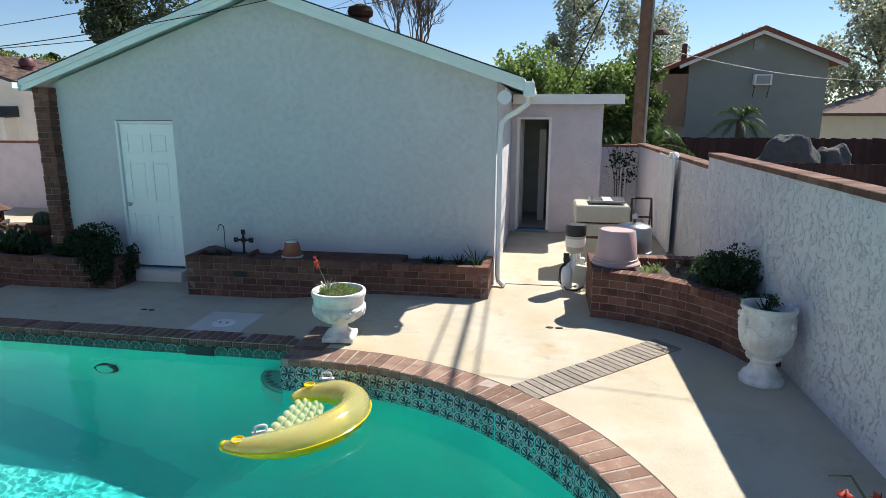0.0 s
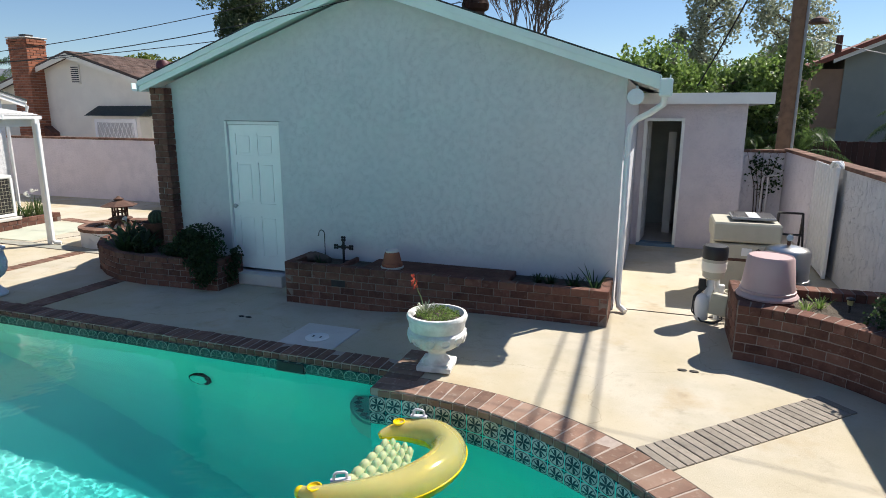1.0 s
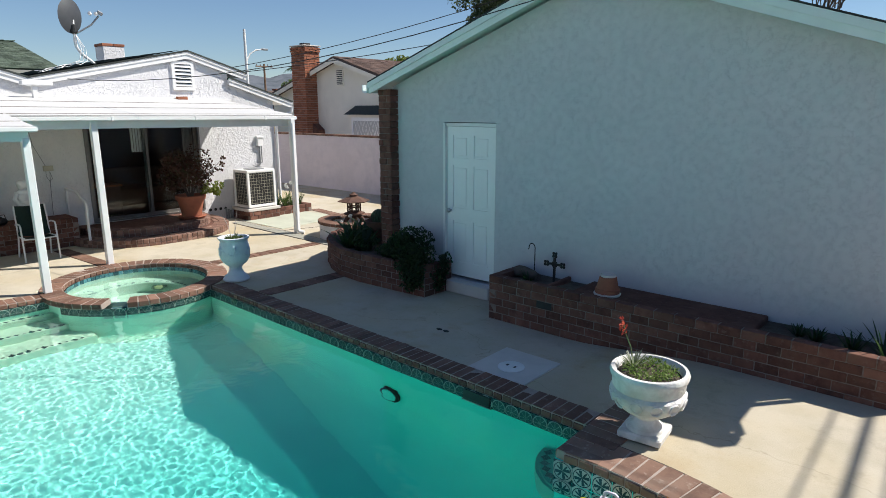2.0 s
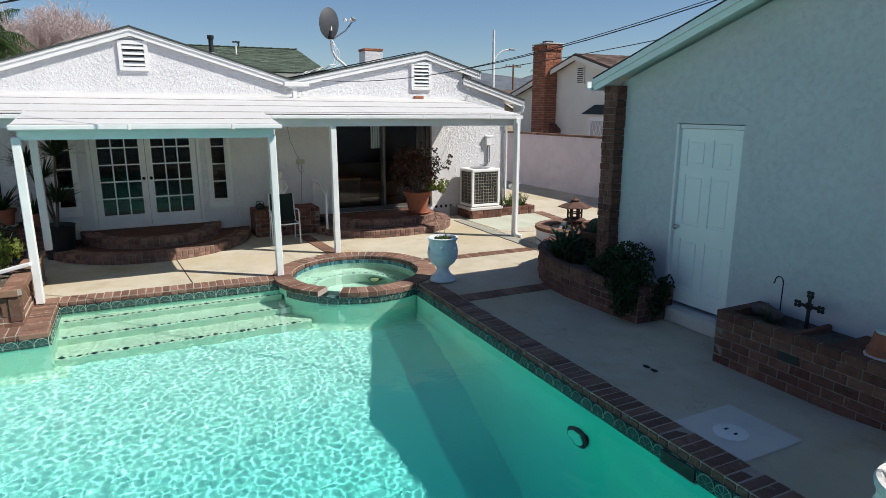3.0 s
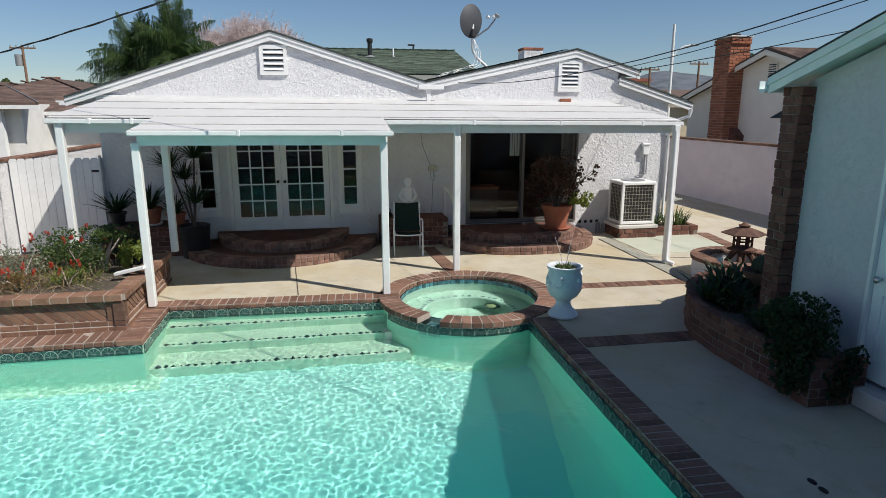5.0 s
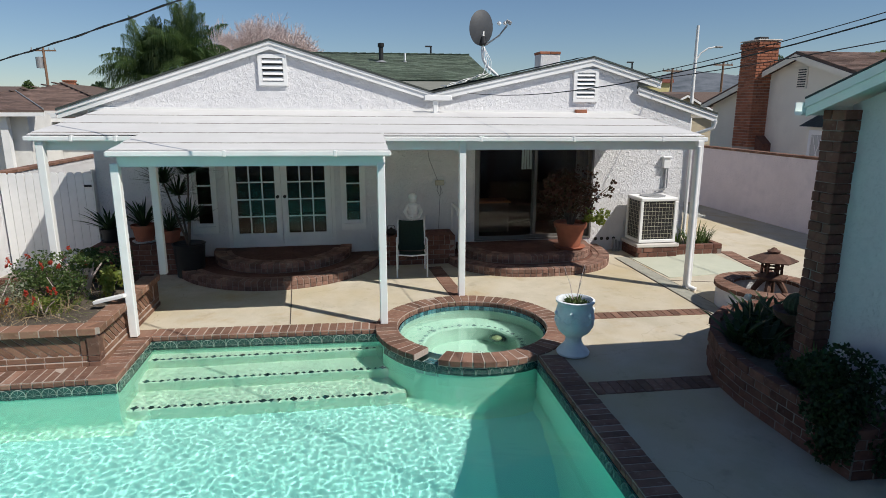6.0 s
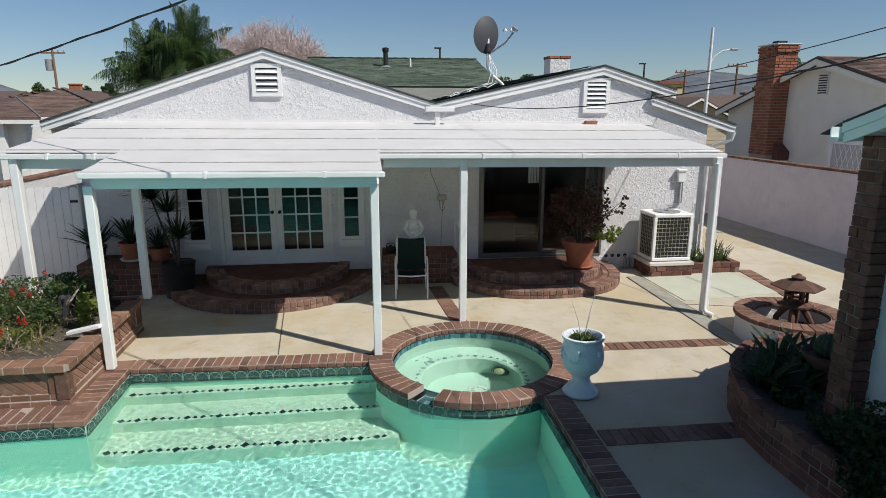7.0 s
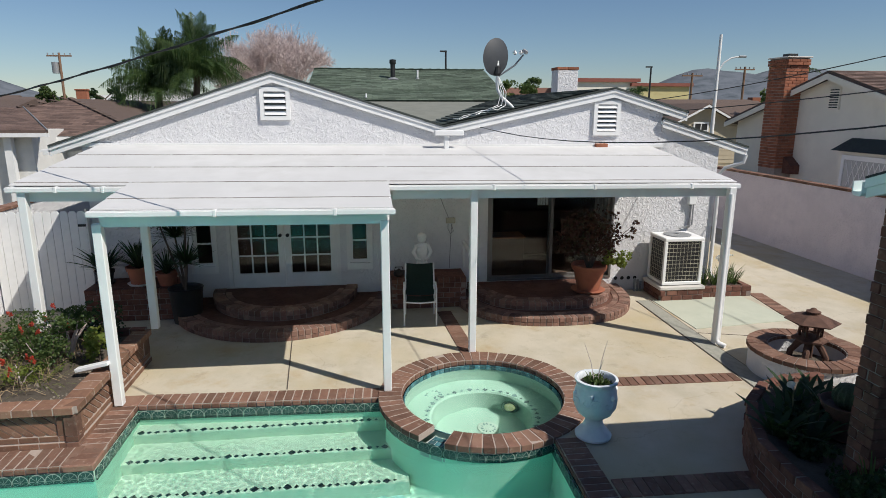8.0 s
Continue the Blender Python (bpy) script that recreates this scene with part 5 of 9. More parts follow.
def brick_wall(parent, line, z0, z1, thick=0.10, ln=0.205, course=0.093, side=1, mat=None, cap=None, capw=0.11, mortar=None):
    """Running-bond courses along a line (bricks lie to the line's left for side 1), with a cap row."""
    n = round((z1 - z0) / course)
    ch = (z1 - z0) / n
    mid_line = offset(line, side * thick / 2)
    total = sum(math.dist(a, b) for a, b in zip(mid_line, mid_line[1:]))
    for c in range(n - (1 if cap else 0)):
        cuts = [0.0] + [v for v in np.arange(ln * (0.5 if c % 2 else 1.0), total - 0.05, ln)] + [total]
        for a, b in zip(cuts, cuts[1:]):
            x, y, head = station(mid_line, (a + b) / 2)
            piece("brick", (round(b - a, 2) - 0.011, thick, ch - 0.010), mat or BRICK, parent, pose(x, y, z0 + (c + 0.5) * ch, jitter(0.4), 0, head + jitter(0.4)), 0.004)
    if cap:
        for x, y, head, w in along(mid_line, cap):
            piece("cap_brick", (w - 0.010, capw, ch - 0.006), mat or BRICK, parent, pose(x, y, z1 - ch / 2, jitter(0.5), jitter(0.5), head), 0.005)
    part("wall_mortar", band_body(offset(line, side * 0.005), offset(line, side * (thick - 0.005)), z0 - 0.05, z1 - 0.006), mortar or MORTAR_D, parent)


def soil_bed(parent, outline, z):
    bm = sheet(outline, z)
    bmesh.ops.subdivide_edges(bm, edges=list(bm.edges), cuts=4, use_grid_fill=True)
    for v in bm.verts:
        v.co.z += 0.03 * noise.noise(v.co * 4)
    part("soil", bm, SOIL, parent)


p2 = thing("garage_planter", "long low brick planter against the garage wall", "planter", kind="structure")
brick_wall(p2, [(-5.62, 8.44), (-5.62, 7.78)], 0.0, 0.56, cap=0.205)
brick_wall(p2, [(-5.62, 7.78), (-1.43, 7.78)], 0.0, 0.56, cap=0.205)
brick_wall(p2, [(-1.43, 7.78), (-1.43, 8.44)], 0.0, 0.56, cap=0.205)
soil_bed(p2, [(-5.53, 7.87), (-1.52, 7.87), (-1.52, 8.46), (-5.53, 8.46)], 0.47)
for x0, x1 in ((-4.9, -4.85), (-4.55, -2.62)):
    part("slab", soft_block(x0, x1, 7.885, 8.45, 0.40, 0.535, 0.012), BRICK, p2)
part("wall_vent", block((-4.92, -4.72, 7.774, 7.79, 0.29, 0.37)), BLACK, p2, "dark vent opening in the brick")

FP_LINE = [(-6.78, 8.42), (-6.80, 7.86), (-7.4, 7.82), (-8.1, 7.79), (-8.6, 7.84), (-9.05, 8.02), (-9.45, 8.28), (-9.75, 8.60), (-9.92, 9.0), (-9.95, 9.5)]
fp = thing("door_planter", "curved low brick planter beside the garage door", "planter", kind="structure")
brick_wall(fp, FP_LINE[:2][::-1], 0.0, 0.44, cap=0.205, side=1)
brick_wall(fp, FP_LINE[1:], 0.0, 0.44, cap=0.205, side=-1)
soil_bed(fp, [(-6.88, 7.96), (-8.1, 7.89), (-8.6, 7.94), (-9.0, 8.1), (-9.4, 8.38), (-9.66, 8.66), (-9.84, 9.05), (-9.85, 9.5), (-8.0, 9.5), (-8.0, 8.45), (-6.88, 8.45)], 0.38)

CP_ARC = arc(-0.42, 5.58, 1.71, 82, 18, 24)
cp = thing("curved_planter", "curved brick planter against the garden wall", "planter", kind="structure")
brick_wall(cp, CP_ARC, UP - 0.01, 0.70, cap=0.105, side=1, capw=0.205, thick=0.19, mat=BRICK, mortar=MORTAR_M)
brick_wall(cp, [(-0.17, 8.25), (-0.17, 7.45)], UP - 0.01, 0.70, cap=0.205, thick=0.10)
brick_wall(cp, [(1.63, 8.25), (-0.17, 8.25)], UP - 0.01, 0.70, cap=0.105, thick=0.19, capw=0.205)
brick_wall(cp, [(1.21, 6.10), (1.64, 6.02)], UP - 0.01, 0.70, cap=0.205, thick=0.10)
soil_bed(cp, arc(-0.42, 5.58, 1.88, 82, 20, 16) + [(1.64, 6.15), (1.64, 8.1), (-0.05, 8.1)], 0.60)
part("corner_slab", soft_block(-0.155, 0.34, 7.46, 8.06, 0.55, 0.69, 0.008), BRICK, cp)

lp = thing("flower_planter", "raised brick flower planter with herringbone panels", "planter", kind="structure")
LPX, LPY = -10.02, 1.22


def fancy_wall(parent, x, y, head, length):
    """A planter side: a base row, a recessed panel of slanted bricks between piers, a cap row."""
    base = pose(x, y, 0, 0, 0, head)
    part("wall_mortar", bmesh_moved(block((0.0, length, 0.036, 0.10, 0.0, 0.45)), base), MORTAR, parent)
    bays = max(1, round(length / 1.25))
    fill = [(0.003, length - 0.003, 0.0, 0.099, 0.0, 0.066), (0.003, length - 0.003, 0.017, 0.099, 0.066, 0.136), (0.002, length - 0.002, -0.031, 0.18, 0.392, 0.469)]
    for b in range(bays + 1):
        c = min(max(b * length / bays, 0.10), length - 0.10)
        fill.append((c - 0.097, c + 0.097, 0.0125, 0.099, 0.137, 0.391))
    part("joint_mortar", bmesh_moved(block(*fill), base), MORTAR, parent)
    n = round(length / 0.2)
    for i in range(n):
        c = (i + 0.5) * length / n
        piece("brick", (length / n - 0.009, 0.12, 0.058), BRICK_SUN, parent, base @ pose(c, 0.055, 0.035), 0.004)
        piece("brick", (length / n - 0.009, 0.10, 0.058), BRICK_SUN, parent, base @ pose(c, 0.062, 0.105), 0.004)
        piece("cap_brick", (length / n - 0.009, 0.22, 0.085), BRICK_SUN, parent, base @ pose(c, 0.075, 0.43, jitter(0.4), 0, 0), 0.006)
    bays = max(1, round(length / 1.25))
    for b in range(bays + 1):
        c = min(max(b * length / bays, 0.10), length - 0.10)
        for k in (-0.05, 0.05):
            piece("brick", (0.092, 0.10, 0.235), BRICK_SUN, parent, base @ pose(c + k, 0.058, 0.258), 0.004)
    for b in range(bays):
        a0, a1 = b * length / bays + 0.16, (b + 1) * length / bays - 0.16
        k = int((a1 - a0) / 0.112) + 1
        for i in range(k):
            c = a0 + (a1 - a0) * i / max(1, k - 1)
            piece("brick", (0.40, 0.05, 0.064), BRICK_SUN, parent, base @ pose(c, 0.052, 0.262, 0, 40, 0), 0.004)


def bmesh_moved(bm, m):
    bmesh.ops.transform(bm, matrix=m, verts=bm.verts)
    return bm


fancy_wall(lp, LPX, LPY, 180, 2.28)
for z, h in ((0.035, 0.06), (0.105, 0.06), (0.258, 0.235)):
    piece("brick", (0.125, 0.125, h), BRICK_C, lp, pose(LPX - 0.056, LPY - 0.056, z), 0.004)
fancy_wall(lp, LPX - 0.005, -1.9, 90, 3.12)
soil_bed(lp, [(-12.3, -1.94), (-10.15, -1.94), (-10.15, 1.08), (-12.3, 1.08)], 0.40)
brick_wall(lp, [(-12.32, 1.2), (-12.32, -1.9)], 0.0, 0.50, cap=0.205)

# pilaster at the garage's corner
pil = thing("brick_pilaster", "dark rough brick pillar at the garage corner", "pillar", kind="structure")
part("core", block((-8.115, -7.905, 8.315, 8.462, 0.0, 2.80)), MORTAR_D, pil)
for c in range(31):
    z = 0.05 + c * 0.0915
    wide = (0.165, 0.095) if c % 2 else (0.095, 0.165)
    for k, w in enumerate(wide):
        x = -8.13 + (w / 2 if k == 0 else 0.26 - w / 2)
        piece("brick", (w - 0.007, 0.17, 0.083), BRICK, pil, pose(x + random.uniform(-0.006, 0.006), 8.39 + random.uniform(-0.008, 0.008), z, jitter(0.6), jitter(0.6), jitter(1.2)), 0.004)


# ---- entrance steps ----
def round_step(name, label, yc, half, depth, z0, z1, expo=2.0):
    s = thing(name, label, "step", "patio steps", kind="structure")
    def at(a, k=1.0):
        c, d = math.cos(a), math.sin(a)
        return (HX + 0.01 + k * depth * abs(c) ** (2 / expo), yc + k * half * math.copysign(abs(d) ** (2 / expo), d))
    n = 60
    out = [at(-math.pi / 2 + math.pi * i / n) for i in range(n + 1)]
    core = [at(-math.pi / 2 + math.pi * i / n, 1 - 0.02 / depth) for i in range(n + 1)]
    part("core", prism(bmesh.new(), core, "z", z0 - 0.02, z1 - 0.012), BRICK, s)
    part("mortar_band", band_body(offset(out, 0.012), offset(out, 0.19), z0 - 0.01, z1 - 0.005), MORTAR_M, s)
    for x, y, head, w in along(out, 0.105):
        a = radians(head)
        px, py = x - math.sin(a) * 0.10, y + math.cos(a) * 0.10
        piece("brick", (w - 0.012, 0.20, (z1 - z0) * 0.56), BRICK_S, s, pose(px, py, z1 - (z1 - z0) * 0.28 + random.uniform(-0.002, 0.002), 0, 0, head + jitter()), 0.008)
        px, py = x - math.sin(a) * 0.075, y + math.cos(a) * 0.075
        piece("brick", (w - 0.012, 0.14, (z1 - z0) * 0.42), BRICK_S, s, pose(px, py, z0 + (z1 - z0) * 0.21, 0, 0, head), 0.004)
    inner = offset(out, 0.21)
    for x, y, head, w in along(inner[4:-4], 0.21):
        a = radians(head)
        piece("brick", (w - 0.009, 0.095, 0.03), BRICK_S, s, pose(x - math.sin(a) * 0.052, y + math.cos(a) * 0.052, z1 - 0.016, 0, 0, head), 0.003)
    return s


round_step("lower_step", "wide rounded brick step below the French doors", 2.76, 1.86, 2.0, 0.0, 0.15)
round_step("upper_step", "rounded brick step at the French doors", 2.80, 1.26, 1.45, 0.15, 0.30)
round_step("lower_step", "rounded brick step below the sliding door, half in sun", 7.42, 1.62, 1.84, 0.0, 0.14, 2.5)
round_step("upper_step", "rounded brick step at the sliding door", 7.40, 1.30, 1.42, 0.14, 0.27, 2.6)


# ---- plants: helpers ----
def leaf_material(name, tones, rough=0.55):
    """Leaf or petal colour that changes from leaf to leaf."""
    m = bpy.data.materials.new(name)
    m.use_nodes = True
    t = m.node_tree
    n, l = t.nodes, t.links
    b = n["Principled BSDF"]
    b.inputs["Roughness"].default_value = rough
    geo = n.new("ShaderNodeNewGeometry")
    r = n.new("ShaderNodeValToRGB")
    els = r.color_ramp.elements
    while len(els) < len(tones):
        els.new(0.5)
    for i, c in enumerate(tones):
        els[i].position, els[i].color = i / max(1, len(tones) - 1), (*c, 1)
    l.new(geo.outputs["Random Per Island"], r.inputs[0])
    l.new(r.outputs[0], b.inputs["Base Color"])
    tr = n.new("ShaderNodeBsdfTranslucent")
    l.new(r.outputs[0], tr.inputs[0])
    mx = n.new("ShaderNodeMixShader")
    mx.inputs[0].default_value = 0.5
    l.new(b.outputs[0], mx.inputs[1])
    l.new(tr.outputs[0], mx.inputs[2])
    l.new(mx.outputs[0], n["Material Output"].inputs[0])
    return m


LEAF = leaf_material("green_leaf", [(0.045, 0.085, 0.022), (0.085, 0.135, 0.035), (0.14, 0.19, 0.06)])
LEAF_D = leaf_material("dark_leaf", [(0.015, 0.04, 0.015), (0.03, 0.065, 0.02), (0.05, 0.09, 0.03)])
LEAF_Y = leaf_material("yellow_leaf", [(0.16, 0.20, 0.035), (0.22, 0.26, 0.05), (0.12, 0.18, 0.03)])
LEAF_B = leaf_material("bright_leaf", [(0.10, 0.17, 0.035), (0.17, 0.26, 0.06), (0.27, 0.36, 0.12)], 0.38)
LEAF_R = leaf_material("reddish_leaf", [(0.07, 0.03, 0.025), (0.10, 0.045, 0.03), (0.05, 0.045, 0.02)])
LEAF_G = leaf_material("grey_leaf", [(0.20, 0.23, 0.15), (0.29, 0.32, 0.22), (0.38, 0.41, 0.29)], 0.4)
PINE = leaf_material("pine_needles", [(0.045, 0.075, 0.03), (0.07, 0.10, 0.045), (0.10, 0.13, 0.06)])
PALM = leaf_material("palm_leaf", [(0.035, 0.075, 0.022), (0.065, 0.12, 0.038), (0.13, 0.19, 0.06)])
STRAW = leaf_material("dry_grass", [(0.30, 0.22, 0.12), (0.24, 0.17, 0.09), (0.36, 0.28, 0.16)])
PETAL_R = leaf_material("red_petal", [(0.52, 0.06, 0.035), (0.62, 0.11, 0.06), (0.45, 0.045, 0.03)])
PETAL_W = leaf_material("white_petal", [(0.75, 0.75, 0.70), (0.8, 0.8, 0.76), (0.7, 0.7, 0.64)])
BARK = material("bark", (0.12, 0.09, 0.07), (0.07, 0.055, 0.045), scale=8, rough=0.95, bump=0.8, fine=40)
TWIG = material("pale_twig", (0.58, 0.48, 0.46), (0.50, 0.40, 0.38), scale=6, rough=0.95, bump=0.2)
STEM = material("green_stem", (0.10, 0.14, 0.05), (0.14, 0.12, 0.06), scale=10, rough=0.8, bump=0.2)
RNG = np.random.default_rng(7)


def leaf_mesh(name, spots, size, mat, long=1.6, up=0.35):
    """One joined mesh of small pointed, folded leaves at the given places."""
    spots = np.asarray(spots, float)
    n = len(spots)
    d = RNG.normal(size=(n, 3))
    d[:, 2] += up
    d /= np.linalg.norm(d, axis=1)[:, None]
    s = np.cross(d, RNG.normal(size=(n, 3)))
    s /= np.linalg.norm(s, axis=1)[:, None] + 1e-9
    w = np.cross(d, s)
    k = size * RNG.uniform(0.6, 1.25, n)[:, None]
    base, tip = spots - d * k * long / 2, spots + d * k * long / 2
    mid = spots + w * k * 0.12
    v = np.stack([base, mid + s * k * 0.5, tip, mid - s * k * 0.5], 1).reshape(-1, 3)
    f = np.arange(4 * n).reshape(-1, 4)
    me = bpy.data.meshes.new(name)
    me.from_pydata(v.tolist(), [], f.tolist())
    me.materials.append(mat)
    return me


def cloud(centre, radii, n, hollow=0.45, lumps=6, seed=0):
    """Places in an uneven rounded mass made of several lumps."""
    g = np.random.default_rng(seed)
    c, r = np.array(centre, float), np.array(radii, float)
    lc = g.normal(size=(lumps, 3))
    lc = lc / np.linalg.norm(lc, axis=1)[:, None] * g.uniform(0.35, 0.75, (lumps, 1))
    lr = g.uniform(0.30, 0.55, lumps)
    pick = g.integers(0, lumps, n)
    d = g.normal(size=(n, 3))
    d /= np.linalg.norm(d, axis=1)[:, None]
    rad = hollow + (1 - hollow) * g.uniform(0, 1, n) ** 0.5
    return c + (lc[pick] + d * (lr[pick] * rad)[:, None]) * r


def leafy(name, spots, size, mat, parent, label="", long=1.6, up=0.35):
    ob = new(name, leaf_mesh(name, spots, size, mat, long, up))
    ob.parent = parent
    ob["kind"] = "stuff" if parent is None else ""
    if parent is not None:
        del ob["kind"]
    return tagged(ob, label)


def blades(n, length, width, spread, droop, seed, base=0.03, mat=None, name="leaves", parent=None, at=(0, 0, 0)):
    """A tuft of strap leaves that arch outwards."""
    g = np.random.default_rng(seed)
    verts, faces = [], []
    for i in range(n):
        a, ln = g.uniform(0, 2 * math.pi), length * g.uniform(0.6, 1.1)
        lean = spread * g.uniform(0.25, 1.0)
        bx, by = at[0] + base * math.cos(a) * g.uniform(0, 1), at[1] + base * math.sin(a) * g.uniform(0, 1)
        k = 5
        first = len(verts)
        for j in range(k + 1):
            t = j / k
            out = ln * (math.sin(lean) * t + droop * t * t * 0.5)
            z = ln * (math.cos(lean) * t - droop * t * t * 0.55)
            w = width * (0.55 + 0.6 * t) * (1 - t) ** 0.6 + 0.0012
            x, y = bx + out * math.cos(a), by + out * math.sin(a)
            verts += [(x - w * math.sin(a), y + w * math.cos(a), at[2] + z), (x + w * math.sin(a), y - w * math.cos(a), at[2] + z)]
        for j in range(k):
            q = first + 2 * j
            faces.append((q, q + 1, q + 3, q + 2))
    me = bpy.data.meshes.new(name)
    me.from_pydata(verts, [], faces)
    me.materials.append(mat or LEAF)
    ob = new(name, me)
    ob.parent = parent
    return ob


def sphere(bm, centre, radii, u=20, v=12):
    had = set(bm.verts)
    lathe(bm, [(max(0.002, math.sin(math.pi * i / v)), -math.cos(math.pi * i / v)) for i in range(v + 1)], u)
    bmesh.ops.transform(bm, matrix=Matrix.Translation(centre) @ Matrix.Diagonal((*radii, 1)), verts=[w for w in bm.verts if w not in had])
    return bm


# ---- urns ----
STONE_W = material("white_cast_stone", (0.80, 0.79, 0.77), (0.66, 0.65, 0.62), scale=9, rough=0.9, bump=0.7, fine=45, dist=0.008, alt2=(0.54, 0.53, 0.50), big=5)
STONE_B = material("pale_blue_stone", (0.70, 0.74, 0.76), (0.60, 0.64, 0.67), scale=10, rough=0.85, bump=0.5, fine=50, dist=0.006)


def lifted(profile, m=None, seg=48, bumps=0, r0=0, r1=9, amp=0.0):
    bm = lathe(bmesh.new(), profile, seg, close=False)
    if bumps:
        for v in bm.verts:
            if r0 < v.co.z < r1:
                a = math.atan2(v.co.y, v.co.x)
                k = 1 + amp * (0.5 + 0.5 * math.cos(bumps * a)) ** 2
                v.co.x, v.co.y = v.co.x * k, v.co.y * k
    return bm


urn = thing("planter_urn", "white cast-stone urn with ring ornaments on a square foot", "urn", at=(-2.85, 6.09, UP + 0.012), turn=6)
urn.scale = (0.95, 0.95, 0.915)
part("foot", soft_block(-0.17, 0.17, -0.17, 0.17, 0.0, 0.065, 0.012), STONE_W, urn)
part("stem", lifted([(0.15, 0.066), (0.145, 0.09), (0.10, 0.12), (0.085, 0.16), (0.10, 0.19), (0.11, 0.20)]), STONE_W, urn, smooth=True)
part("bowl", lifted([(0.11, 0.20), (0.18, 0.23), (0.25, 0.29), (0.285, 0.36), (0.285, 0.40), (0.265, 0.425), (0.275, 0.44), (0.28, 0.50), (0.295, 0.535), (0.30, 0.56), (0.29, 0.585), (0.265, 0.588), (0.245, 0.56), (0.24, 0.50), (0.02, 0.49)], seg=96, bumps=16, r0=0.24, r1=0.41, amp=0.035), STONE_W, urn, smooth=True)
for k in range(12):
    a = 2 * math.pi * k / 12
    bm = bmesh.new()
    tube(bm, [(0.045 * math.cos(b), 0, 0.045 * math.sin(b)) for b in [i * math.pi / 5 for i in range(11)]], 0.009, 6, caps=False)
    bmesh.ops.transform(bm, matrix=pose(0.278 * math.cos(a), 0.278 * math.sin(a), 0.345, 14, 0, math.degrees(a) + 90), verts=bm.verts)
    part("ring_ornament", bm, STONE_W, urn, smooth=True)
bm = lathe(bmesh.new(), [(0.245, 0.53), (0.02, 0.54)], 24)
part("soil", bm, SOIL, urn)
leafy("ground_cover", np.array([(0.22 * math.sqrt(random.random()) * math.cos(a), 0.22 * math.sqrt(random.random()) * math.sin(a), 0.56 + 0.04 * random.random()) for a in [random.uniform(0, 6.28) for _ in range(900)]]), 0.018, LEAF_B, urn, up=0.8, long=1.2)
blades(26, 0.17, 0.011, 0.9, 0.25, 3, 0.03, LEAF_G, "aloe_rosette", urn, (-0.13, 0.02, 0.55))
bm = tube(bmesh.new(), [(-0.13, 0.02, 0.56), (-0.17, 0.03, 0.72), (-0.22, 0.02, 0.84), (-0.235, 0.01, 0.93)], [0.007, 0.006, 0.005, 0.004], 6)
part("flower_stalk", bm, STEM, urn)
leafy("flower", np.array([(-0.235, 0.01, 0.90)]) + RNG.normal(size=(34, 3)) * np.array([0.014, 0.014, 0.05]), 0.018, PETAL_R, urn, "red tubular aloe flower", long=2.0, up=-1.5)

urn2 = thing("planter_urn", "tall white cast-stone urn with leaf relief beside the shaded wall", "urn", at=(1.20, 5.70, UP), turn=0)
urn2.scale = (0.87, 0.87, 0.98)
part("foot", lifted([(0.21, 0.0), (0.215, 0.03), (0.19, 0.06), (0.185, 0.08), (0.15, 0.10), (0.13, 0.14)], seg=40), STONE_W, urn2, smooth=True)
part("stem", lifted([(0.13, 0.14), (0.115, 0.17), (0.12, 0.20), (0.165, 0.225), (0.17, 0.25), (0.14, 0.265)], seg=40), STONE_W, urn2, smooth=True)
bm = lifted([(0.14, 0.265), (0.20, 0.30), (0.245, 0.38), (0.262, 0.48), (0.258, 0.58), (0.245, 0.655), (0.25, 0.675), (0.262, 0.69), (0.26, 0.72), (0.235, 0.725), (0.215, 0.70), (0.21, 0.62), (0.02, 0.60)], seg=96)
for v in bm.verts:
    if 0.34 < v.co.z < 0.64 and v.co.xy.length > 0.2:
        k = 1 + 0.045 * max(0, noise.noise((v.co.x * 9, v.co.y * 9, v.co.z * 9)))
        v.co.x, v.co.y = v.co.x * k, v.co.y * k
part("bowl", bm, STONE_W, urn2, smooth=True)
part("soil", lathe(bmesh.new(), [(0.21, 0.63), (0.02, 0.64)], 20), SOIL, urn2)
blades(16, 0.22, 0.012, 0.7, 0.3, 8, 0.06, LEAF_D, "leaves", urn2, (0, 0, 0.62))
leafy("leaves", cloud((0.05, 0.03, 0.76), (0.10, 0.10, 0.10), 60, seed=5), 0.03, LEAF_D, urn2)

urn3 = thing("planter_urn", "pale blue-white cast-stone urn with garland relief beside the spa", "urn", at=(-9.60, 6.63, 0.012), turn=30)
part("foot", lifted([(0.19, 0.0), (0.195, 0.025), (0.175, 0.05), (0.16, 0.07), (0.125, 0.10), (0.10, 0.15)], seg=40), STONE_B, urn3, smooth=True)
part("stem", lifted([(0.10, 0.15), (0.092, 0.19), (0.11, 0.225), (0.13, 0.24)], seg=40), STONE_B, urn3, smooth=True)
bm = lifted([(0.13, 0.24), (0.18, 0.28), (0.215, 0.35), (0.225, 0.44), (0.215, 0.53), (0.20, 0.60), (0.205, 0.62), (0.225, 0.64), (0.228, 0.665), (0.20, 0.67), (0.18, 0.645), (0.175, 0.58), (0.02, 0.57)], seg=96)
for v in bm.verts:
    if 0.30 < v.co.z < 0.58 and v.co.xy.length > 0.17:
        k = 1 + 0.06 * max(0, noise.noise((v.co.x * 11 + 4, v.co.y * 11, v.co.z * 11)))
        v.co.x, v.co.y = v.co.x * k, v.co.y * k
part("bowl", bm, STONE_B, urn3, smooth=True)
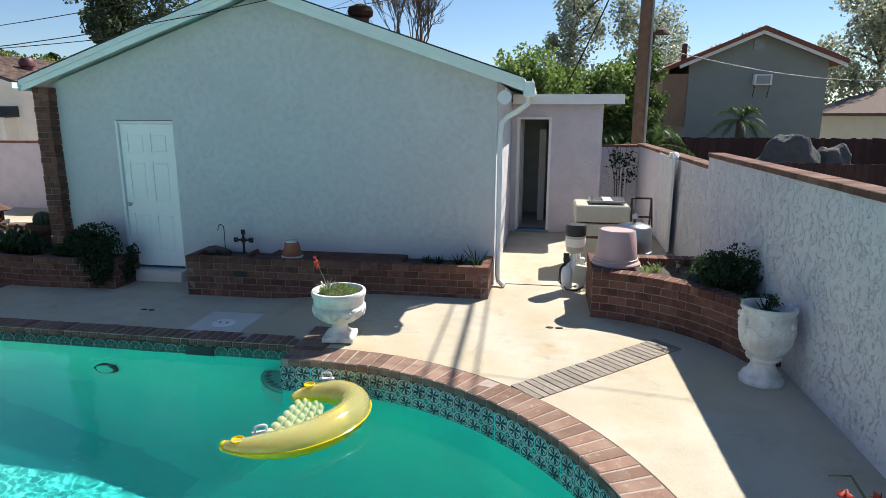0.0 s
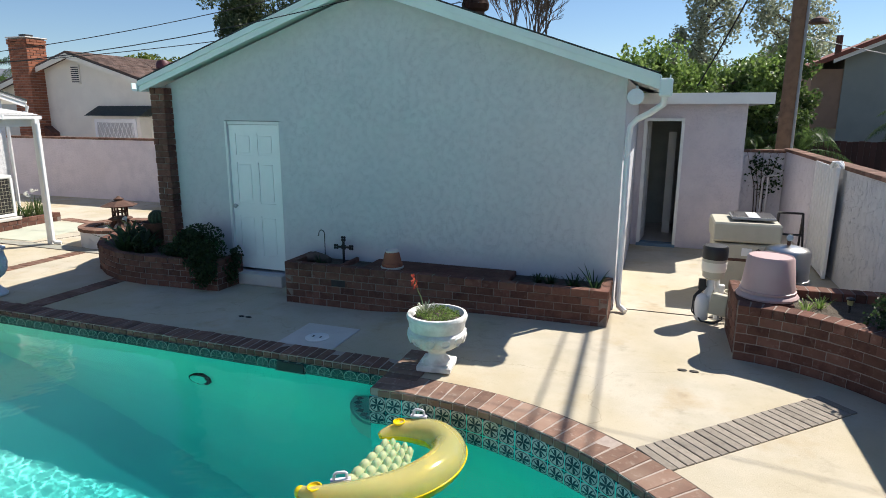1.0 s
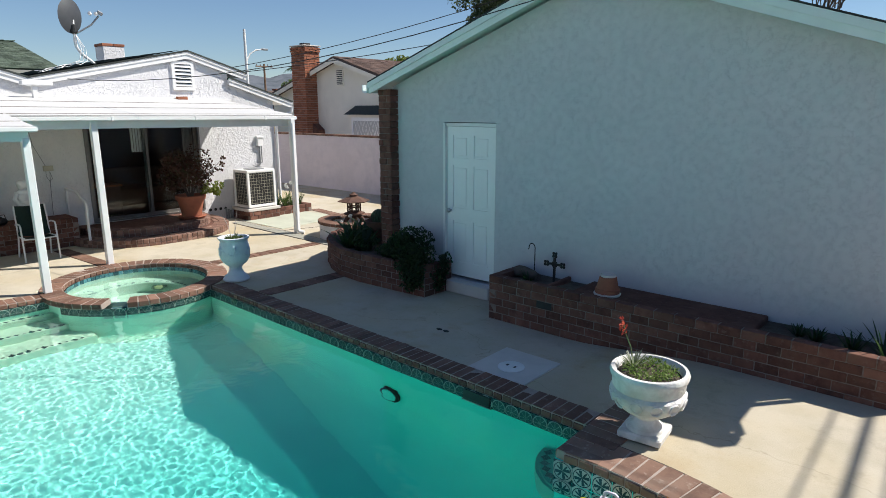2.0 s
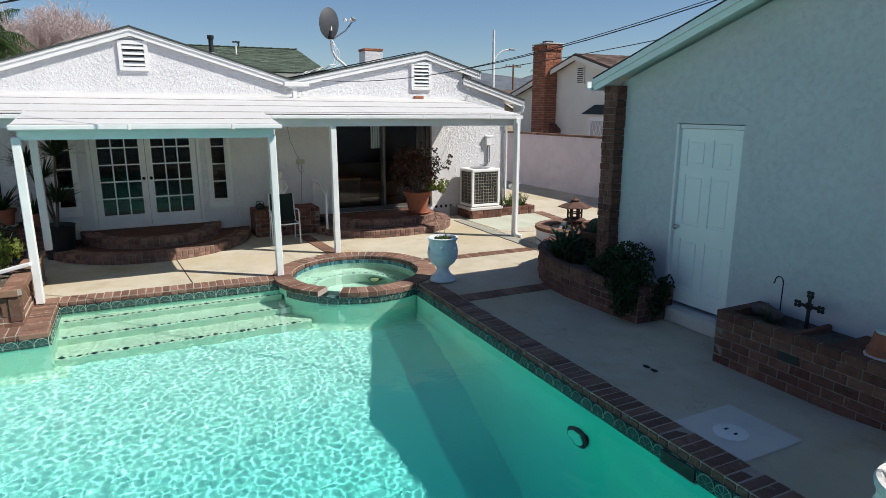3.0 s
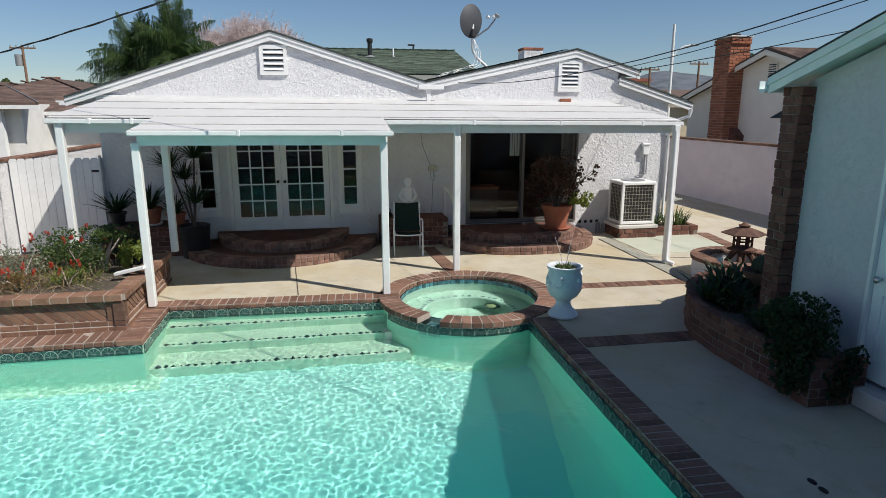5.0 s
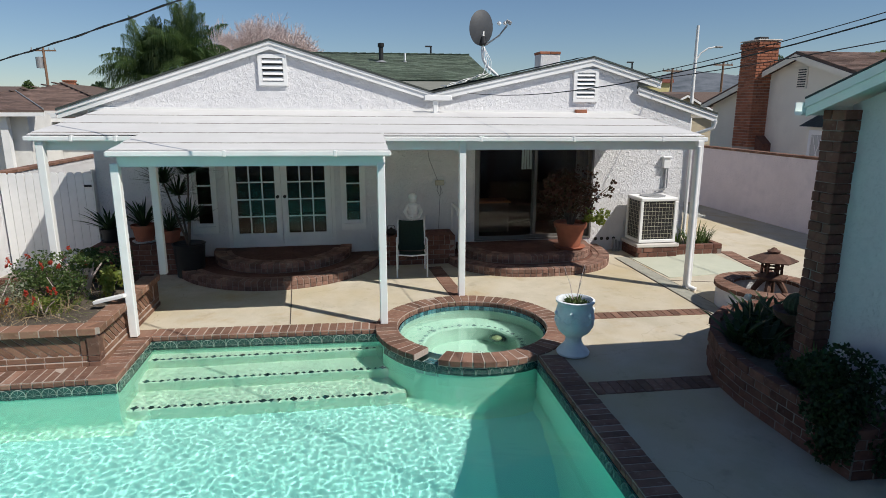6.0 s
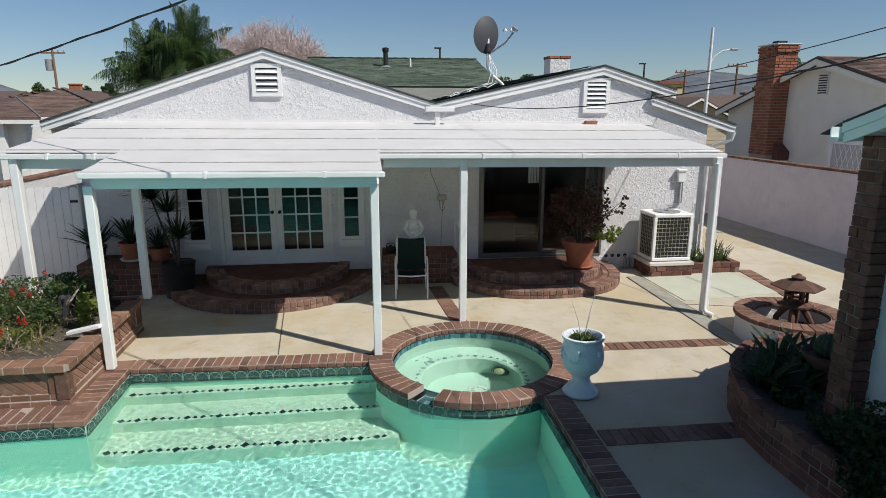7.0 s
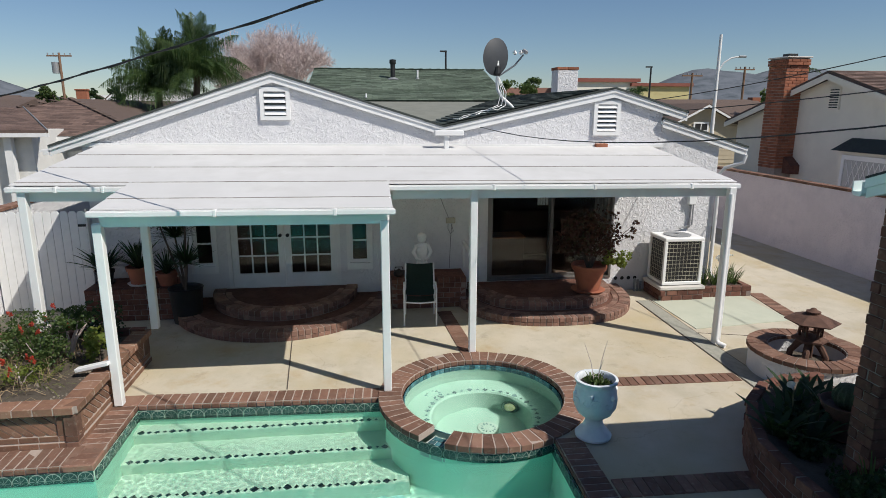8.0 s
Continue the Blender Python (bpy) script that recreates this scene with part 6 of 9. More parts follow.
part("soil", lathe(bmesh.new(), [(0.175, 0.60), (0.02, 0.61)], 20), SOIL, urn3)
blades(30, 0.13, 0.012, 1.0, 0.15, 12, 0.07, LEAF, "succulent_leaves", urn3, (0, 0, 0.60))
leafy("succulent", cloud((0, 0, 0.65), (0.15, 0.15, 0.05), 160, seed=3), 0.03, LEAF, urn3)
for k, (dx, dy, h) in enumerate(((-0.05, -0.04, 0.42), (0.03, 0.03, 0.48), (0.05, -0.02, 0.30))):
    part("dry_twig", tube(bmesh.new(), [(dx * 0.3, dy * 0.3, 0.62), (dx, dy, 0.62 + h * 0.5), (dx * 2.2, dy * 2.2, 0.62 + h)], [0.005, 0.004, 0.002], 5), TWIG, urn3)

def scrolls(parent, mat, radius, z0, count, size, rise):
    """Raised vine scrolls laid on a bowl of the given radius."""
    for k in range(count):
        a0 = 2 * math.pi * k / count
        for turn_ in (1, -1):
            pts = []
            for j in range(15):
                f = j / 14
                r_ = size * (1 - 0.75 * f)
                u = turn_ * (size * 0.9 - r_ * math.cos(4.6 * f))
                pts.append((radius * math.cos(a0 + u / radius), radius * math.sin(a0 + u / radius), z0 + rise * (k % 2) + turn_ * r_ * math.sin(4.6 * f) * 0.8))
            part("scroll", tube(bmesh.new(), pts, [0.011 - 0.0005 * j for j in range(15)], 6), mat, parent, smooth=True)
        part("leaf_boss", sphere(bmesh.new(), (radius * math.cos(a0), radius * math.sin(a0), z0 + rise * (k % 2) + size * 1.1), (0.022, 0.022, 0.03), 10, 6), mat, parent, smooth=True)


scrolls(urn2, STONE_W, 0.262, 0.50, 7, 0.075, 0.03)
scrolls(urn3, STONE_B, 0.224, 0.44, 6, 0.065, 0.02)

# ---- skimmer and deck fittings ----
pad = solid("patch", soft_block(-4.86, -4.18, 6.445, 7.11, -0.03, 0.012, 0.004), CONCRETE_P, "pale grey concrete patch round the skimmer", "pavement", kind="structure")
sk = thing("skimmer_lid", "round white plastic skimmer lid with two finger holes", "lid", at=(-4.51, 6.70, 0.013))
part("cover", lathe(bmesh.new(), [(0.135, 0.0), (0.135, 0.008), (0.128, 0.011), (0.02, 0.011)], 36), WHITE, sk, smooth=True)
for k in (-0.045, 0.045):
    part("finger_hole", soft_block(k - 0.012, k + 0.012, -0.02, 0.02, 0.0115, 0.0135, 0.001), BLACK, sk)
for x, y in ((-5.75, 7.05), (-0.60, 6.80)):
    dm = thing("deck_drain", "small dark drain plug in the concrete", "drain", "deck drains", at=(x, y, deck_z(x, y)))
    for k in (-0.055, 0.05):
        bm = bmesh.new()
        lathe(bm, [(0.035, 0.0), (0.035, 0.007), (0.02, 0.009)], 12)
        bmesh.ops.transform(bm, matrix=pose(k, 0.01, 0) @ Matrix.Diagonal((1.2, 0.7, 1, 1)), verts=bm.verts)
        part("plug", bm, DARKMETAL, dm)

# ---- things on the garage planter ----
hook = thing("garden_hook", "thin black shepherd's hook stuck in the planter", "hook", at=(-5.30, 8.30, 0.45))
part("rod", tube(bmesh.new(), [(0, 0, 0), (0, 0, 0.40)] + [(-0.045 + 0.045 * math.cos(a), 0, 0.40 + 0.06 * math.sin(a)) for a in [i * math.pi / 8 for i in range(1, 9)]] + [(-0.092, 0, 0.385), (-0.105, 0, 0.375)], 0.006, 8), DARKMETAL, hook, smooth=True)
crs = thing("garden_cross", "dark ornate metal cross standing in the planter", "cross", at=(-5.00, 8.28, 0.45))
bm = block((-0.015, 0.015, -0.008, 0.008, 0, 0.33), (-0.09, 0.09, -0.008, 0.008, 0.235, 0.262))
part("bars", bm, DARKMETAL, crs)
for x, z in ((0, 0.365), (-0.115, 0.248), (0.115, 0.248), (0, 0.248)):
    for k in range(4):
        a = k * math.pi / 2 + math.pi / 4
        bm = sphere(bmesh.new(), (x + 0.024 * math.cos(a), 0, z + 0.024 * math.sin(a)), (0.020, 0.012, 0.020), 10, 6)
        part("knob", bm, DARKMETAL, crs, smooth=True)
pot = thing("flower_pot", "upturned terracotta flower pot on a grey saucer", "flower pot", at=(-4.16, 8.02, 0.54))
part("saucer", lathe(bmesh.new(), [(0.14, 0), (0.15, 0.02), (0.13, 0.03), (0.02, 0.03)], 28), CONCRETE_P, pot, smooth=True)
part("pot", lathe(bmesh.new(), [(0.135, 0.031), (0.135, 0.075), (0.122, 0.08), (0.095, 0.20), (0.09, 0.21), (0.02, 0.212)], 28), TERRA, pot, smooth=True)
part("rim_bottom", lathe(bmesh.new(), [(0.085, 0.213), (0.085, 0.235), (0.02, 0.236)], 24), CONCRETE_P, pot, smooth=True)
for x, y, n, ln, sd in ((-5.25, 8.1, 26, 0.16, 1), (-2.15, 8.15, 40, 0.16, 2), (-1.85, 8.1, 40, 0.20, 5), (-1.62, 8.12, 22, 0.34, 4), (-2.3, 8.2, 30, 0.14, 9)):
    pl_ = thing("spiky_plant", "small dark spiky succulent in the brick planter", "plant", "planter succulents", at=(x, y, 0.47))
    blades(n, ln, 0.012, 0.9, 0.2, sd, 0.05, LEAF_D, "leaves", pl_)
log = thing("log", "dark weathered log lying in the planter", "log", at=(-5.38, 8.22, 0.52))
part("wood", tube(bmesh.new(), [(-0.16, 0, 0), (-0.05, 0.02, 0.02), (0.10, 0, 0.0), (0.2, -0.02, -0.01)], [0.06, 0.075, 0.07, 0.05], 12), BARK, log, smooth=True)

# downspout and lamp at the garage corner
dsp = thing("garage_downspout", "white square garage downspout with a curved elbow", "downspout")
part("pipe", tube(bmesh.new(), [(-0.995, 8.22, 2.70), (-1.01, 8.26, 2.60), (-1.15, 8.36, 2.50), (-1.27, 8.43, 2.44), (-1.345, 8.455, 2.36), (-1.36, 8.46, 2.2), (-1.36, 8.46, 0.30), (-1.34, 8.43, 0.21), (-1.26, 8.36, 0.165)], 0.036, 8), WHITE, dsp, smooth=True)
part("outlet", soft_block(-1.065, -0.925, 8.11, 8.27, 2.68, 2.87, 0.015), MINT, dsp, "pale gutter outlet box")
lamp = thing("flood_lamp", "round white floodlight under the eave", "lamp", at=(-1.30, 8.30, 2.66))
bm = lathe(bmesh.new(), [(0.03, 0), (0.05, 0.04), (0.085, 0.09), (0.09, 0.11), (0.085, 0.115), (0.02, 0.118)], 28)
bmesh.ops.transform(bm, matrix=pose(0, 0, 0, 80, 0, 0), verts=bm.verts)
part("head", bm, WHITE, lamp, smooth=True)
part("arm", tube(bmesh.new(), [(0, 0.01, 0), (0, 0.1, 0.06), (0, 0.15, 0.14)], 0.015, 8), WHITE, lamp)

# ---- inflatable banana ----
def vinyl(name, colour, trans, rough=0.12):
    m = bpy.data.materials.new(name)
    m.use_nodes = True
    b = m.node_tree.nodes["Principled BSDF"]
    b.inputs["Base Color"].default_value = (*colour, 1)
    b.inputs["Roughness"].default_value, b.inputs["IOR"].default_value = rough, 1.15
    b.inputs["Transmission Weight"].default_value = trans
    b.inputs["Coat Weight"].default_value, b.inputs["Coat Roughness"].default_value = 0.8, 0.08
    return m


YELLOW = vinyl("yellow_vinyl", (0.98, 0.70, 0.012), 0.25)
CLEAR = vinyl("clear_yellow_vinyl", (1.0, 0.90, 0.40), 0.68, 0.10)
FILM = vinyl("clear_film", (0.97, 0.92, 0.50), 0.6, 0.10)
ban = thing("pool_float", "yellow inflatable banana pool float with clear top", "pool float", at=(-2.70, 4.80, WATER))
ban.scale = (0.92, 0.96, 1.0)
CURVE = [(-0.50, -0.62, 0.050), (-0.40, -0.625, 0.072), (-0.26, -0.60, 0.098), (-0.09, -0.54, 0.122), (0.10, -0.42, 0.142), (0.27, -0.22, 0.152), (0.37, 0.04, 0.152), (0.34, 0.29, 0.145),
         (0.18, 0.44, 0.135), (0.0, 0.46, 0.118), (-0.15, 0.42, 0.092), (-0.25, 0.35, 0.062), (-0.30, 0.29, 0.035)]


def smooth_path(points, n):
    """A Catmull-Rom curve through the points, n steps between each two."""
    out = []
    for i in range(len(points) - 1):
        p0, p1, p2, p3 = (np.array(points[min(max(i + k, 0), len(points) - 1)]) for k in (-1, 0, 1, 2))
        for k in range(n):
            t = k / n
            out.append(0.5 * (2 * p1 + (p2 - p0) * t + (2 * p0 - 5 * p1 + 4 * p2 - p3) * t * t + (3 * p1 - p0 - 3 * p2 + p3) * t ** 3))
    out.append(np.array(points[-1]))
    return out


def half_tube(points, rad, upper):
    bm = bmesh.new()
    rings = []
    seg = 14
    for i, p in enumerate(points):
        a, b = Vector(points[max(i - 1, 0)]), Vector(points[min(i + 1, len(points) - 1)])
        d = (b - a).normalized()
        u = Vector((-d.y, d.x, 0))
        ring = []
        for k in range(seg + 1):
            f = math.pi * k / seg * (1 if upper else -1)
            puck = 1 + 0.022 * math.sin(i * 2.1) * (1 - abs(math.sin(f))) ** 2
            ring.append(bm.verts.new(Vector(p) + rad[i] * puck * (math.cos(f) * u + Vector((0, 0, math.sin(f) * (0.92 if upper else 0.85))))))
        rings.append(ring)
    for a, b in zip(rings, rings[1:]):
        for k in range(seg):
            bm.faces.new((a[k], a[k + 1], b[k + 1], b[k]))
    for r in (rings[0], rings[-1]):
        bm.faces.new(r)
    return bm


run = smooth_path(CURVE, 10)
spine, rad = [(float(p[0]), float(p[1]), 0.085) for p in run], [float(p[2]) for p in run]
part("lower_tube", half_tube(spine, rad, False), YELLOW, ban, "opaque yellow lower half", smooth=True)
part("upper_tube", half_tube(spine, rad, True), CLEAR, ban, "clear vinyl upper half", smooth=True)
edge = [(p[0] + (r + 0.004) * math.sin(h), p[1] - (r + 0.004) * math.cos(h), 0.082) for p, r, h in
        [(spine[i], rad[i], math.atan2(spine[min(i + 1, len(spine) - 1)][1] - spine[max(i - 1, 0)][1], spine[min(i + 1, len(spine) - 1)][0] - spine[max(i - 1, 0)][0])) for i in range(len(spine))]]
part("seam", tube(bmesh.new(), edge, 0.007, 6), YELLOW, ban, "welded outer seam", smooth=True)
bm = bmesh.new()
sphere(bm, (-0.515, -0.62, 0.085), (0.045, 0.05, 0.045), 16, 10)
part("stem_tip", bm, YELLOW, ban, smooth=True)
seat_bm = bmesh.new()
nx_, ny_ = 50, 60
for i in range(nx_ + 1):
    for j in range(ny_ + 1):
        u, v = i / nx_, j / ny_
        x = -0.30 + 0.30 * u + 0.22 * u * (1 - v) + 0.06 * v
        y = -0.40 + 0.66 * v - 0.06 * u
        fu, fv = (u * 5) % 1 * 2 - 1, (v * 6 + 0.5 * (int(u * 5) % 2)) % 1 * 2 - 1
        seat_bm.verts.new((x, y, 0.070 + 0.045 * math.sqrt(max(0.0, 1 - fu * fu - fv * fv))))
seat_bm.verts.ensure_lookup_table()
for i in range(nx_):
    for j in range(ny_):
        q = i * (ny_ + 1) + j
        seat_bm.faces.new([seat_bm.verts[k] for k in (q, q + ny_ + 1, q + ny_ + 2, q + 1)])
part("seat_pad", seat_bm, FILM, ban, "quilted clear seat pad", smooth=True)
GRIP = material("pale_plastic", (0.62, 0.60, 0.68), scale=4, rough=0.4)
for x, y, z, a in ((-0.24, -0.50, 0.165, 30), (-0.02, 0.50, 0.205, 10)):
    bm = tube(bmesh.new(), [(-0.05, 0, 0), (-0.045, 0, 0.045), (-0.03, 0, 0.055), (0.03, 0, 0.055), (0.045, 0, 0.045), (0.05, 0, 0)], 0.011, 8)
    box(bm, -0.075, 0.075, -0.022, 0.022, -0.008, 0.004)
    bmesh.ops.transform(bm, matrix=pose(x, y, z, 0, 0, a), verts=bm.verts)
    part("handle", bm, GRIP, ban, "pale grip handle", smooth=True)
for x, y, z in ((-0.39, -0.62, 0.145), (-0.17, 0.41, 0.165)):
    cup = lathe(bmesh.new(), [(0.05, 0), (0.055, 0.012), (0.045, 0.014), (0.04, -0.03), (0.01, -0.032)], 20)
    bmesh.ops.transform(cup, matrix=pose(x, y, z), verts=cup.verts)
    part("cup_holder", cup, YELLOW, ban, smooth=True)

# ---- pool equipment ----
pump = thing("pool_pump", "cream pool chlorinator and pump with a black lid and pipes", "pump", at=(-0.32, 8.45, UP))
part("lid", lathe(bmesh.new(), [(0.132, 0.745), (0.138, 0.76), (0.138, 0.87), (0.125, 0.895), (0.02, 0.90)], 32), BLACK, pump, "ribbed black lid", smooth=True)
part("tank", lathe(bmesh.new(), [(0.07, 0.50), (0.115, 0.53), (0.122, 0.60), (0.13, 0.64), (0.132, 0.70), (0.132, 0.744), (0.02, 0.744)], 32), BEIGE, pump, smooth=True)
part("nameplate", lathe(bmesh.new(), [(0.126, 0.60), (0.1345, 0.64), (0.1345, 0.71), (0.128, 0.715)], 32, close=False), CREAM, pump)
for dx, dy, ex in ((-0.02, 0.0, -0.10), (0.05, 0.02, 0.02), (0.0, -0.05, -0.05)):
    part("pipe", tube(bmesh.new(), [(dx, dy, 0.54), (dx + 0.3 * ex, dy, 0.36), (dx + ex, dy - 0.02, 0.14), (dx + ex, dy - 0.04, 0.03)], 0.028, 12), WHITE, pump, smooth=True)
part("stub_pipe", tube(bmesh.new(), [(0.10, -0.02, 0.20), (0.10, -0.02, 0.42)], 0.026, 12), WHITE, pump, smooth=True)
part("stub_cap", lathe(bmesh.new(), [(0.034, 0.40), (0.036, 0.44), (0.02, 0.45), (0.004, 0.45)], 14, (0.10, -0.02)), WHITE, pump, smooth=True)
part("elbow_pipe", tube(bmesh.new(), [(0.10, -0.02, 0.22), (0.16, 0.0, 0.16), (0.30, 0.06, 0.15), (0.42, 0.10, 0.15)], 0.028, 12), WHITE, pump, smooth=True)
part("motor", lathe(bmesh.new(), [(0.05, 0.02), (0.075, 0.05), (0.078, 0.24), (0.06, 0.31), (0.03, 0.335), (0.004, 0.34)], 24, (-0.10, -0.09)), WHITE, pump, smooth=True)
part("junction_box", soft_block(-0.15, -0.07, -0.07, 0.0, 0.38, 0.50, 0.008), BLACK, pump)
box_bm = soft_block(-0.095, 0.095, -0.05, 0.04, -0.125, 0.125, 0.014, 2)
bmesh.ops.transform(box_bm, matrix=pose(0.075, -0.16, 0.25, 0, 6, -12), verts=box_bm.verts)
cbx = part("control_box", box_bm, BEIGE, pump, "beige control box")
lid_bm = soft_block(-0.082, 0.082, -0.058, -0.049, -0.11, 0.11, 0.006)
bmesh.ops.transform(lid_bm, matrix=pose(0.075, -0.16, 0.25, 0, 6, -12), verts=lid_bm.verts)
part("cover", lid_bm, BEIGE, cbx)
part("box_stake", tube(bmesh.new(), [(0.08, -0.15, 0.14), (0.08, -0.15, -0.01)], 0.012, 8), GREYMETAL, pump)
for s in range(3):
    pts = [(-0.10 + 0.02 * s, -0.04, 0.42), (-0.19 + 0.015 * s, -0.07, 0.30), (-0.20 + 0.02 * s, -0.10, 0.12), (-0.10, -0.17 - 0.01 * s, 0.035), (0.03, -0.20, 0.025 + 0.01 * s), (0.12, -0.18, 0.08), (0.10, -0.16, 0.14)]
    part("cable", tube(bmesh.new(), pts, 0.009, 6), BLACK, pump, smooth=True)
heater = thing("pool_heater", "beige metal pool heater with a louvred top vent", "heater", at=(-0.28, 9.48, UP))
heater.scale = (1, 1, 1.25)
part("body", soft_block(0.03, 0.75, 0.03, 0.68, 0.02, 0.58, 0.012), BEIGE, heater)
part("hood", soft_block(0.0, 0.80, 0.0, 0.72, 0.60, 0.80, 0.02), BEIGE, heater)
part("rust_band", block((0.025, 0.755, 0.024, 0.04, 0.40, 0.43)), RUST, heater)
part("vent_plate", soft_block(0.22, 0.74, 0.12, 0.60, 0.82, 0.845, 0.006), GREYMETAL, heater)
for k in range(16):
    if k in (6, 7, 8, 9):
        continue
    piece("louvre", (0.012, 0.44, 0.02), STEEL, heater, pose(0.25 + k * 0.031, 0.36, 0.852, 0, 30, 0), 0.002)
part("plain_plate", block((0.40, 0.56, 0.13, 0.59, 0.846, 0.851)), WHITE, heater)
part("rating_plate", block((0.36, 0.48, 0.023, 0.029, 0.46, 0.54)), WHITE, heater, "white rating plate")
part("pipe_union", tube(bmesh.new(), [(0.55, 0.03, 0.50), (0.62, -0.10, 0.48), (0.70, -0.12, 0.40)], 0.04, 10), RUST, heater, smooth=True)
tank = thing("filter_tank", "stainless steel pool filter tank with a pressure gauge", "filter tank", at=(0.52, 9.05, UP))
part("shell", lathe(bmesh.new(), [(0.24, 0.0), (0.25, 0.03), (0.25, 0.40), (0.262, 0.405), (0.262, 0.44), (0.25, 0.445), (0.25, 0.76), (0.22, 0.80), (0.12, 0.83), (0.02, 0.84)], 44), STEEL, tank, smooth=True)
part("valve", tube(bmesh.new(), [(0, 0, 0.83), (0, 0, 0.90)], 0.02, 10), RUST, tank)
bm = lathe(bmesh.new(), [(0.035, 0), (0.04, 0.012), (0.035, 0.025), (0.01, 0.026)], 18)
bmesh.ops.transform(bm, matrix=pose(0, -0.01, 0.93, 80, 0, 0), verts=bm.verts)
part("gauge", bm, STEEL, tank, smooth=True)
bucket = thing("bucket", "small grey-green plastic bucket by the heater", "bucket", at=(-0.03, 8.76, UP))
part("shell", lathe(bmesh.new(), [(0.10, 0), (0.125, 0.26), (0.135, 0.27), (0.135, 0.285), (0.12, 0.285), (0.095, 0.02), (0.01, 0.02)], 24), BEIGE, bucket, smooth=True)
tub = thing("plastic_tub", "large dusty pink plastic tub, upside down on the planter", "tub", at=(0.125, 7.70, 0.70))
PINK = material("pink_plastic", (0.52, 0.36, 0.35), (0.46, 0.32, 0.31), scale=4, rough=0.5, bump=0.05)
part("shell", lathe(bmesh.new(), [(0.285, 0.0), (0.29, 0.02), (0.275, 0.04), (0.258, 0.05), (0.262, 0.055), (0.262, 0.075), (0.25, 0.08), (0.215, 0.40), (0.20, 0.42), (0.19, 0.41), (0.02, 0.41)], 44), PINK, tub, smooth=True)
leaf_gate = thing("gate_leaf", "white ribbed metal gate standing open against the wall", "gate", at=(1.37, 10.95, UP + 0.02), turn=88)
part("panel", block((0, 1.55, -0.006, 0.006, 0.0, 1.60)), WHITE, leaf_gate)
for k in range(9):
    piece("rib", (0.05, 0.03, 1.60), WHITE, leaf_gate, pose(0.04 + k * 0.184, 0.0, 0.80), 0.008)
part("hinge_post", soft_block(-0.03, 0.02, -0.025, 0.025, 0, 1.62, 0.006), WHITE, leaf_gate)
bundle = thing("rope_bundle", "white rope bundle hung over the gate top", "rope", at=(1.40, 11.1, 1.76))
for k in range(5):
    pts = [(0.07 * math.cos(a + k), 0.10 * math.sin(a) + 0.02 * k, 0.03 + 0.05 * math.sin(2 * a + k)) for a in [i * math.pi / 6 for i in range(13)]]
    part("coil", tube(bmesh.new(), pts, 0.014, 6), WHITE, bundle, smooth=True)
stand = thing("metal_stand", "black metal folding stand by the back wall", "stand", at=(0.95, 12.3, UP))
for a, b in (((0, 0, 0), (0.0, 0.1, 0.75)), ((0.4, 0, 0), (0.36, 0.1, 0.75)), ((0.0, 0.1, 0.75), (0.36, 0.1, 0.75)), ((0, 0.4, 0), (0, 0.1, 0.75)), ((0.4, 0.4, 0), (0.36, 0.1, 0.75)), ((0.03, 0.03, 0.4), (0.37, 0.03, 0.4))):
    part("bar", tube(bmesh.new(), [a, b], 0.018, 6), BLACK, stand)
ivy = thing("wall_vine", "sparse dry vine on the back wall", "vine", at=(1.10, 15.45, 0.9))
leafy("leaves", cloud((0, 0.05, 0.35), (0.45, 0.06, 0.65), 260, hollow=0.1, seed=21), 0.05, LEAF_D, ivy)
for k in range(5):
    part("twig", tube(bmesh.new(), [(0.05 * k - 0.1, 0.06, -0.9), (0.06 * k - 0.15, 0.06, 0.1), (0.15 * k - 0.35, 0.05, 0.8)], [0.012, 0.009, 0.004], 5), BARK, ivy)
wp = thing("wall_pipes", "white pipes and valve on the back wall", "pipes", at=(1.1, 15.5, 0.0))
for k in range(2):
    part("pipe", tube(bmesh.new(), [(0.1 * k, 0, 0.0), (0.1 * k, 0, 1.2), (0.1 * k + 0.2, 0, 1.25)], 0.02, 8), WHITE, wp)

# plants in the curved planter
shrub = thing("shrub", "rounded dark green shrub in the curved planter", "shrub", at=(1.22, 6.95, 0.60))
leafy("crown", np.vstack([cloud((0, 0, 0.16), (0.36, 0.36, 0.34), 9000, 0.7, 40, 31)]), 0.022, LEAF_D, shrub)
part("stem", tube(bmesh.new(), [(0, 0, -0.02), (0.02, 0, 0.15)], [0.03, 0.02], 7), BARK, shrub)
for k in range(3):
    part("branch", tube(bmesh.new(), [(0.02, 0, 0.1), (0.12 * math.cos(2.1 * k), 0.12 * math.sin(2.1 * k), 0.28)], [0.015, 0.006], 6), BARK, shrub)
low = thing("ground_plant", "low dark trailing plant in the curved planter", "plant", at=(1.28, 6.45, 0.60))
leafy("leaves", cloud((0, 0, 0.04), (0.28, 0.30, 0.12), 700, 0.3, 8, 33), 0.03, LEAF_D, low)
for x, y, sd in ((0.48, 7.62, 41), (0.62, 7.75, 42)):
    gt = thing("grass_tuft", "small bright grass tuft in the planter", "plant", "planter grass", at=(x, y, 0.60))
    blades(30, 0.16, 0.007, 0.7, 0.4, sd, 0.05, LEAF_B, "blades", gt)
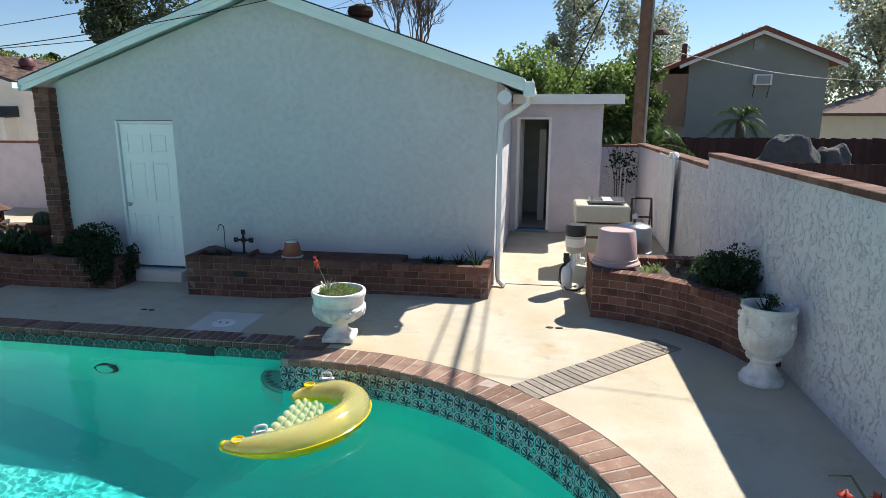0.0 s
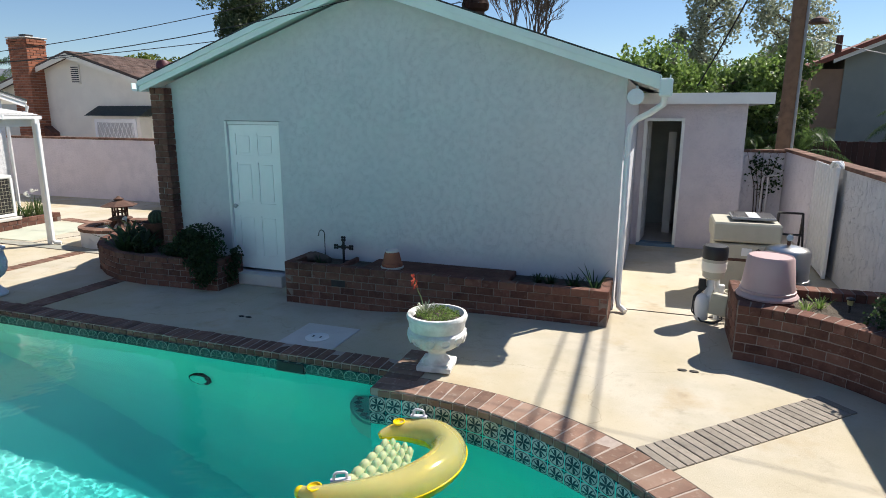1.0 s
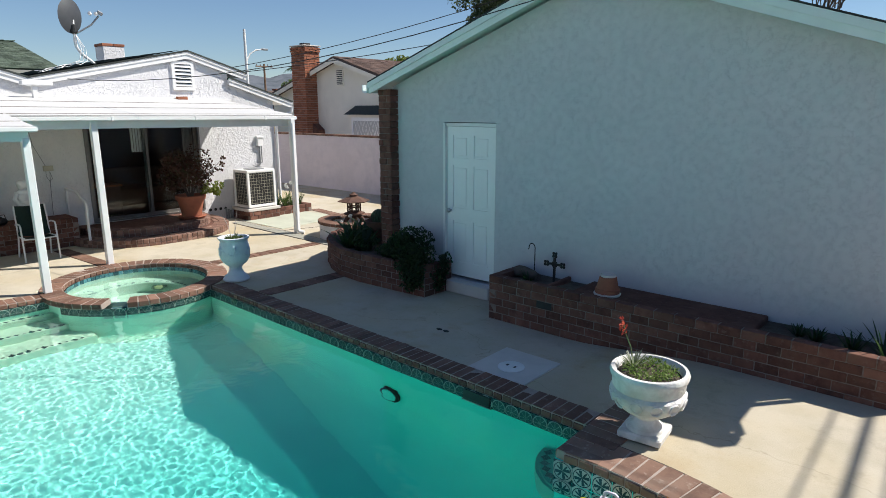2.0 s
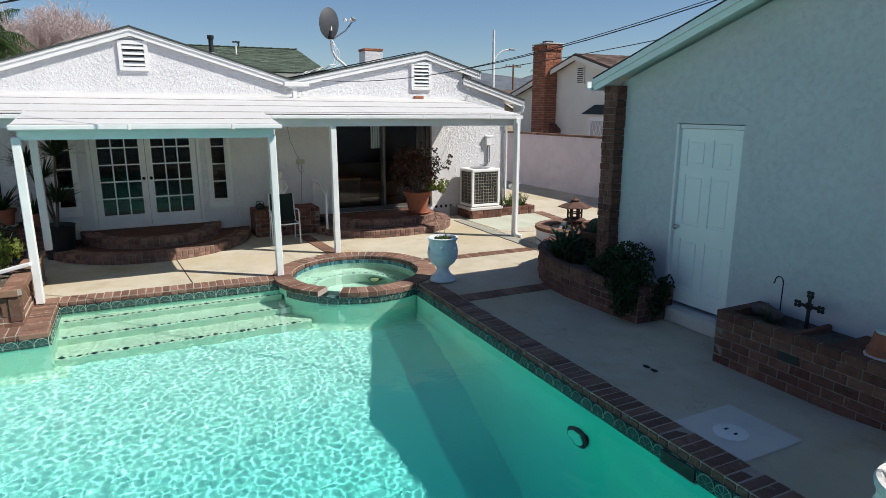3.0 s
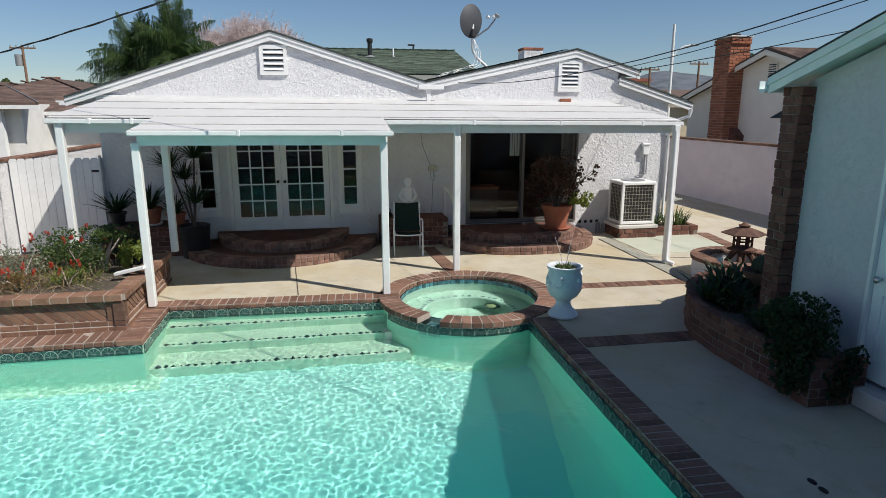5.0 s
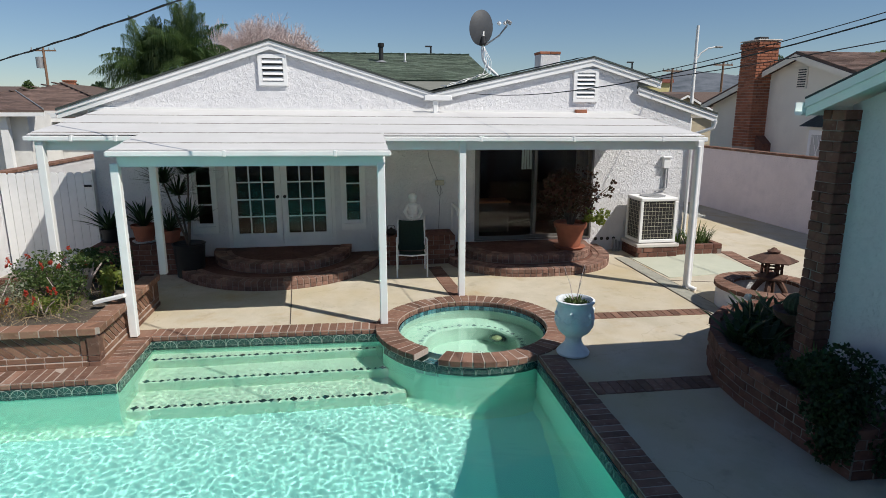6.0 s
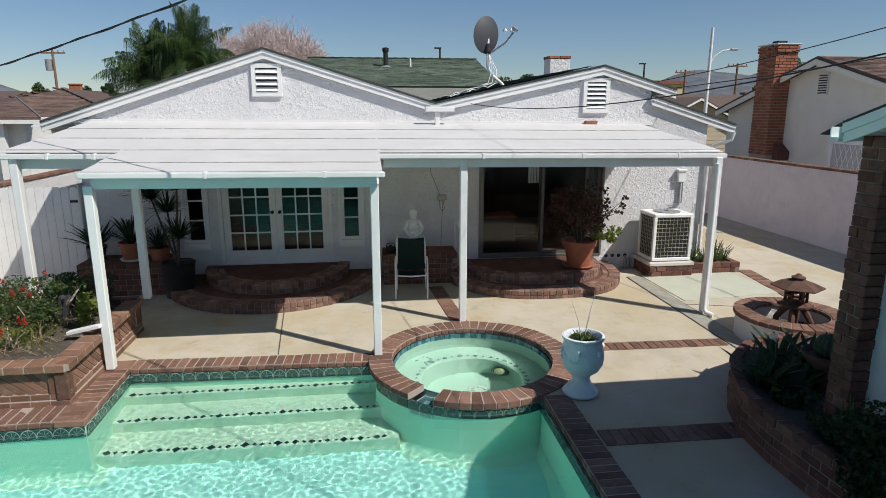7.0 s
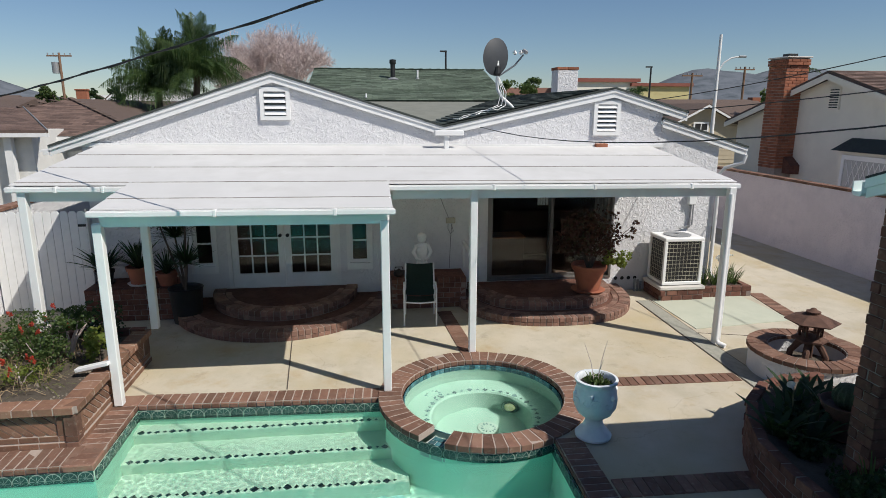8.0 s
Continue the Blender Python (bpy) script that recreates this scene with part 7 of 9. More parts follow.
for x, y in ((0.86, 7.7), (1.18, 6.32)):
    sl = thing("solar_light", "small black solar path light in the planter", "garden light", "solar lights", at=(x, y, 0.58))
    part("stake", tube(bmesh.new(), [(0, 0, 0), (0, 0, 0.10)], 0.012, 8), BLACK, sl)
    part("lens", lathe(bmesh.new(), [(0.025, 0.10), (0.03, 0.15), (0.02, 0.151)], 14), CLEAR, sl)
    part("cap", lathe(bmesh.new(), [(0.04, 0.152), (0.042, 0.165), (0.02, 0.175), (0.005, 0.176)], 14), BLACK, sl)
fl = thing("ocotillo", "thorny stem with red flowers by the pool deck", "plant", at=(1.16, 2.98, UP - 0.03))
for k in range(3):
    pts = [(0.02 * k, 0, 0), (-0.12 - 0.05 * k, 0.12 * k, 0.35), (-0.26 - 0.03 * k, 0.24 * k - 0.1, 0.52), (-0.42, 0.30 * k - 0.2, 0.50)]
    part("stem", tube(bmesh.new(), pts, [0.012, 0.009, 0.007, 0.004], 6), STEM, fl)
for k in range(6):
    leafy("flower", np.array([(-0.36 + 0.16 * math.cos(k * 1.05), 0.05 + 0.18 * math.sin(k * 1.05), 0.50 + 0.015 * (k % 3))]) + RNG.normal(size=(8, 3)) * 0.012, 0.035, PETAL_R, fl, "red star-shaped flower", long=1.8)
leafy("leaves", cloud((0, 0, 0.1), (0.25, 0.25, 0.12), 160, seed=50), 0.03, LEAF, fl)

# ---- plants by the garage door ----
ivyb = thing("ivy_bush", "dense dark ivy bush spilling over the brick planter", "shrub", at=(-7.25, 8.06, 0.40))
leafy("crown", np.vstack([cloud((0, 0, 0.22), (0.50, 0.34, 0.36), 3600, 0.55, 10, 61), cloud((0.30, -0.24, -0.06), (0.26, 0.12, 0.40), 1500, 0.4, 12, 62), cloud((0.12, -0.27, 0.02), (0.34, 0.08, 0.26), 1000, 0.4, 12, 63), cloud((0.50, 0.10, -0.02), (0.10, 0.26, 0.30), 700, 0.4, 9, 64)]), 0.030, LEAF_D, ivyb)
part("stem", tube(bmesh.new(), [(0, 0, -0.03), (0.03, 0, 0.2), (0.1, -0.05, 0.4)], [0.03, 0.025, 0.01], 7), BARK, ivyb)
blades(26, 0.38, 0.014, 0.4, 0.2, 63, 0.08, LEAF, "iris_leaves", ivyb, (-0.42, 0.12, 0.0))
for k, (x, y) in enumerate(((-8.55, 8.35), (-8.95, 8.45), (-9.3, 8.75), (-8.75, 8.15), (-9.1, 8.95))):
    lily = thing("calla_lily", "broad dark calla lily leaves in the curved planter", "plant", "calla lilies", at=(x, y, 0.38))
    blades(22, 0.48, 0.05, 0.8, 0.45, 70 + k, 0.10, LEAF_D, "leaves", lily)
    if k == 1:
        bm = bmesh.new()
        lathe(bm, [(0.005, 0), (0.010, 0.03), (0.022, 0.07), (0.040, 0.09)], 14, close=False)
        bmesh.ops.transform(bm, matrix=pose(0.10, -0.12, 0.42, 35, 15, 0), verts=bm.verts)
        part("flower", bm, PETAL_W, lily, "white trumpet flower", smooth=True)
        part("stalk", tube(bmesh.new(), [(0.03, -0.03, 0), (0.07, -0.09, 0.3), (0.10, -0.12, 0.43)], 0.007, 6), STEM, lily)
bowl = thing("cactus_bowl", "dark bowl planter with a round cactus on the planter", "planter pot", at=(-8.62, 8.72, 0.38))
part("bowl", lathe(bmesh.new(), [(0.10, 0.0), (0.12, 0.02), (0.09, 0.06), (0.08, 0.16), (0.12, 0.22), (0.20, 0.30), (0.235, 0.38), (0.225, 0.385), (0.18, 0.33), (0.02, 0.32)], 32), RUST, bowl, smooth=True)
bm = sphere(bmesh.new(), (0, 0, 0.44), (0.13, 0.13, 0.13), 48, 24)
for v in bm.verts:
    a = math.atan2(v.co.y, v.co.x)
    k = 1 + 0.07 * math.cos(14 * a)
    v.co.x, v.co.y = v.co.x * k, v.co.y * k
part("cactus", bm, material("cactus_skin", (0.05, 0.07, 0.035), (0.03, 0.045, 0.02), scale=30, rough=0.8, bump=0.8, fine=80), bowl, smooth=True)

# ---- fountain with its lantern ----
fo = thing("fountain", "round white stucco fountain basin with a brick rim", "fountain", at=(-10.83, 10.03, 0.0))
bm = lathe(bmesh.new(), [(0.69, -0.02), (0.69, 0.30), (0.47, 0.30), (0.47, 0.05), (0.02, 0.05)], 64, close=False)
part("basin", bm, STUCCO_W, fo, smooth=True)
nfo = 34
for i in range(nfo):
    a = 360 * i / nfo
    wedge("brick", 2 * math.pi * 0.45 / nfo - 0.008, 2 * math.pi * 0.72 / nfo - 0.010, 0.27, 0.06, BRICK_C, fo, pose(0.45 * math.cos(radians(a)), 0.45 * math.sin(radians(a)), 0.362 + random.uniform(-0.002, 0.002), 0, 0, a - 90))
part("rim_mortar", lathe(bmesh.new(), [(0.455, 0.30), (0.455, 0.352), (0.71, 0.352), (0.71, 0.30)], 64, close=False), MORTAR, fo)
part("basin_floor", lathe(bmesh.new(), [(0.46, 0.12), (0.02, 0.125)], 40), SOIL, fo)
lan = thing("garden_lantern", "rusted iron pagoda lantern standing in the fountain", "lantern", at=(-10.88, 10.10, 0.06))
for k in range(4):
    a = math.pi / 4 + k * math.pi / 2
    pts = [(0.22 * math.cos(a), 0.22 * math.sin(a), 0.0), (0.21 * math.cos(a), 0.21 * math.sin(a), 0.18), (0.14 * math.cos(a), 0.14 * math.sin(a), 0.30), (0.08 * math.cos(a), 0.08 * math.sin(a), 0.36)]
    part("leg", tube(bmesh.new(), pts, [0.035, 0.04, 0.045, 0.04], 8), RUST, lan, smooth=True)
part("base_plate", lathe(bmesh.new(), [(0.15, 0.36), (0.22, 0.385), (0.22, 0.41), (0.14, 0.44), (0.02, 0.445)], 6), RUST, lan)
for k in range(6):
    a = k * math.pi / 3
    part("post", block((0.13 * math.cos(a) - 0.013, 0.13 * math.cos(a) + 0.013, 0.13 * math.sin(a) - 0.013, 0.13 * math.sin(a) + 0.013, 0.44, 0.62)), RUST, lan)
part("rail", lathe(bmesh.new(), [(0.138, 0.52), (0.138, 0.545), (0.118, 0.545), (0.118, 0.52)], 6, close=False), RUST, lan)
part("roof", lathe(bmesh.new(), [(0.15, 0.62), (0.33, 0.645), (0.335, 0.66), (0.20, 0.715), (0.09, 0.75), (0.06, 0.765), (0.02, 0.77)], 6), RUST, lan)
part("finial", lathe(bmesh.new(), [(0.085, 0.765), (0.09, 0.785), (0.05, 0.80), (0.03, 0.825), (0.005, 0.835)], 16), RUST, lan, smooth=True)

# ---- beside the house ----
acb = thing("unit_base", "brick and concrete base of the air conditioner", "base", kind="structure")
brick_wall(acb, [(-14.02, 10.40), (-14.02, 9.56), (-14.70, 9.56)], 0.0, 0.20, cap=None, side=-1, thick=0.09)
part("slab", soft_block(-14.74, -14.0, 9.54, 10.42, 0.20, 0.27, 0.012), CONCRETE_P, acb)
part("fill", block((-14.72, -14.12, 9.66, 10.39, 0.0, 0.199)), MORTAR, acb)
ac = thing("air_conditioner", "boxy white air conditioner condenser with a wire grille", "air conditioner", at=(-14.68, 9.60, 0.285))
WX, WY, WZ = 0.62, 0.76, 0.88
part("core", block((0.03, WX - 0.03, 0.03, WY - 0.03, 0.05, WZ - 0.06)), BLACK, ac)
part("base_pan", soft_block(0, WX, 0, WY, 0, 0.06, 0.008), WHITE, ac)
bm = soft_block(0, WX, 0, WY, WZ - 0.07, WZ, 0.015)
part("top_cover", bm, WHITE, ac)
part("fan_ring", lathe(bmesh.new(), [(0.24, WZ + 0.002), (0.25, WZ + 0.012), (0.20, WZ + 0.02), (0.05, WZ + 0.015)], 32, (WX / 2, WY / 2), close=False), GREYMETAL, ac)
for x, y in ((0, 0), (WX - 0.06, 0), (0, WY - 0.06), (WX - 0.06, WY - 0.06)):
    part("corner_post", soft_block(x, x + 0.06, y, y + 0.06, 0.06, WZ - 0.07, 0.006), WHITE, ac)
for k in range(10):
    z = 0.10 + k * 0.074
    part("grille_wire", tube(bmesh.new(), [(WX - 0.008, 0.06, z), (WX - 0.008, WY - 0.06, z)], 0.003, 5), BEIGE, ac)
    part("grille_wire", tube(bmesh.new(), [(0.06, 0.008, z), (WX - 0.06, 0.008, z)], 0.003, 5), BEIGE, ac)
for k in range(9):
    y = 0.10 + k * 0.07
    part("grille_wire", tube(bmesh.new(), [(WX - 0.004, y, 0.07), (WX - 0.004, y, WZ - 0.08)], 0.0026, 5), BEIGE, ac)
for k in range(7):
    x = 0.10 + k * 0.07
    part("grille_wire", tube(bmesh.new(), [(x, 0.004, 0.07), (x, 0.004, WZ - 0.08)], 0.0026, 5), BEIGE, ac)
apl = thing("side_planter", "low brick planter beside the air conditioner", "planter", kind="structure")
brick_wall(apl, [(-14.12, 11.42), (-14.12, 10.44)], 0.0, 0.20, side=-1, thick=0.10, cap=0.205)
brick_wall(apl, [(-14.70, 11.42), (-14.12, 11.42)], 0.0, 0.20, side=-1, thick=0.10, cap=0.205)
soil_bed(apl, [(-14.75, 10.46), (-14.22, 10.46), (-14.22, 11.33), (-14.75, 11.33)], 0.16)
for k, (y, ln) in enumerate(((10.6, 0.32), (10.85, 0.42), (11.05, 0.5), (11.22, 0.36))):
    nar = thing("white_narcissus", "tuft of narcissus leaves with white flowers", "plant", "narcissus", at=(-14.42, y, 0.16))
    blades(40, ln, 0.012, 0.5, 0.25, 90 + k, 0.10, LEAF, "leaves", nar)
    if k in (1, 2):
        leafy("flower_head", cloud((0.02, 0.02, ln + 0.08), (0.12, 0.12, 0.08), 34, 0.1, 5, 95 + k), 0.04, PETAL_W, nar, "small white flowers")
el = thing("electric_panel", "grey electrical disconnect box with conduit on the wall", "electrical box", at=(HX, 10.42, 1.62))
part("box", soft_block(0.003, 0.09, -0.07, 0.07, 0.05, 0.25, 0.008), WHITE, el)
part("hood", soft_block(0.0, 0.11, -0.09, 0.09, 0.25, 0.29, 0.006), WHITE, el)
part("conduit", tube(bmesh.new(), [(0.04, 0.0, 0.05), (0.04, 0.0, -0.40)], 0.018, 8), GREYMETAL, el, smooth=True)
part("conduit", tube(bmesh.new(), [(0.04, 0.05, 0.05), (0.04, 0.05, -0.35), (0.04, -0.2, -0.42)], 0.014, 8), GREYMETAL, el, smooth=True)
for k in range(4):
    ho = thing("wall_vent_hole", "round dark weep hole in the stucco", "vent", "weep holes", at=(HX, 9.02 + k * 0.13, 0.24))
    bm = lathe(bmesh.new(), [(0.032, 0.003), (0.036, 0.006), (0.03, 0.008), (0.005, 0.008)], 16)
    bmesh.ops.transform(bm, matrix=pose(0, 0, 0, 0, 90, 0), verts=bm.verts)
    part("hole", bm, BLACK, ho)
sp = thing("pipe_stubs", "three short grey pipe stubs by the wall", "pipes", at=(HX + 0.12, 9.36, 0.0))
for k in range(3):
    part("stub", tube(bmesh.new(), [(0, 0.06 * k, 0), (0, 0.06 * k, 0.26 - 0.03 * k)], 0.022, 8), GREYMETAL, sp)
rp = thing("corner_downspout", "white downspout at the house corner", "downspout")
part("pipe", tube(bmesh.new(), [(HX + 0.30, 11.26, 2.62), (HX + 0.28, 11.24, 2.48), (HX + 0.12, 10.98, 2.36), (HX + 0.05, 10.93, 2.25), (HX + 0.05, 10.93, 0.3), (HX + 0.10, 11.0, 0.2)], 0.036, 8), WHITE, rp, smooth=True)
vd = thing("valley_downspout", "short white downspout at the roof valley", "downspout")
part("head", soft_block(HX + 0.25, HX + 0.40, 5.45, 5.95, 2.99, 3.08, 0.012), WHITE, vd)
part("pipe", soft_block(HX + 0.27, HX + 0.35, 5.62, 5.70, 2.76, 2.99, 0.006), WHITE, vd)
part("mouth", block((HX + 0.275, HX + 0.345, 5.625, 5.695, 2.752, 2.759)), BLACK, vd)
solid("loose_brick", soft_block(HX + 0.06, HX + 0.16, 8.42, 8.64, 2.765, 2.83, 0.006), BRICK_CHIM, "loose orange brick on the patio roof", "brick")

# pot with the reddish plant
tp = thing("potted_plant", "large terracotta pot with a reddish leafy plant on the step", "potted plant", at=(-13.95, 8.15, 0.27))
part("saucer", lathe(bmesh.new(), [(0.25, 0), (0.30, 0.045), (0.28, 0.05), (0.02, 0.02)], 32), TERRA, tp, smooth=True)
part("pot", lathe(bmesh.new(), [(0.19, 0.03), (0.27, 0.40), (0.30, 0.405), (0.315, 0.48), (0.30, 0.50), (0.275, 0.49), (0.26, 0.44), (0.02, 0.43)], 40), TERRA, tp, smooth=True)
for k in range(9):
    a = k * 0.7
    part("branch", tube(bmesh.new(), [(0.03 * math.cos(a), 0.03 * math.sin(a), 0.42), (0.14 * math.cos(a), 0.16 * math.sin(a), 0.75), (0.36 * math.cos(a + 0.3), 0.40 * math.sin(a + 0.3), 1.05 + 0.05 * (k % 3))], [0.016, 0.011, 0.005], 6), BARK, tp)
leafy("crown", cloud((0.0, -0.04, 0.95), (0.56, 0.70, 0.60), 2300, 0.25, 16, 101), 0.045, LEAF_R, tp, long=1.5)
for k in range(3):
    part("branch", tube(bmesh.new(), [(0.05, 0.1, 0.7), (0.12, 0.42 + 0.05 * k, 0.92 + 0.06 * k), (0.15, 0.66 + 0.04 * k, 1.0 + 0.12 * k)], [0.010, 0.007, 0.003], 6), BARK, tp)
leafy("twig_leaves", np.vstack([cloud((0.15, 0.66 + 0.04 * k, 1.0 + 0.12 * k), (0.08, 0.08, 0.08), 26, 0.2, 4, 190 + k) for k in range(3)]), 0.04, LEAF_R, tp, long=1.4)
leafy("young_leaves", cloud((0.1, 0.45, 0.62), (0.22, 0.28, 0.20), 380, 0.2, 6, 102), 0.05, LEAF_Y, tp, "yellow-green lower leaves", long=1.4)
rail = thing("handrail", "white metal handrail by the step", "handrail", at=(-13.75, 6.02, 0.0))
part("post", soft_block(-0.025, 0.025, -0.02, 0.02, 0, 0.86, 0.006), WHITE, rail)
part("top_rail", tube(bmesh.new(), [(0.0, 0, 0.85), (-0.45, 0.0, 1.02), (-1.0, 0, 1.04)], 0.028, 8), WHITE, rail, smooth=True)
part("post", soft_block(-0.98, -0.94, -0.02, 0.02, 0, 1.03, 0.006), WHITE, rail)

# bench, statue, chair
bench = thing("brick_bench", "low dark brick bench against the house wall", "bench", kind="structure")
brick_wall(bench, [(-14.14, 5.98), (-14.14, 4.66)], 0.0, 0.54, side=-1, thick=0.10, cap=0.105, capw=0.12)
brick_wall(bench, [(-14.78, 5.98), (-14.14, 5.98)], 0.0, 0.54, side=-1, thick=0.10)
brick_wall(bench, [(-14.14, 4.66), (-14.78, 4.66)], 0.0, 0.54, side=-1, thick=0.10)
part("top", block((-14.78, -14.2, 4.68, 5.96, 0.40, 0.535)), BRICK, bench)
def statue():
    bm = bmesh.new()
    for c, r in (((0, 0, 0.03), (0.12, 0.12, 0.04)), ((0.0, -0.05, 0.16), (0.055, 0.055, 0.14)), ((0.0, 0.05, 0.16), (0.055, 0.055, 0.14)), ((0, 0, 0.32), (0.085, 0.10, 0.10)), ((0, 0, 0.44), (0.075, 0.095, 0.12)), ((0, 0, 0.53), (0.06, 0.105, 0.06)), ((0.0, 0, 0.66), (0.075, 0.075, 0.085)), ((-0.01, 0, 0.70), (0.082, 0.085, 0.065))):
        sphere(bm, c, r, 18, 12)
    for s in (-1, 1):
        tube(bm, [(0, 0.10 * s, 0.54), (0.03, 0.155 * s, 0.42), (0.07, 0.10 * s, 0.32), (0.10, 0.03 * s, 0.30)], [0.035, 0.034, 0.03, 0.026], 10)
    return bm


PLASTER_WHITE = material("statue_plaster", (0.88, 0.88, 0.86), (0.80, 0.80, 0.78), scale=9, rough=0.7, bump=0.2, fine=40)
st_ = solid("statue", statue(), PLASTER_WHITE, "white plaster garden statue of a small figure", "statue", smooth=True)
st_.matrix_basis = pose(-14.42, 5.22, 0.54)
chair = thing("patio_chair", "white-framed patio chair with a dark green sling seat", "chair", at=(-13.50, 5.10, 0.0), turn=-4)
SLING = material("green_sling", (0.035, 0.065, 0.05), (0.028, 0.052, 0.04), scale=30, rough=0.9, bump=0.3, fine=200, dist=0.002)
for s in (-0.26, 0.26):
    part("front_leg", tube(bmesh.new(), [(0.24, s, 0.0), (0.22, s, 0.35), (0.20, s, 0.60), (0.15, s, 0.645), (-0.10, s, 0.63), (-0.22, s * 0.98, 0.60)], 0.014, 8), WHITE, chair, smooth=True)
    part("rear_leg", tube(bmesh.new(), [(-0.34, s * 0.95, 0.0), (-0.20, s * 0.92, 0.40), (-0.30, s * 0.9, 0.92)], 0.014, 8), WHITE, chair, smooth=True)
    part("seat_rail", tube(bmesh.new(), [(0.24, s * 0.9, 0.42), (-0.20, s * 0.9, 0.38)], 0.013, 8), WHITE, chair, smooth=True)
part("front_bar", tube(bmesh.new(), [(0.24, -0.26, 0.40), (0.25, 0, 0.385), (0.24, 0.26, 0.40)], 0.013, 8), WHITE, chair, smooth=True)
def sling(points, half):
    bm = bmesh.new()
    rows = []
    for x, z in points:
        rows.append([bm.verts.new((x, half * k / 4, z - 0.02 * (1 - (k / 4) ** 2))) for k in range(-4, 5)])
    for a, b in zip(rows, rows[1:]):
        for k in range(8):
            bm.faces.new((a[k], a[k + 1], b[k + 1], b[k]))
    bmesh.ops.solidify(bm, geom=list(bm.faces), thickness=0.004)
    return bm


part("seat", sling([(0.25, 0.42), (0.12, 0.405), (-0.05, 0.39), (-0.18, 0.385)], 0.24), SLING, chair, smooth=True)
part("backrest", sling([(-0.18, 0.40), (-0.215, 0.52), (-0.25, 0.70), (-0.30, 0.92)], 0.24), SLING, chair, smooth=True)
ket = thing("kettle", "small dark metal kettle on the brick bench", "kettle", at=(-14.35, 4.80, 0.54))
part("body", lathe(bmesh.new(), [(0.06, 0), (0.09, 0.02), (0.10, 0.06), (0.08, 0.10), (0.03, 0.12), (0.015, 0.14), (0.003, 0.142)], 22), DARKMETAL, ket, smooth=True)
part("handle", tube(bmesh.new(), [(0, -0.08, 0.09), (0, -0.06, 0.17), (0, 0.06, 0.17), (0, 0.08, 0.09)], 0.008, 6), DARKMETAL, ket)
jb = thing("junction_box", "cream junction box with a looped cable on the wall", "electrical box", at=(HX, 5.78, 1.45))
part("box", soft_block(0.003, 0.05, -0.085, 0.085, -0.05, 0.05, 0.006), BEIGE, jb)
part("cable", tube(bmesh.new(), [(0.02, -0.25, 0.80), (0.02, -0.20, 0.45), (0.02, -0.04, 0.05), (0.03, -0.05, -0.15), (0.03, 0.0, -0.25), (0.03, 0.05, -0.2), (0.03, 0.02, -0.06), (0.02, 0.0, -0.4), (0.02, -0.02, -0.9)], 0.006, 5), GREYMETAL, jb)
cord = thing("hanging_hose", "coiled white cord hanging on the wall", "cord", at=(HX + 0.03, 4.55, 0.55))
part("loop", tube(bmesh.new(), [(0, -0.12, 0.35), (0, -0.08, 0.0)] + [(0, 0.11 * math.sin(a), -0.12 - 0.14 * math.cos(a)) for a in [i * math.pi / 6 for i in range(-5, 7)]] + [(0, 0.06, 0.1)], 0.009, 6), WHITE, cord, smooth=True)

# plants by the French doors
bench2 = thing("plant_bench", "dark brick ledge carrying potted plants", "ledge", kind="structure")
brick_wall(bench2, [(-14.05, 1.02), (-14.05, -0.34)], 0.0, 0.55, side=-1, thick=0.10, cap=0.205)
part("fill", block((-14.78, -14.15, -0.34, 1.02, 0.0, 0.545)), BRICK, bench2)
POTS = (("potted_agave", -14.35, 0.45, 0.55, 0.20, TERRA, 60, 0.62, 0.022, "terracotta pot with arching green leaves"), ("potted_lily", -14.45, -0.15, 0.55, 0.15, BLACK, 60, 0.56, 0.03, "dark pot with broad leaves"), ("potted_aloe", -14.30, 0.90, 0.50, 0.17, TERRA, 70, 0.50, 0.014, "terracotta pot with spiky leaves"))
for k, (nm, x, y, z, r, mt, n, ln, w, lab) in enumerate(POTS):
    p_ = thing(nm, lab, "potted plant", at=(x, y, z))
    part("pot", lathe(bmesh.new(), [(r * 0.72, 0), (r * 0.95, r * 1.25), (r * 1.05, r * 1.27), (r * 1.08, r * 1.55), (r * 0.95, r * 1.56), (r * 0.9, r * 1.4), (0.02, r * 1.38)], 28), mt, p_, smooth=True)
    part("saucer", lathe(bmesh.new(), [(r * 0.9, -0.001), (r * 1.05, 0.03), (r * 0.98, 0.032), (0.02, 0.01)], 28), WHITE if k == 0 else mt, p_, smooth=True)
    blades(n, ln, w, 1.0, 0.35, 120 + k, 0.05, LEAF_D, "leaves", p_, (0, 0, r * 1.4))
dr = thing("dracaena", "tall dracaena with spiky heads in a black pot", "potted plant", at=(-13.95, 1.28, 0.0))
part("pot", lathe(bmesh.new(), [(0.22, 0.0), (0.265, 0.56), (0.28, 0.58), (0.258, 0.59), (0.24, 0.54), (0.02, 0.53)], 32), BLACK, dr, smooth=True)
for k, (dx, dy, h) in enumerate(((0.02, 0.06, 0.98), (-0.10, -0.12, 1.40), (0.05, 0.10, 1.78), (-0.02, -0.32, 1.62))):
    part("cane", tube(bmesh.new(), [(0, 0, 0.52), (dx * 0.6, dy * 0.6, 0.52 + (h - 0.52) * 0.6), (dx, dy, h)], [0.022, 0.017, 0.014], 7), BARK, dr)
    blades(130, 0.48, 0.015, 1.5, 0.2, 130 + k, 0.02, LEAF_D, "leaf_head", dr, (dx, dy, h))

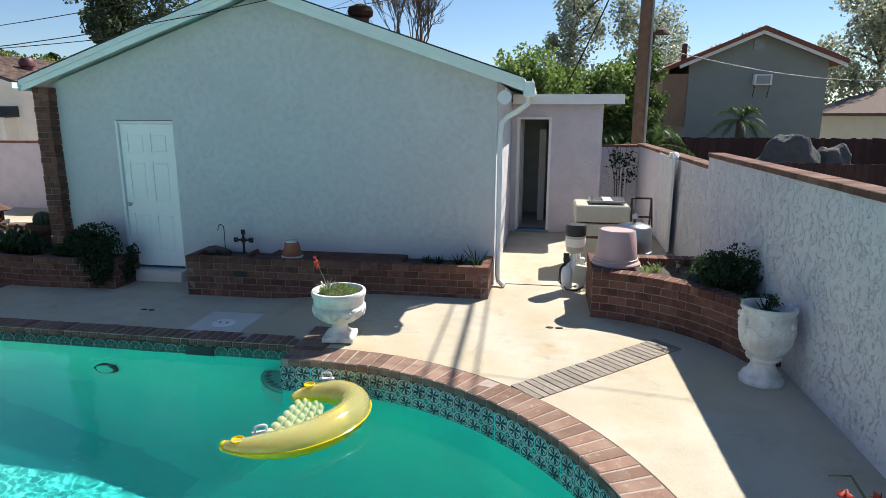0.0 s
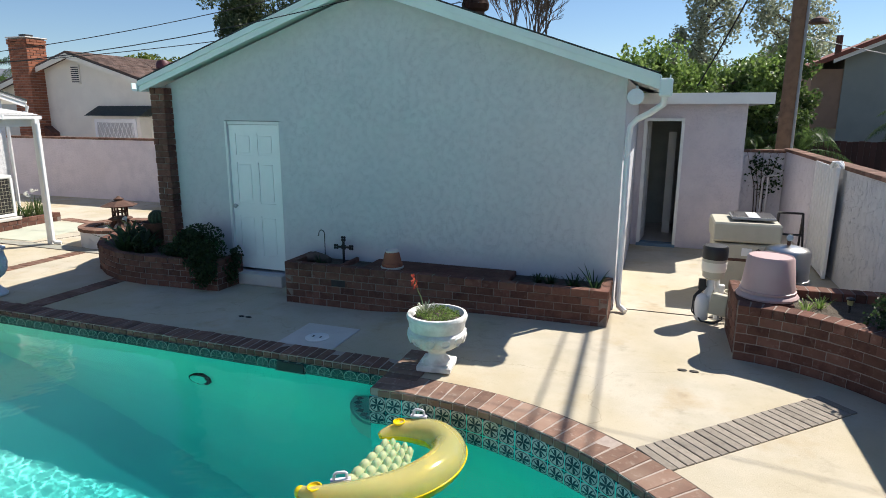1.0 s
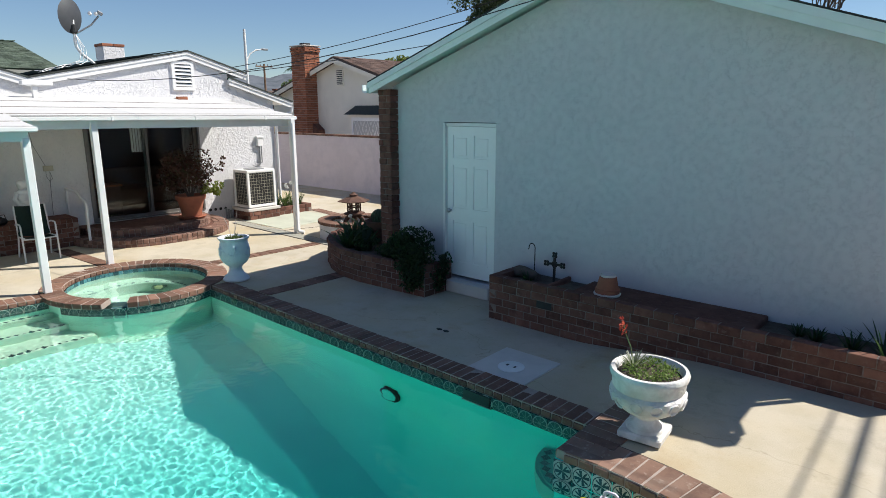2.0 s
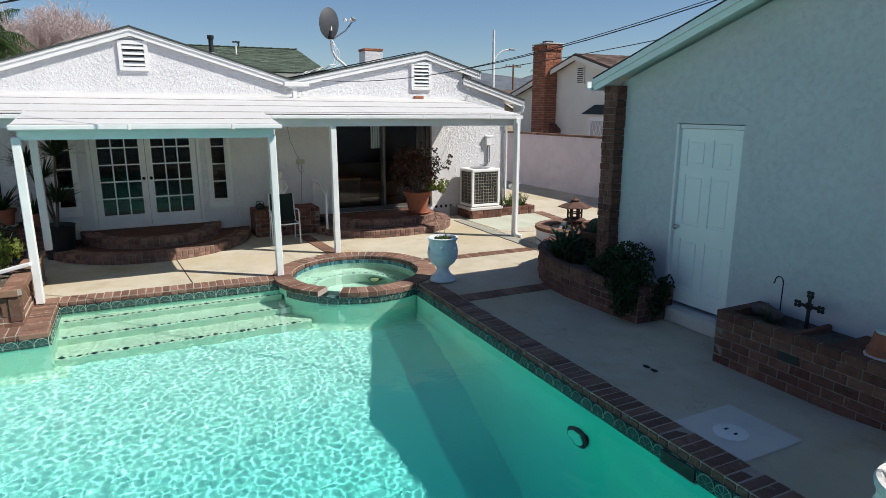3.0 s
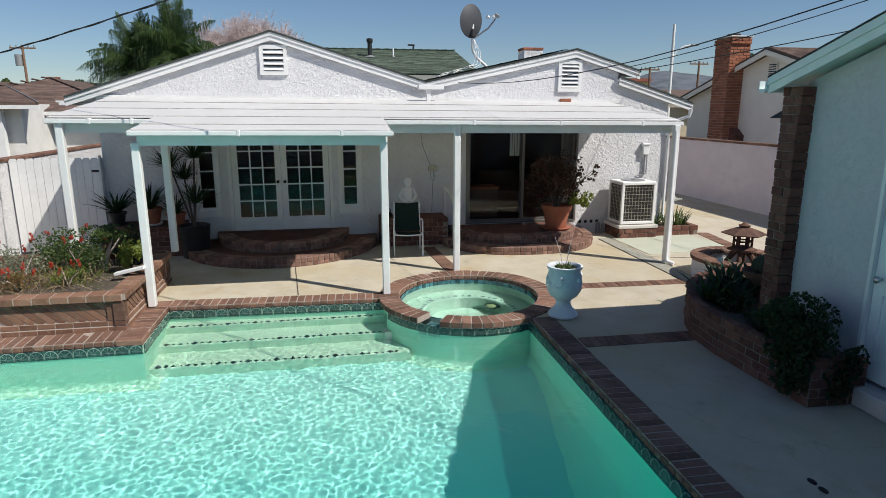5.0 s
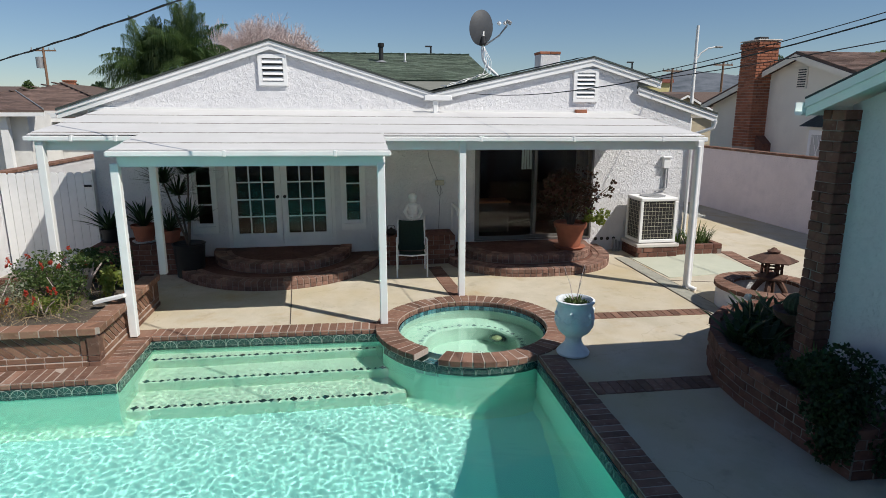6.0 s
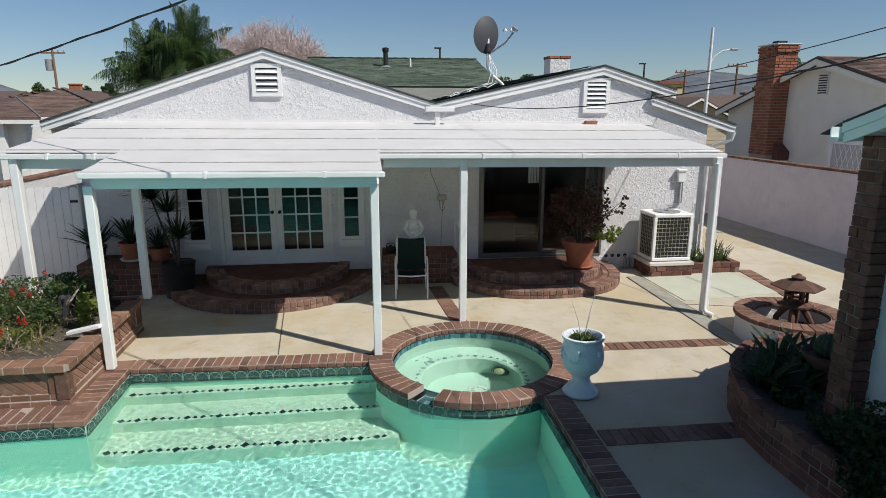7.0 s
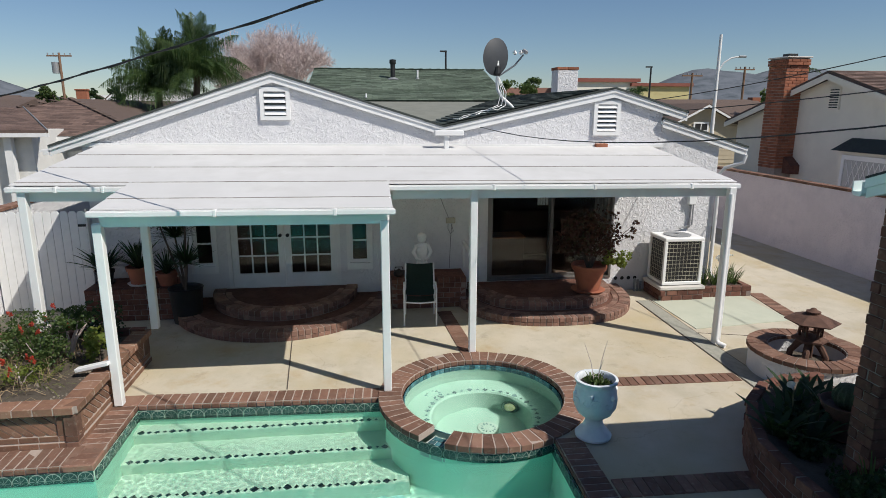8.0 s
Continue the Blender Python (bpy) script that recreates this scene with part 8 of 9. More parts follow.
# gate at the house's corner
gate = thing("side_gate", "white wooden board gate beside the house", "gate", kind="structure")
for k in range(11):
    y = -0.50 - k * 0.135
    bm = bmesh.new()
    prism(bm, [(y - 0.064, 0.05), (y + 0.064, 0.05), (y + 0.064, 1.72), (y + 0.04, 1.76), (y - 0.04, 1.76), (y - 0.064, 1.72)], "x", HX + 0.12, HX + 0.14)
    part("board", bm, WHITE, gate)
part("rail", block((HX + 0.08, HX + 0.119, -1.93, -0.43, 0.3, 0.39), (HX + 0.08, HX + 0.119, -1.93, -0.43, 1.4, 1.49)), WHITE, gate)
part("post", soft_block(HX + 0.06, HX + 0.15, -0.43, -0.405, 0, 1.8, 0.004), WHITE, gate)
part("latch", soft_block(HX + 0.14, HX + 0.165, -0.56, -0.44, 1.50, 1.54, 0.004), BLACK, gate, "black gate latch")

# flowers in the raised planter
RUSTLEAF = leaf_material("rusty_leaf", [(0.30, 0.13, 0.06), (0.20, 0.14, 0.05), (0.26, 0.22, 0.07)])
beds = ((-10.75, 0.35, 0.26, 380, LEAF_Y, 0.026), (-10.95, -0.35, 0.40, 1100, LEAF_G, 0.026), (-11.2, 0.45, 0.34, 1300, LEAF, 0.028), (-10.60, -0.75, 0.34, 700, RUSTLEAF, 0.026),
        (-11.6, 0.0, 0.5, 1900, LEAF, 0.032), (-10.65, -1.4, 0.40, 900, LEAF_Y, 0.028), (-11.4, -1.1, 0.5, 1900, LEAF_G, 0.032), (-12.0, 0.7, 0.34, 1000, LEAF_D, 0.036), (-10.62, -0.15, 0.26, 520, RUSTLEAF, 0.024))
for k, (x, y, rx, n, mt, sz) in enumerate(beds):
    low = x > -10.8
    gp = thing("geranium", "low rusty green geranium in the raised planter" if low else "leafy geranium in the raised planter", "plant", "planter geraniums", at=(x, y, 0.40))
    leafy("crown", cloud((0, 0, 0.14 if low else 0.26), (rx, rx, 0.16 if low else 0.34), n, 0.3, 12, 140 + k), sz, mt, gp, long=1.25)
    for q in range(5):
        a = q * 1.26 + k
        part("stem", tube(bmesh.new(), [(0, 0, -0.02), (0.3 * rx * math.cos(a), 0.3 * rx * math.sin(a), 0.12), (0.7 * rx * math.cos(a), 0.7 * rx * math.sin(a), 0.2 if low else 0.42)], [0.012, 0.008, 0.004], 5), TWIG if q % 2 else BARK, gp)
    if k in (0, 1, 2, 4, 6, 8):
        for q in range(4):
            a = q * 1.5 + k
            leafy("flower_spike", cloud((rx * 0.7 * math.cos(a), rx * 0.7 * math.sin(a), (0.26 if low else 0.52) + 0.04 * (q % 2)), (0.035, 0.035, 0.07), 30, 0.1, 3, int(150 + k * 10 + q)), 0.022, PETAL_R, gp, "red flower spike", long=1.7)
for k, (x, y) in enumerate(((-10.75, 0.55), (-10.62, 0.05), (-10.5, -0.5), (-10.5, -0.95), (-10.45, -1.3), (-11.0, -0.9), (-10.95, 0.15), (-11.4, -0.3))):
    gr = thing("dry_grass", "tuft of dry straw-coloured grass in the planter", "plant", "dry grass tufts", at=(x, y, 0.40))
    blades(40, 0.34, 0.0035, 1.1, 0.75, 160 + k, 0.20, STRAW if k % 2 else LEAF_Y, "blades", gr)
g_ = np.random.default_rng(166)
bm = bmesh.new()
for k in range(230):
    x, y, a = g_.uniform(-11.6, -10.28), g_.uniform(-1.8, 0.75), g_.uniform(0, 6.283)
    ln, up_ = g_.uniform(0.12, 0.42), g_.uniform(0.0, 0.22) * (1 if x < -10.4 else 0.3)
    c, d = math.cos(a) * ln, math.sin(a) * ln
    if x + c > -10.2:
        c = -c
    tube(bm, [(x, y, 0.412), (x + c * 0.4, y + d * 0.45 + g_.normal() * 0.03, 0.43 + up_), (x + c * 0.75, y + d * 0.7, 0.43 + up_ * 1.1), (x + c, y + d, 0.42 + up_ * 0.6)], [0.0035, 0.003, 0.0025, 0.0015], 4)
solid("dead_stems", bm, material("dead_stem", (0.36, 0.27, 0.16), (0.24, 0.17, 0.10), scale=9, rough=0.95), "tangle of dry stems over the planter soil", "dry stems", kind="stuff")
bm = bmesh.new()
for k in range(260):
    x, y = g_.uniform(-11.2, -10.22), g_.uniform(-1.85, 1.0)
    r_ = g_.uniform(0.006, 0.022)
    sphere(bm, (x, y, 0.405), (r_, r_ * g_.uniform(0.6, 1.0), r_ * 0.6), 6, 4)
solid("planter_litter", bm, material("litter", (0.22, 0.19, 0.15), (0.12, 0.10, 0.08), scale=14, rough=1.0), "crumbs of soil and stones in the planter", "soil", kind="stuff")
bt = thing("jade_bush", "small branching bush in the raised planter", "shrub", at=(-11.5, 0.55, 0.40))
for k in range(7):
    a = k * 0.9
    part("branch", tube(bmesh.new(), [(0, 0, 0), (0.08 * math.cos(a), 0.08 * math.sin(a), 0.25), (0.26 * math.cos(a), 0.26 * math.sin(a), 0.50)], [0.025, 0.018, 0.008], 6), TWIG, bt)
leafy("crown", cloud((0, 0, 0.55), (0.38, 0.38, 0.13), 1000, 0.4, 9, 170), 0.035, LEAF, bt, long=1.1)
by = thing("variegated_bush", "pale yellow-green variegated bush by the post", "shrub", at=(-11.35, 0.95, 0.40))
leafy("crown", cloud((0, 0, 0.28), (0.26, 0.22, 0.28), 420, 0.3, 8, 171), 0.05, LEAF_Y, by, long=1.1)
part("stem", tube(bmesh.new(), [(0, 0, -0.02), (0.0, 0.02, 0.3)], [0.014, 0.008], 6), BARK, by)

# ---- on the roof ----
DISHGREY = material("dish_enamel", (0.05, 0.054, 0.06), (0.042, 0.046, 0.052), scale=5, rough=0.6, bump=0.05)
dish = thing("satellite_dish", "grey oval satellite dish on a bent mast", "satellite dish", at=(-15.15, 6.76, 3.40))
bm = lathe(bmesh.new(), [(0.005, -0.05), (0.10, -0.045), (0.20, -0.028), (0.28, 0.0), (0.29, 0.0), (0.20, -0.036), (0.10, -0.055), (0.005, -0.06)], 40, close=False)
bmesh.ops.transform(bm, matrix=pose(0.0, -0.12, 0.95, 90, 0, -62) @ pose(0, 0, 0, 0, 0, 16) @ Matrix.Diagonal((1.0, 1.14, 1.0, 1)), verts=bm.verts)
part("reflector", bm, DISHGREY, dish, smooth=True)
part("mast", tube(bmesh.new(), [(0.05, 0.22, 0.04), (0.05, 0.17, 0.10), (0.03, 0.0, 0.24), (0.02, -0.08, 0.38), (0.02, -0.09, 0.50), (0.02, -0.09, 0.88)], 0.03, 10), WHITE, dish, smooth=True)
part("foot", soft_block(-0.04, 0.14, 0.12, 0.34, -0.03, 0.02, 0.006), GREYMETAL, dish)
part("arm", tube(bmesh.new(), [(0.03, -0.06, 0.62), (0.14, 0.20, 0.80), (0.20, 0.34, 0.98)], 0.016, 8), GREYMETAL, dish, smooth=True)
bm = soft_block(-0.05, 0.05, -0.04, 0.04, -0.035, 0.035, 0.012)
bmesh.ops.transform(bm, matrix=pose(0.22, 0.36, 1.03, 0, 30, 60), verts=bm.verts)
part("receiver", bm, GREYMETAL, dish)
for k in (-0.05, 0.05):
    bm = lathe(bmesh.new(), [(0.03, 0), (0.035, 0.05), (0.01, 0.052)], 14)
    bmesh.ops.transform(bm, matrix=pose(0.18 + k * 0.4, 0.26 + k, 1.0, 60, 0, 20), verts=bm.verts)
    part("feed_horn", bm, WHITE, dish, smooth=True)
part("bracket", lathe(bmesh.new(), [(0.05, 0.62), (0.07, 0.66), (0.06, 0.78), (0.03, 0.8)], 12, (0.02, -0.09)), BLACK, dish)
for k in range(3):
    pts = [(0.04, -0.08, 0.62), (0.10 + 0.03 * k, 0.06 - 0.05 * k, 0.34), (0.16, 0.04 - 0.07 * k, 0.10)]
    pts += [(0.24 + 0.05 * math.sin(2.1 * j + k), -0.12 - 0.10 * j - 0.05 * k, 0.02 - 0.028 * j + 0.05 * abs(math.sin(1.7 * j + k))) for j in range(8)]
    part("cable", tube(bmesh.new(), pts, 0.007, 5), WHITE, dish, smooth=True)
for nm, lab, x, y, z, r, h, mt in (("vent_pipe", "black roof vent pipe with a cap", -24.0, 5.20, 4.31, 0.075, 0.60, BLACK), ("plumbing_pipe", "thin grey plumbing vent pipe", -24.0, 5.98, 4.31, 0.03, 0.30, WHITE), ("plumbing_pipe", "short pale plumbing vent pipe at the roof edge", -21.5, 4.33, 3.66, 0.03, 0.17, WHITE)):
    v_ = thing(nm, lab, "vent pipe", at=(x, y, z))
    part("pipe", tube(bmesh.new(), [(0, 0, -0.2), (0, 0, h)], r, 12), mt, v_, smooth=True)
    part("collar", lathe(bmesh.new(), [(r * 3, 0.0), (r * 1.2, 0.06), (r * 1.2, 0.07)], 14), GREYMETAL, v_)
    if r > 0.05:
        part("cap", lathe(bmesh.new(), [(r * 1.3, h - 0.12), (r * 1.4, h - 0.1), (r * 1.4, h), (0.01, h + 0.02)], 14), BLACK, v_, smooth=True)
ch = thing("stucco_chimney", "small white stucco chimney with a brick top", "chimney", at=(-25.0, 11.13, 3.2))
part("shaft", soft_block(-0.34, 0.34, -0.36, 0.36, -0.5, 1.50, 0.02), STUCCO_W, ch)
for k in range(3):
    for j in (-0.19, 0.19):
        piece("brick", (0.235, 0.37, 0.085), BRICK_CHIM, ch, pose(-0.24 + 0.24 * k, j, 1.545), 0.006)
junk = thing("roof_bricks", "pile of loose bricks and boards on the flat roof", "bricks", at=(-15.6, 6.35, 3.12))
for k in range(9):
    piece("brick", (0.2, 0.1, 0.065), BRICK_CHIM, junk, pose(random.uniform(-0.3, 0.3), random.uniform(-0.35, 0.3), 0.03 + 0.06 * (k % 2), 0, 0, random.uniform(0, 180)), 0.005)
for k in range(2):
    bm = block((-0.25, 0.25, -0.35, 0.35, 0.1 + 0.03 * k, 0.12 + 0.03 * k))
    part("board", bmesh_moved(bm, pose(-0.4 + 0.2 * k, 0.2, 0.05, 12, 8, 20 * k)), GREYMETAL, junk)
tv = thing("roof_turbine", "rusted round turbine vent on the garage roof", "roof vent", at=(-3.85, 10.6, 3.95))
part("neck", lathe(bmesh.new(), [(0.14, -0.15), (0.14, 0.06), (0.02, 0.07)], 24), RUST, tv, smooth=True)
for k in range(22):
    a = 360 * k / 22
    pts = [(0.10, 0, 0.05), (0.19, 0.01, 0.10), (0.205, 0.02, 0.17), (0.17, 0.03, 0.24), (0.06, 0.02, 0.275)]
    bm = bmesh.new()
    vs = [(bm.verts.new(p), bm.verts.new((p[0] * 0.985, p[1] + 0.055, p[2]))) for p in pts]
    for (a1, b1), (a2, b2) in zip(vs, vs[1:]):
        bm.faces.new((a1, a2, b2, b1))
    bmesh.ops.solidify(bm, geom=list(bm.faces), thickness=0.004)
    part("blade", bmesh_moved(bm, pose(0, 0, 0, 0, 0, a)), RUST, tv)
part("cap", lathe(bmesh.new(), [(0.09, 0.265), (0.08, 0.285), (0.005, 0.295)], 20), RUST, tv, smooth=True)


# ---- neighbours ----
def gable_house(name, label, x0, x1, y0, y1, eave, ridge_x, ridge_z, wall, roof, trim=None, over=0.3):
    """A house whose gable faces -y, its ridge running along y."""
    h = thing(name, label, "house")
    part("wall", prism(bmesh.new(), [(x0, -0.05), (x1, -0.05), (x1, eave), (ridge_x, ridge_z), (x0, eave)], "y", y0, y1), wall, h)
    sl, sr = (ridge_z - eave) / (ridge_x - x0), (ridge_z - eave) / (x1 - ridge_x)
    for xa, s in ((x0 - over, sl), (x1 + over, sr)):
        z = eave - s * over
        part("roof", prism(bmesh.new(), [(xa, z + 0.01), (ridge_x, ridge_z + 0.01), (ridge_x, ridge_z + 0.14), (xa, z + 0.14)], "y", y0 - over, y1 + over), roof, h)
        part("rake_board", prism(bmesh.new(), [(xa, z - 0.10), (ridge_x, ridge_z - 0.10), (ridge_x, ridge_z + 0.06), (xa, z + 0.06)], "y", y0 - over - 0.03, y0 - over - 0.002), trim or wall, h)
    return h


nh = gable_house("neighbour_house", "cream plaster house with a brown shingle roof behind the wall", -24.4, -15.5, 17.3, 27.7, 2.98, -19.95, 4.33, CREAM, SHINGLE_B)
shingles(nh, (-15.2, 17.0, 3.03), (0, 1, 0), (-4.75, 0, 1.44), 10.9, TABS_B)
vt = part("gable_vent", block((-20.120, -19.720, 17.260, 17.298, 3.410, 4.010)), CREAM, nh)
for k in range(8):
    part("vent_slot", block((-20.080, -19.760, 17.245, 17.258, 3.46 + k * 0.068, 3.492 + k * 0.068)), BLACK, vt)
bay = part("bay_window", block((-18.950, -16.900, 16.850, 17.298, 0.960, 2.340)), CREAM, nh)
part("bay_frame", block((-18.800, -17.050, 16.810, 16.849, 1.060, 1.140), (-18.800, -17.050, 16.810, 16.849, 2.140, 2.260), (-18.800, -18.700, 16.810, 16.849, 1.140, 2.140), (-17.150, -17.050, 16.810, 16.849, 1.140, 2.140)), WHITE, bay)
part("bay_glass", block((-18.700, -17.150, 16.830, 16.848, 1.140, 2.140)), material("pale_curtain", (0.45, 0.46, 0.45), scale=5, rough=0.3), bay, "curtained leaded glass")
for k in range(9):
    for s in (-1, 1):
        x = -18.65 + k * 0.18
        part("lattice_bar", tube(bmesh.new(), [(x, 16.82, 1.16 if s > 0 else 2.12), (min(-17.17, max(-18.68, x + 0.36)), 16.82, 2.12 if s > 0 else 1.16)], 0.012, 4), WHITE, bay)
part("bay_roof", prism(bmesh.new(), [(16.7, 2.36), (17.298, 2.36), (17.298, 2.68)], "x", -19.1, -16.75), SHINGLE_D, nh)
chim = thing("brick_chimney", "tall orange brick chimney beside the cream house", "chimney", at=(-22.20, 16.74, 0))
part("core", block((0.02, 0.82, 0.02, 0.72, 0, 4.92)), MORTAR, chim)
for c in range(36):
    z = 1.68 + c * 0.09
    grow = 0.05 if c >= 34 else 0.0
    bond = ((0.21, 0.21, 0.21, 0.21), (0.105, 0.21, 0.21, 0.21, 0.105))[c % 2]
    x = 0.0
    for w in bond:
        piece("brick", (w - 0.014, 0.10 + grow, 0.076), BRICK_CHIM, chim, pose(x + w / 2, 0.05 - grow / 2, z, 0, 0, jitter(0.5)), 0.005)
        x += w
    bond = ((0.247, 0.247, 0.246), (0.123, 0.247, 0.247, 0.123))[c % 2]
    y = 0.0
    for w in bond:
        piece("brick", (0.10 + grow, w - 0.014, 0.076), BRICK_CHIM, chim, pose(0.79 + grow / 2, y + w / 2, z, 0, 0, jitter(0.5)), 0.005)
        y += w
part("crown", soft_block(-0.04, 0.90, -0.04, 0.78, 4.91, 4.95, 0.01), CONCRETE_P, chim)
part("flue", soft_block(0.28, 0.58, 0.22, 0.52, 4.95, 5.05, 0.01), BLACK, chim)
part("shoulder", prism(bmesh.new(), [(0.85, 1.5), (1.20, 1.5), (1.20, 1.76), (0.85, 2.0)], "y", 0.25, 0.72), BRICK, chim)
mv = thing("roof_vent", "maroon metal roof vent on the neighbour's roof", "roof vent", at=(-18.05, 19.3, 3.68))
part("hood", lathe(bmesh.new(), [(0.17, 0.0), (0.17, 0.30), (0.24, 0.34), (0.24, 0.48), (0.17, 0.60), (0.02, 0.62)], 20), material("maroon_metal", (0.12, 0.03, 0.035), scale=6, rough=0.5), mv, smooth=True)

RED_TILE = material("red_tile", (0.22, 0.07, 0.045), (0.16, 0.05, 0.035), scale=12, rough=0.8, bump=0.6, fine=30)
th = gable_house("two_storey_house", "grey-green two-storey house with red tile verges", 4.72, 9.68, 26.0, 38.0, 4.45, 7.15, 5.48, GREYGREEN, RED_TILE, WHITE, 0.45)
for xa, xb in ((3.62, 7.15), (10.13, 7.15)):
    s_ = (5.48 - 4.45) / (2.43 if xa < 7 else 2.53)
    zz = 5.48 - s_ * abs(xa - xb)
    part("verge_tile", prism(bmesh.new(), [(xa, zz + 0.03), (xb, 5.51), (xb, 5.66), (xa, zz + 0.18)], "y", 25.42, 25.53), RED_TILE, th)
part("wing_roof", prism(bmesh.new(), [(3.62, 3.995), (4.30, 4.285), (4.30, 4.40), (3.62, 4.11)], "y", 25.6, 38.0), RED_TILE, th)
gable_house("tan_house", "low tan house with a brown roof beyond the fence", 13.0, 19.0, 27.0, 36.0, 2.5, 16.5, 3.7, CREAM, SHINGLE_B, RUST)
part("side_wing", block((3.78, 4.718, 26.05, 38.0, 2.0, 4.0)), material("tan_plaster", (0.30, 0.19, 0.13), scale=3, rough=0.9), th)
part("gable_vent", block((6.98, 7.33, 25.96, 25.998, 4.88, 5.23)), GREYMETAL, th)
wa = part("window_unit", soft_block(7.05, 7.68, 25.75, 25.998, 3.55, 3.95, 0.02), WHITE, th, "window air conditioner")
part("grille", block((7.12, 7.61, 25.735, 25.749, 3.60, 3.90)), GREYMETAL, wa)
for x in (7.1, 7.62):
    part("bracket", tube(bmesh.new(), [(x, 25.8, 3.55), (x, 25.99, 3.1)], 0.015, 5), BLACK, wa)
for nm, x, z, r, h in (("flue_pipe", 4.9, 4.7, 0.11, 0.6), ("flue_pipe", 3.6, 4.3, 0.09, 0.3)):
    part(nm, tube(bmesh.new(), [(x, 28, z - 0.2), (x, 28, z + h)], r, 10), RUST, th)
fence = thing("board_fence", "dark red-brown board fence behind the garden wall", "fence")
FENCE = material("dark_fence_wood", (0.055, 0.025, 0.022), (0.04, 0.02, 0.018), scale=8, rough=0.9, bump=0.4, vary=0.25)
for k in range(74):
    piece("board", (0.145, 0.02, 1.75), FENCE, fence, pose(2.6 + k * 0.15, 21.6, 0.86 + random.uniform(-0.02, 0.02)), 0.003)
fence2 = thing("board_fence", "dark weathered board fence beyond the wall", "fence")
for k in range(60):
    piece("board", (0.145, 0.02, 1.5), FENCE, fence2, pose(3.6 + k * 0.15, 16.5 - 0.02 * k, 0.58 + random.uniform(-0.02, 0.02)), 0.003)
ROCKM = material("grey_rock", (0.10, 0.10, 0.10), (0.07, 0.07, 0.075), scale=4, rough=0.95, bump=1.0, fine=12, dist=0.05)


def boulder(name, label, centre, radii, seed):
    bm = bmesh.new()
    bmesh.ops.create_icosphere(bm, subdivisions=4, radius=1.0)
    for v in bm.verts:
        k = 1 + 0.35 * noise.noise(v.co * 1.3 + Vector((seed, 0, 0))) + 0.12 * noise.noise(v.co * 3.1 + Vector((0, seed, 0)))
        v.co = Vector(v.co * k)
    bmesh.ops.transform(bm, matrix=Matrix.Translation(centre) @ Matrix.Diagonal((*radii, 1)), verts=bm.verts)
    return solid(name, bm, ROCKM, label, "rock", "boulders", smooth=True)


boulder("boulder", "grey pointed boulder behind the wall", (6.1, 19.2, 0.9), (0.85, 0.6, 1.15), 2)
boulder("boulder", "grey rounded boulder behind the wall", (7.35, 19.3, 0.9), (0.55, 0.5, 0.70), 5)

# west neighbour with a hip roof
wh = thing("west_house", "white house with a brown shingle hip roof", "house")
WALLWHITE = material("white_wall_paint", (0.72, 0.71, 0.68), scale=2, rough=0.9)
part("wall", block((-43.5, -25.0, -9.4, -3.5, -0.05, 2.52)), WALLWHITE, wh)
part("wing_wall", block((-26.5, -23.0, -17.6, -9.41, -0.05, 2.78), (-24.99, -23.0, -9.4, -5.2, -0.05, 2.78)), WALLWHITE, wh)
APEX, C1, C2 = (-28.1, -6.24, 3.74), (-24.5, -2.5, 2.56), (-24.5, -9.96, 2.56)
bm = bmesh.new()
v_ = [bm.verts.new(p) for p in (APEX, C1, C2, (-44.0, -2.5, 2.56), (-44.0, -9.96, 2.56), (-44.0, -6.24, 3.74))]
for f in ((0, 2, 1), (0, 1, 3, 5), (0, 5, 4, 2), (3, 4, 5), (1, 2, 4, 3)):
    bm.faces.new([v_[k] for k in f])
part("hip_roof", bm, SHINGLE_B, wh)
shingles(wh, (-24.5, -9.96, 2.565), (0, 1, 0), (-3.6, 0, 1.18), 7.46, TABS_B, narrow=(3.72, 3.74), lift=0.45)
part("wing_roof", prism(bmesh.new(), [(-22.5, 2.74), (-27.2, 3.38), (-27.2, 3.44), (-22.5, 2.81)], "y", -17.6, -7.4), SHINGLE_B, wh)
bm = bmesh.new()
v_ = [bm.verts.new(p) for p in ((-22.5, -7.41, 2.81), (-22.5, -4.5, 2.81), (-27.2, -7.41, 3.44), (-22.5, -7.41, 2.74), (-22.5, -4.5, 2.74), (-27.2, -7.41, 3.38))]
for f in ((0, 1, 2), (5, 4, 3), (0, 3, 4, 1), (1, 4, 5, 2)):
    bm.faces.new([v_[k] for k in f])
part("wing_corner", bm, SHINGLE_B, wh)
shingles(wh, (-22.5, -17.6, 2.812), (0, 1, 0), (-4.7, 0, 0.63), 13.1, TABS_B, narrow=(0.0, 2.9), lift=0.45)
part("valley_flashing", tube(bmesh.new(), [(-22.48, -4.51, 2.835), (-27.2, -7.4, 3.465)], 0.02, 6), GREYMETAL, wh)
part("back_roof", prism(bmesh.new(), [(-26.4, 2.6), (-31.7, 3.74), (-37.0, 2.6)], "y", -20.0, -9.2), SHINGLE_B, wh)
part("fascia", block((-24.54, -24.48, -9.96, -2.5, 2.43, 2.55)), WHITE, wh)
part("wing_fascia", block((-22.54, -22.47, -17.6, -4.5, 2.63, 2.74)), WHITE, wh)
part("chimney", soft_block(-42.3, -42.0, -11.9, -11.3, 2.6, 4.33, 0.02), BRICK_CHIM, wh)
part("chimney_cap", soft_block(-42.33, -41.97, -11.94, -11.26, 4.332, 4.42, 0.015), BRICK_CHIM, wh)
